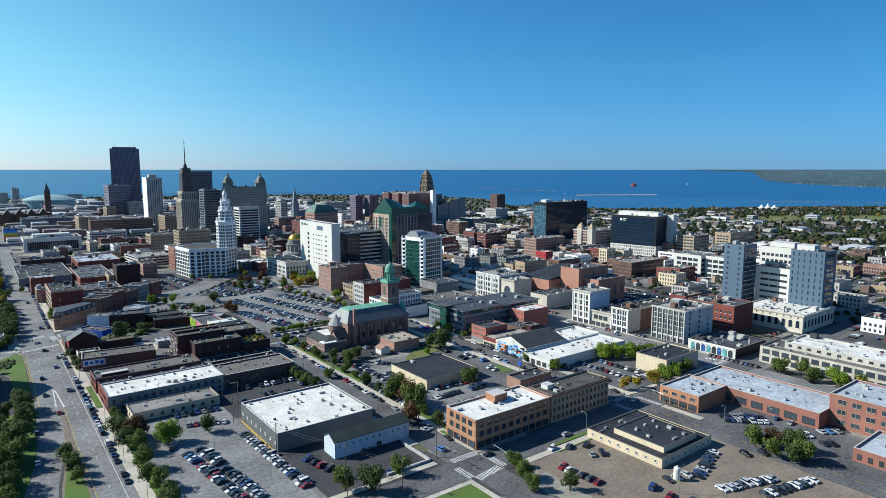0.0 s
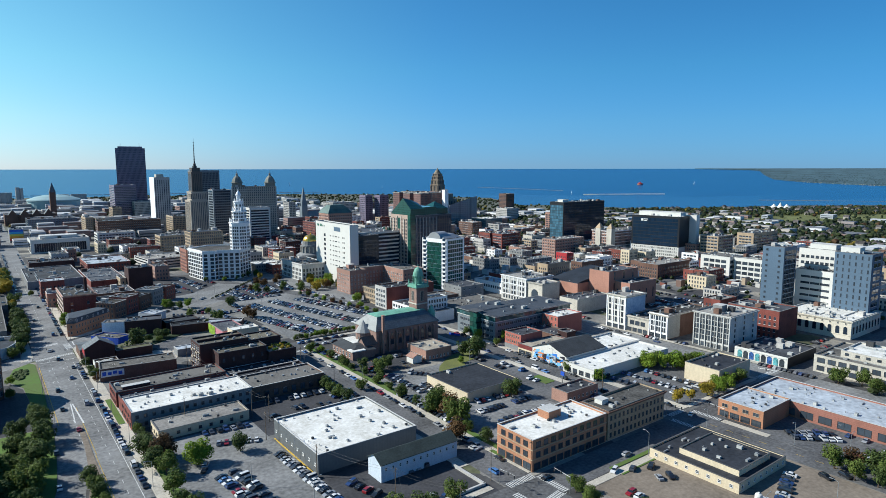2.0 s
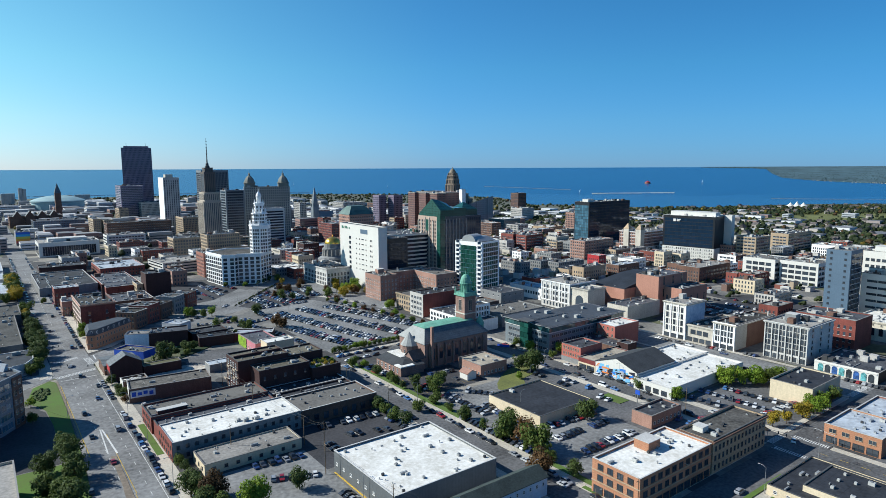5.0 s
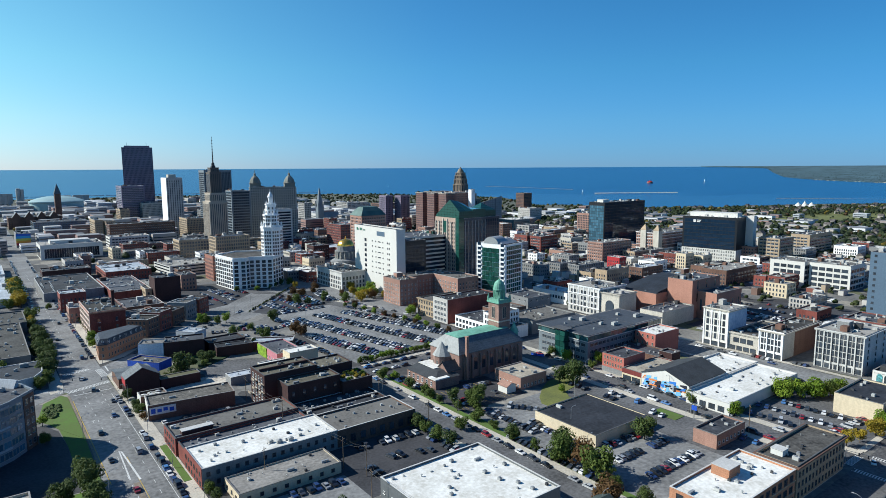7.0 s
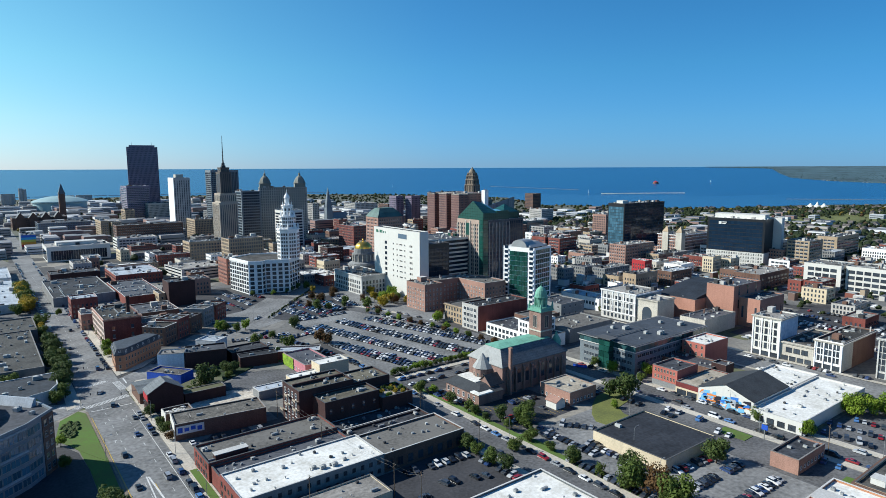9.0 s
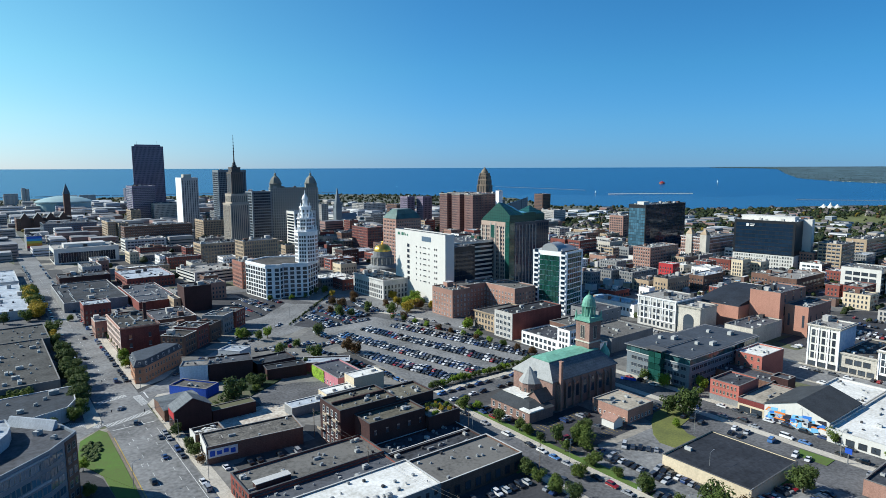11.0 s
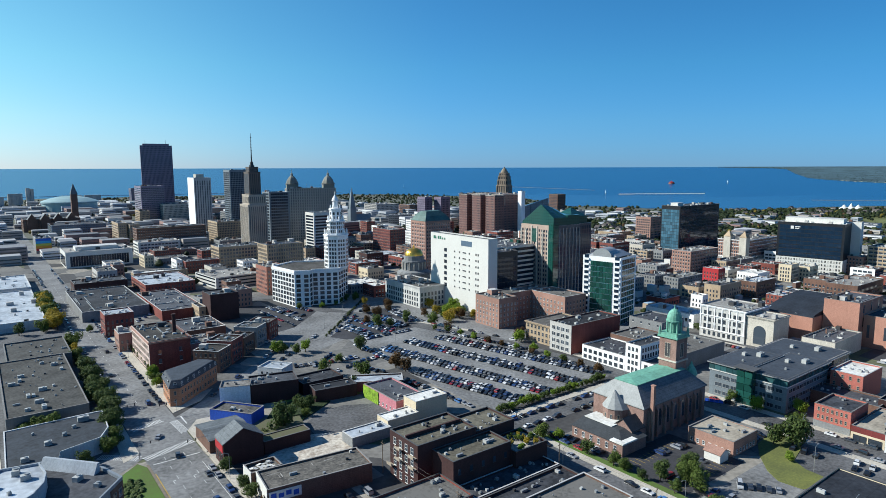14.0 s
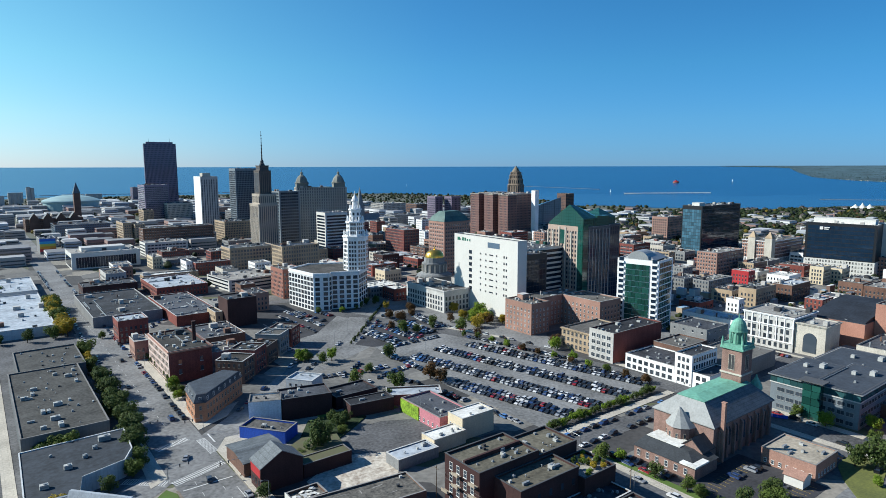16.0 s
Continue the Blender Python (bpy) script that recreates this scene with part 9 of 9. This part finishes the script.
LAMP, HEAD = lamp_mesh(10, 2.4), head_mesh()
for x, y, a in ((38.2, 210, 180), (38.2, 250, 180), (38.2, 290, 180), (38.2, 330, 180), (38.2, 370, 180), (38.2, 410, 180), (38.2, 540, 180), (38.2, 590, 180), (15.6, 320, 0), (15.6, 380, 0), (136, 210, 0), (150.2, 250, 180), (150.2, 300, 180), (136, 340, 0), (196, 159.6, 90), (236, 158.8, 180), (176, 178.8, -90), (250, 200, 180), (250, 260, 180), (236, 300, 0), (236, 240, 0), (251, 130, 180), (251, 96, 180), (256, 112, 0), (185, 110, 0), (212, 100, 90), (181, 262, 0), (165, 240, 0), (210, 285, 0), (158, 450, 0), (185, 470, 0), (210, 440, 0), (205, 500, 0), (180, 520, 0), (317.5, 240, 180), (346, 300, 180), (346, 220, 180), (66, 230, 0), (78, 205, 0), (86.5, 240, 90), (120, 440, 200), (140, 560, 45), (160, 580, 45), (185, 600, 45)):
    t = thing("street_lamp", "grey metal street lamp with a single arm", "street lamp", pose(x, y, 0.0, 0, 0, a), "street lamps")
    pole = part("pole", LAMP, None, t)
    part("lamp_head", HEAD, None, pole, at=pose(2.4, 0, 9.9))
s = Shape()
s.bar((0, 0, 0), (0, 0, 12.5), 0.17, r2=0.12)
POLE = s.mesh("post", [WOOD])
s = Shape()
s.box(-1.3, -0.06, 11.4, 1.3, 0.06, 11.55)
ARM = s.mesh("crossarm", [WOOD])
for x, y in ((88, 290), (92, 280), (84, 263), (87, 222), (100, 190), (90, 170), (135, 182), (110, 168), (134, 300), (134, 340), (84, 336), (84, 380), (151, 178), (236.5, 214), (62, 300)):
    t = thing("utility_pole", "wooden utility pole with a crossarm", "utility pole", pose(x, y, 0, 0, 0, (x * 31) % 90), "utility poles")
    post = part("post", POLE, None, t)
    part("crossarm", ARM, None, post)


WIRES = (((100, 190), (87, 222)), ((87, 222), (84, 263)), ((84, 263), (92, 280)), ((92, 280), (88, 290)), ((100, 190), (110, 168)), ((110, 168), (135, 182)), ((134, 300), (134, 340)), ((84, 336), (84, 380)), ((88, 290), (84, 336)), ((90, 170), (100, 190)))
for a, b in WIRES:
    for side in (-0.9, 0.9):
        s = Shape()
        pts = [(a[0] + (b[0] - a[0]) * k / 8 + side, a[1] + (b[1] - a[1]) * k / 8, 11.6 - 1.1 * (1 - (k / 4 - 1) ** 2)) for k in range(9)]
        for p, q in zip(pts, pts[1:]):
            s.bar(p, q, 0.025, sides=4)
        tagged(part("overhead_wire", s, FRAME_D), "thin black sagging wire between utility poles", "wire", "overhead wires")

# ---------------------------------------------------------------- the further city, woods and shore
rng = random.Random(21)


def free(x0, y0, x1, y1, gap=3.0):
    return all(x1 + gap < a or x0 - gap > c or y1 + gap < b or y0 - gap > d for a, b, c, d in TAKEN)


WALLS = [BRICK_RED, BRICK_BROWN, BRICK_TAN, BRICK_PINK, CONCRETE_W, GREY_STONE, LIMESTONE, WHITE_STONE, BRICK_RED]
ROOFS = [TAR, TAR_GREY, TAR_GREY, TAR_LIGHT, MEMBRANE_B, TAR, MEMBRANE]
ZONES = (   # reach in x and y, count, heights, block sizes
    (350, 390, 760, 780, 70, (7, 16), (12, 30)), (60, 640, 420, 1060, 42, (7, 17), (12, 34)), (300, 780, 800, 1060, 40, (8, 24), (14, 36)), (440, 60, 760, 300, 24, (7, 15), (14, 30)), (620, 240, 900, 640, 44, (7, 17), (12, 28)),
    (420, 1060, 1000, 1500, 90, (7, 22), (14, 44)), (330, 1400, 900, 2300, 110, (6, 15), (16, 46)), (860, 640, 1250, 1150, 70, (5, 12), (12, 34)), (-60, 1060, 330, 1600, 90, (8, 20), (16, 44)), (-150, 1600, 700, 2300, 130, (8, 22), (24, 60)), (800, 60, 1500, 900, 70, (5, 9), (12, 36)))
FAR_WALLS, FAR_TOPS, FAR_PANES = Shape(), Shape(), Shape()
for zone, (x0, y0, x1, y1, count, heights, sizes) in enumerate(ZONES):
    made = tries = 0
    while made < count and tries < count * 14:
        tries += 1
        w, d = rng.uniform(*sizes), rng.uniform(*sizes)
        x, y, h = rng.uniform(x0, x1), rng.uniform(y0, y1), rng.uniform(*heights) * rng.uniform(0.7, 1.0)
        if not free(x, y, x + w, y + d) or any(abs(x + w / 2 - c) < w / 2 + 9 for c in (331, 440)) and y < 520 or 13 < x + w / 2 < 42 or abs(y + d / 2 - 376) < d / 2 + 7 and x < 720:
            continue
        if -60 < x < 330 and y < 600:
            continue
        made += 1
        if zone < 5:
            building("low city building with a flat roof", x, y, x + w, y + d, h, rng.choice(WALLS), rng.choice(ROOFS), rng.choice((OLD, OLD, OFFICE, FACES[1], FACES[2], FACES[3])) if h > 6 else None, front=rng.choice((LIMESTONE, WHITE_STONE, BRICK_TAN, CONCRETE_W)) if rng.random() < 0.3 else None, units=4 if y < 700 else 1, name="low_block", pent=(rng.uniform(-2, 2), rng.uniform(-2, 2), 4, 3.4, 2.6, rng.choice(WALLS)) if rng.random() < 0.4 else None, group="low city buildings")
            continue
        TAKEN.append((x, y, x + w, y + d))
        FAR_WALLS.box(x, y, 0, x + w, y + d, h)
        FAR_TOPS.box(x + 0.6, y + 0.6, h - 0.2, x + w - 0.6, y + d - 0.6, h + 0.5)
        for k in range(int(h / 4)):
            z = 1.5 + 4 * k
            FAR_PANES.box(x - 0.1, y + 1.2, z, x + 0.2, y + d - 1.2, z + 1.5)
            FAR_PANES.box(x + 1.2, y - 0.1, z, x + w - 1.2, y + 0.2, z + 1.5)


def mixed(name, cols, rough=0.9):
    """A material whose pieces take one of several colours each."""
    m = bpy.data.materials.new(name)
    m.use_nodes = True
    n, link = m.node_tree.nodes, m.node_tree.links.new
    geo, ramp = n.new("ShaderNodeNewGeometry"), n.new("ShaderNodeValToRGB")
    ramp.color_ramp.interpolation = "CONSTANT"
    e = ramp.color_ramp.elements
    e[0].color = (*cols[0], 1)
    e[1].position, e[1].color = 1 / len(cols), (*cols[1], 1)
    for i, c in enumerate(cols[2:], 2):
        e.new(i / len(cols)).color = (*c, 1)
    link(geo.outputs["Random Per Island"], ramp.inputs["Fac"])
    link(ramp.outputs[0], n["Principled BSDF"].inputs["Base Color"])
    n["Principled BSDF"].inputs["Roughness"].default_value = rough
    return m


tagged(part("far_block_walls", FAR_WALLS, mixed("far_walls", [(0.26, 0.16, 0.14), (0.40, 0.36, 0.32), (0.48, 0.48, 0.47), (0.27, 0.23, 0.22), (0.34, 0.36, 0.39), (0.60, 0.60, 0.60)])), "walls of low far city blocks", "buildings", kind="stuff")
tagged(part("far_block_roofs", FAR_TOPS, mixed("far_roofs", [(0.12, 0.127, 0.14), (0.20, 0.205, 0.21), (0.30, 0.305, 0.31), (0.10, 0.106, 0.12), (0.17, 0.175, 0.19), (0.42, 0.43, 0.44), (0.15, 0.155, 0.165)])), "flat roofs of low far city blocks", "roofs", kind="stuff")
tagged(part("far_block_windows", FAR_PANES, GLASS), "window bands of far city blocks", "windows", kind="stuff")


def clump(s, x, y, z, r, rng):
    """An uneven leafy crown for woods seen from afar."""
    n, rings = len(s.v), ((0.75, 0.15), (1.0, 0.5), (0.7, 0.85))
    for k, (f, h) in enumerate(rings):
        for i in range(6):
            a = 2 * math.pi * (i + 0.5 * (k % 2)) / 6
            q = r * f * rng.uniform(0.7, 1.2)
            s.v.append((x + q * math.cos(a), y + q * math.sin(a), z + r * 1.5 * h * rng.uniform(0.85, 1.15)))
    s.v.append((x, y, z + r * 1.55 * rng.uniform(0.9, 1.1)))
    for k in range(2):
        for i in range(6):
            s.f.append((n + 6 * k + i, n + 6 * k + (i + 1) % 6, n + 6 * k + 6 + (i + 1) % 6, n + 6 * k + 6 + i))
    for i in range(6):
        s.f.append((n + 12 + i, n + 12 + (i + 1) % 6, n + 18))
    s.k += [0] * 18


def lake_at(x, y):
    a = math.degrees(math.atan2(x - MID[0], y - MID[1]))
    return math.hypot(x - MID[0], y - MID[1]) > shore(a) - 25


WOODS = {k: Shape() for k in ("dark", "green", "yellow", "rust")}
HOUSES, HOUSE_ROOFS = Shape(), Shape()


def house(x, y, w, d, h, rng):
    n = rng.random() < 0.5
    HOUSES.box(x - w / 2, y - d / 2, 0, x + w / 2, y + d / 2, h)
    r = h + min(w, d) * 0.42
    if n:
        HOUSE_ROOFS.loft([[(xx, y - d / 2 - 0.4, h - 0.1), (xx, y + d / 2 + 0.4, h - 0.1), (xx, y, r)] for xx in (x - w / 2 - 0.4, x + w / 2 + 0.4)])
    else:
        HOUSE_ROOFS.loft([[(x - w / 2 - 0.4, yy, h - 0.1), (x + w / 2 + 0.4, yy, h - 0.1), (x, yy, r)] for yy in (y - d / 2 - 0.4, y + d / 2 + 0.4)])


made = 0
while made < 14000:                        # leafy quarter towards the lake
    x, y = rng.uniform(560, 2300), rng.uniform(-100, 1250)
    if y > 1500 - 0.55 * x + 330 or lake_at(x, y) or x < 780 and y > 200 and rng.random() < 0.9 or not free(x, y, x, y, 2) or x < 560 + 0.3 * (700 - y):
        continue
    made += 1
    if 1150 < x and abs(y - (1500 - 0.6 * x)) < 110 and rng.random() < 0.93:
        continue
    if rng.random() < 0.035:
        house(x, y, rng.uniform(7, 12), rng.uniform(7, 11), rng.uniform(4.5, 7), rng)
    else:
        clump(WOODS[rng.choices(("dark", "green", "yellow", "rust"), (9, 4, 0.5, 0.6))[0]], x, y, rng.uniform(0, 1.0), rng.choice((rng.uniform(1.8, 3.4), rng.uniform(2.8, 5.4))), rng)
made = 0
while made < 2900:                        # trees among the far streets and along the harbour
    x, y = rng.uniform(-200, 1500), rng.uniform(700, 2750)
    if lake_at(x, y) or not free(x, y, x, y, 4) or 10 < x < 45 or x < 420 and y < 1000 and rng.random() < 0.85:
        continue
    made += 1
    clump(WOODS[rng.choices(("dark", "green", "yellow", "rust"), (7, 5, 0.5, 0.6))[0]], x, y, 0.5, rng.uniform(2.5, 5.5), rng)
made = 0
while made < 900:                         # behind and beside the flight
    x, y = rng.uniform(-1400, 1500), rng.uniform(-1500, 900)
    if math.hypot(x, y) < 500 or x > 250 and y > -120 or -60 < x < 60 or x > -90 and y > -100:
        continue
    made += 1
    clump(WOODS["green" if rng.random() < 0.6 else "dark"], x, y, 0.5, rng.uniform(4, 8), rng)
FAR_LEAF = {"dark": leaf_material("far_dark_leaves", (0.012, 0.024, 0.012), (0.034, 0.048, 0.020)), "green": leaf_material("far_green_leaves", (0.022, 0.038, 0.013), (0.055, 0.070, 0.022)), "yellow": leaf_material("far_yellow_leaves", (0.11, 0.085, 0.015), (0.22, 0.16, 0.025)), "rust": leaf_material("far_rusty_leaves", (0.045, 0.03, 0.016), (0.10, 0.055, 0.025))}
for k, s in WOODS.items():
    tagged(part("woodland", s, FAR_LEAF[k]), {"dark": "dark green treetops between far houses", "green": "green treetops between far houses", "yellow": "yellowing treetops between far houses", "rust": "rusty autumn treetops between far houses"}[k], "trees", kind="stuff")
HOUSE_WALL = surface("painted_siding", (0.34, 0.31, 0.28), 0.8, vary=0.4, patch=0.02, grain=0.2)
HOUSE_ROOF = surface("shingle_roofs", (0.10, 0.088, 0.085), 0.9, vary=0.4, patch=0.03, grain=0.3)
tagged(part("far_houses", HOUSES, HOUSE_WALL), "small pale houses among far trees", "houses", kind="stuff")
tagged(part("far_house_roofs", HOUSE_ROOFS, HOUSE_ROOF), "brown pitched roofs of far houses", "roofs", kind="stuff")

# far shore across the lake; distance haze is mixed into its land and leaf colours
s, trees_far = Shape(), Shape()
edge = [(60.0, 4800), (62.0, 4740), (64.0, 4660), (65.0, 4560), (65.5, 4080), (66.3, 3700), (67.2, 3600), (69, 3470), (71, 3380), (74, 3300), (80, 3200), (86, 3100), (95, 3000)]
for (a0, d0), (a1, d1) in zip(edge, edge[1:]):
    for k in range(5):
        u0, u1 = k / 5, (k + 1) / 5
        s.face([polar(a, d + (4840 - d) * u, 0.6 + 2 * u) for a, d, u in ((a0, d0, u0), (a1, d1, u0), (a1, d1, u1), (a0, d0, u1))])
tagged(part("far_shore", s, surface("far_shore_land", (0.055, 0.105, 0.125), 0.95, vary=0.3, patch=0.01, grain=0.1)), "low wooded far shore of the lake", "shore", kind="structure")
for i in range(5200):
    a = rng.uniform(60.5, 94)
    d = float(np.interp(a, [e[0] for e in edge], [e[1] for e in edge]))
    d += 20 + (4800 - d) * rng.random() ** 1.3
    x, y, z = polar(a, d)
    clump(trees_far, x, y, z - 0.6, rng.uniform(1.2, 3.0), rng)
tagged(part("far_shore_woods", trees_far, leaf_material("far_shore_leaves", (0.040, 0.078, 0.088), (0.058, 0.098, 0.102))), "woods of the far shore coloured blue for haze", "trees", kind="stuff")
s = Shape()
for i in range(120):
    a = rng.uniform(68, 86)
    d = float(np.interp(a, [e[0] for e in edge], [e[1] for e in edge])) + rng.uniform(4, 14)
    x, y, z = polar(a, d)
    w = rng.choice((1.0, 1.6, 2.6, 4.0))
    s.box(x - w, y - 1.5, z - 1, x + w, y + 1.5, z + rng.uniform(0.9, 2.6))
tagged(part("shore_houses", s, LIMESTONE), "pale houses along the far shore", "houses", kind="stuff")

# breakwaters, water intake and boats
for a0, a1, d0, d1, w, h in ((51.4, 58.4, 2640, 2700, 6, 3), (41.5, 49.5, 3020, 2830, 2.5, 1.2), (-4, 27, 2790, 2760, 3, 1.4), (66, 78, 2420, 2560, 3, 1.5)):
    s = Shape()
    for i in range(24):
        u0, u1 = i / 24, (i + 0.9) / 24
        p, q = polar(a0 + (a1 - a0) * u0, d0 + (d1 - d0) * u0), polar(a0 + (a1 - a0) * u1, d0 + (d1 - d0) * u1)
        n = Vector((q[1] - p[1], p[0] - q[0])).normalized() * w
        s.loft([[(p[0] - n.x, p[1] - n.y, p[2]), (p[0] + n.x, p[1] + n.y, p[2]), (p[0] + n.x * 0.5, p[1] + n.y * 0.5, p[2] + h), (p[0] - n.x * 0.5, p[1] - n.y * 0.5, p[2] + h)],
                [(q[0] - n.x, q[1] - n.y, q[2]), (q[0] + n.x, q[1] + n.y, q[2]), (q[0] + n.x * 0.5, q[1] + n.y * 0.5, q[2] + h), (q[0] - n.x * 0.5, q[1] - n.y * 0.5, q[2] + h)]])
    tagged(part("breakwater", s, TAN_ROCK if d0 == 2640 else SLATE), "long low rubble breakwater in the lake", "breakwater", kind="structure")
x, y, z = polar(56.0, 3240)
crib = thing("water_intake", "round red-roofed intake house standing in the lake", "lighthouse", pose(x, y, z))
s = Shape()
s.turned(0, 0, [(15, -3), (15, 2.5), (12.5, 2.7), (12.5, 6)], 16)
part("base", s, BRICK_SALMON, crib)
s = Shape()
s.turned(0, 0, [(13.5, 6), (8, 9), (3, 10), (3, 12), (0.2, 13.5)], 16)
part("roof", s, RED_PAINT, crib)
for a, d in ((32.5, 3000), (60.4, 3330), (50.3, 2700), (24, 3200)):
    x, y, z = polar(a, d)
    boat = thing("sailing_boat", "white sailing boat under sail", "boat", pose(x, y, z, 0, 0, 50))
    s = Shape()
    s.loft([[(-5, -0.6, 1), (-5, 0.6, 1), (4, 0.9, 1.2), (6, 0, 1.4), (4, -0.9, 1.2)], [(-5, -1.2, 2), (-5, 1.2, 2), (4, 1.3, 2.2), (7, 0, 2.5), (4, -1.3, 2.2)]])
    part("hull", s, WHITE_PANEL, boat)
    s = Shape()
    s.loft([[(-4, 0.1, 3), (1, 0.3, 3), (1, -0.1, 14)], [(-4, -0.1, 3), (1, 0.1, 3), (1, -0.3, 14)]])
    part("sail", s, WHITE_STONE, boat)
tent = thing("white_pavilion", "white peaked tent pavilion in the waterfront park", "pavilion", pose(1760, 842, 0))
for i in range(3):
    s = Shape()
    s.turned(16 * i * 0.6, -16 * i * 0.8, [(13, 3), (6, 8), (1.2, 16 if i == 1 else 13), (0.2, 18 if i == 1 else 14)], 8)
    s.turned(16 * i * 0.6, -16 * i * 0.8, [(0.3, 0), (0.3, 8)], 6)
    part("canopy", s, WHITE_PANEL, tent)

tagged(part("roof_clutter", CLUTTER, [UNIT_W, GALV, BRICK_BROWN, CONCRETE_W, FRAME_D, WHITE_PANEL]), "vents, stacks and hatches on the city roofs", "roof plant", kind="stuff")

# sheds and outbuildings in the yards between the further blocks
SHEDS = Shape()
made = tries = 0
while made < 330 and tries < 12000:
    tries += 1
    x, y = rng.uniform(345, 860), rng.uniform(200, 1000)
    w, d, h = rng.uniform(3, 11), rng.uniform(3, 9), rng.uniform(2.6, 6.5)
    if not free(x, y, x + w, y + d, 0.3) or 372 < x < 525 and 250 < y < 335 or abs(x + w / 2 - 440) < 12 or abs(y + d / 2 - 374) < 11 or y > 1000 - (x - 400) * 0.6 and x > 760:
        continue
    made += 1
    TAKEN.append((x, y, x + w, y + d))
    SHEDS.box(x, y, 0, x + w, y + d, h, 0, 1, under=False)
    SHEDS.box(x + 0.4, y + 0.4, h, x + w - 0.4, y + d - 0.4, h + 0.25, 1, under=False)
tagged(part("outbuildings", SHEDS, [mixed("shed_walls", [(0.2, 0.07, 0.05), (0.36, 0.28, 0.2), (0.45, 0.43, 0.4), (0.16, 0.1, 0.08), (0.28, 0.29, 0.3), (0.58, 0.56, 0.52)]), mixed("shed_roofs", [(0.06, 0.062, 0.07), (0.14, 0.14, 0.14), (0.3, 0.3, 0.29), (0.6, 0.6, 0.58), (0.09, 0.10, 0.12), (0.3, 0.42, 0.5)])]), "low sheds and outbuildings in the yards", "sheds", kind="stuff")

# cars in the further lots and trees along the further streets
FAR_CARS, FAR_TREES = Shape(), Shape()


def far_car(x, y, turn):
    c, d = math.cos(turn), math.sin(turn)
    rings = [[(u, v, z) for u, v in ((-p, -w), (q, -w), (q, w), (-p, w))] for p, q, w, z in ((2.2, 2.2, 0.85, 0.25), (2.25, 2.2, 0.9, 0.7), (2.1, 2.1, 0.86, 0.9), (1.9, 0.9, 0.8, 0.95), (1.3, 0.3, 0.66, 1.45))]
    FAR_CARS.loft([[(x + c * u - d * v, y + d * u + c * v, z + 0.1) for u, v, z in r] for r in rings])


made = tries = 0
while made < 190 and tries < 16000:
    tries += 1
    x, y = rng.uniform(335, 860), rng.uniform(60, 1000)
    along = rng.random() < 0.5
    n = rng.randint(4, 14)
    w, d = (2.7 * n, 6) if along else (6, 2.7 * n)
    if not free(x, y, x + w, y + d, 0.8) or y > 1000 - (x - 400) * 0.6 and x > 760:
        continue
    made += 1
    TAKEN.append((x, y, x + w, y + d))
    for i in range(n):
        if rng.random() < 0.85:
            far_car(x + (2.7 * i + 1.3 if along else 3), y + (3 if along else 2.7 * i + 1.3), math.pi / 2 if along else 0)
tagged(part("far_cars", FAR_CARS, mixed("far_car_paint", [(0.02, 0.02, 0.022), (0.06, 0.065, 0.07), (0.3, 0.31, 0.32), (0.55, 0.55, 0.55), (0.03, 0.05, 0.12), (0.2, 0.02, 0.02), (0.12, 0.12, 0.13), (0.03, 0.03, 0.035)], 0.3)), "rows of cars parked in the further lots", "cars", kind="stuff")
made = tries = 0
while made < 900 and tries < 30000:
    tries += 1
    x, y = rng.uniform(335, 860), rng.uniform(60, 1050)
    r = rng.uniform(1.3, 3.0)
    if not free(x - r, y - r, x + r, y + r, 0.3) or 340 < x < 480 and y < 330:
        continue
    made += 1
    clump(FAR_TREES, x, y, 0.8, r, rng)
    clump(FAR_TREES, x + rng.uniform(-r, r), y + rng.uniform(-r, r), 0.6, r * 0.7, rng)
for i in range(70):                       # low planting along the verge of the square
    u = i / 70
    clump(FAR_TREES, 151 + 79 * u + rng.uniform(-0.8, 0.8), 560 + 88 * u + rng.uniform(-0.8, 0.8), 0.1, rng.uniform(0.5, 1.1), rng)
tagged(part("far_street_trees", FAR_TREES, FAR_LEAF["green"]), "green trees along the further streets", "trees", kind="stuff")
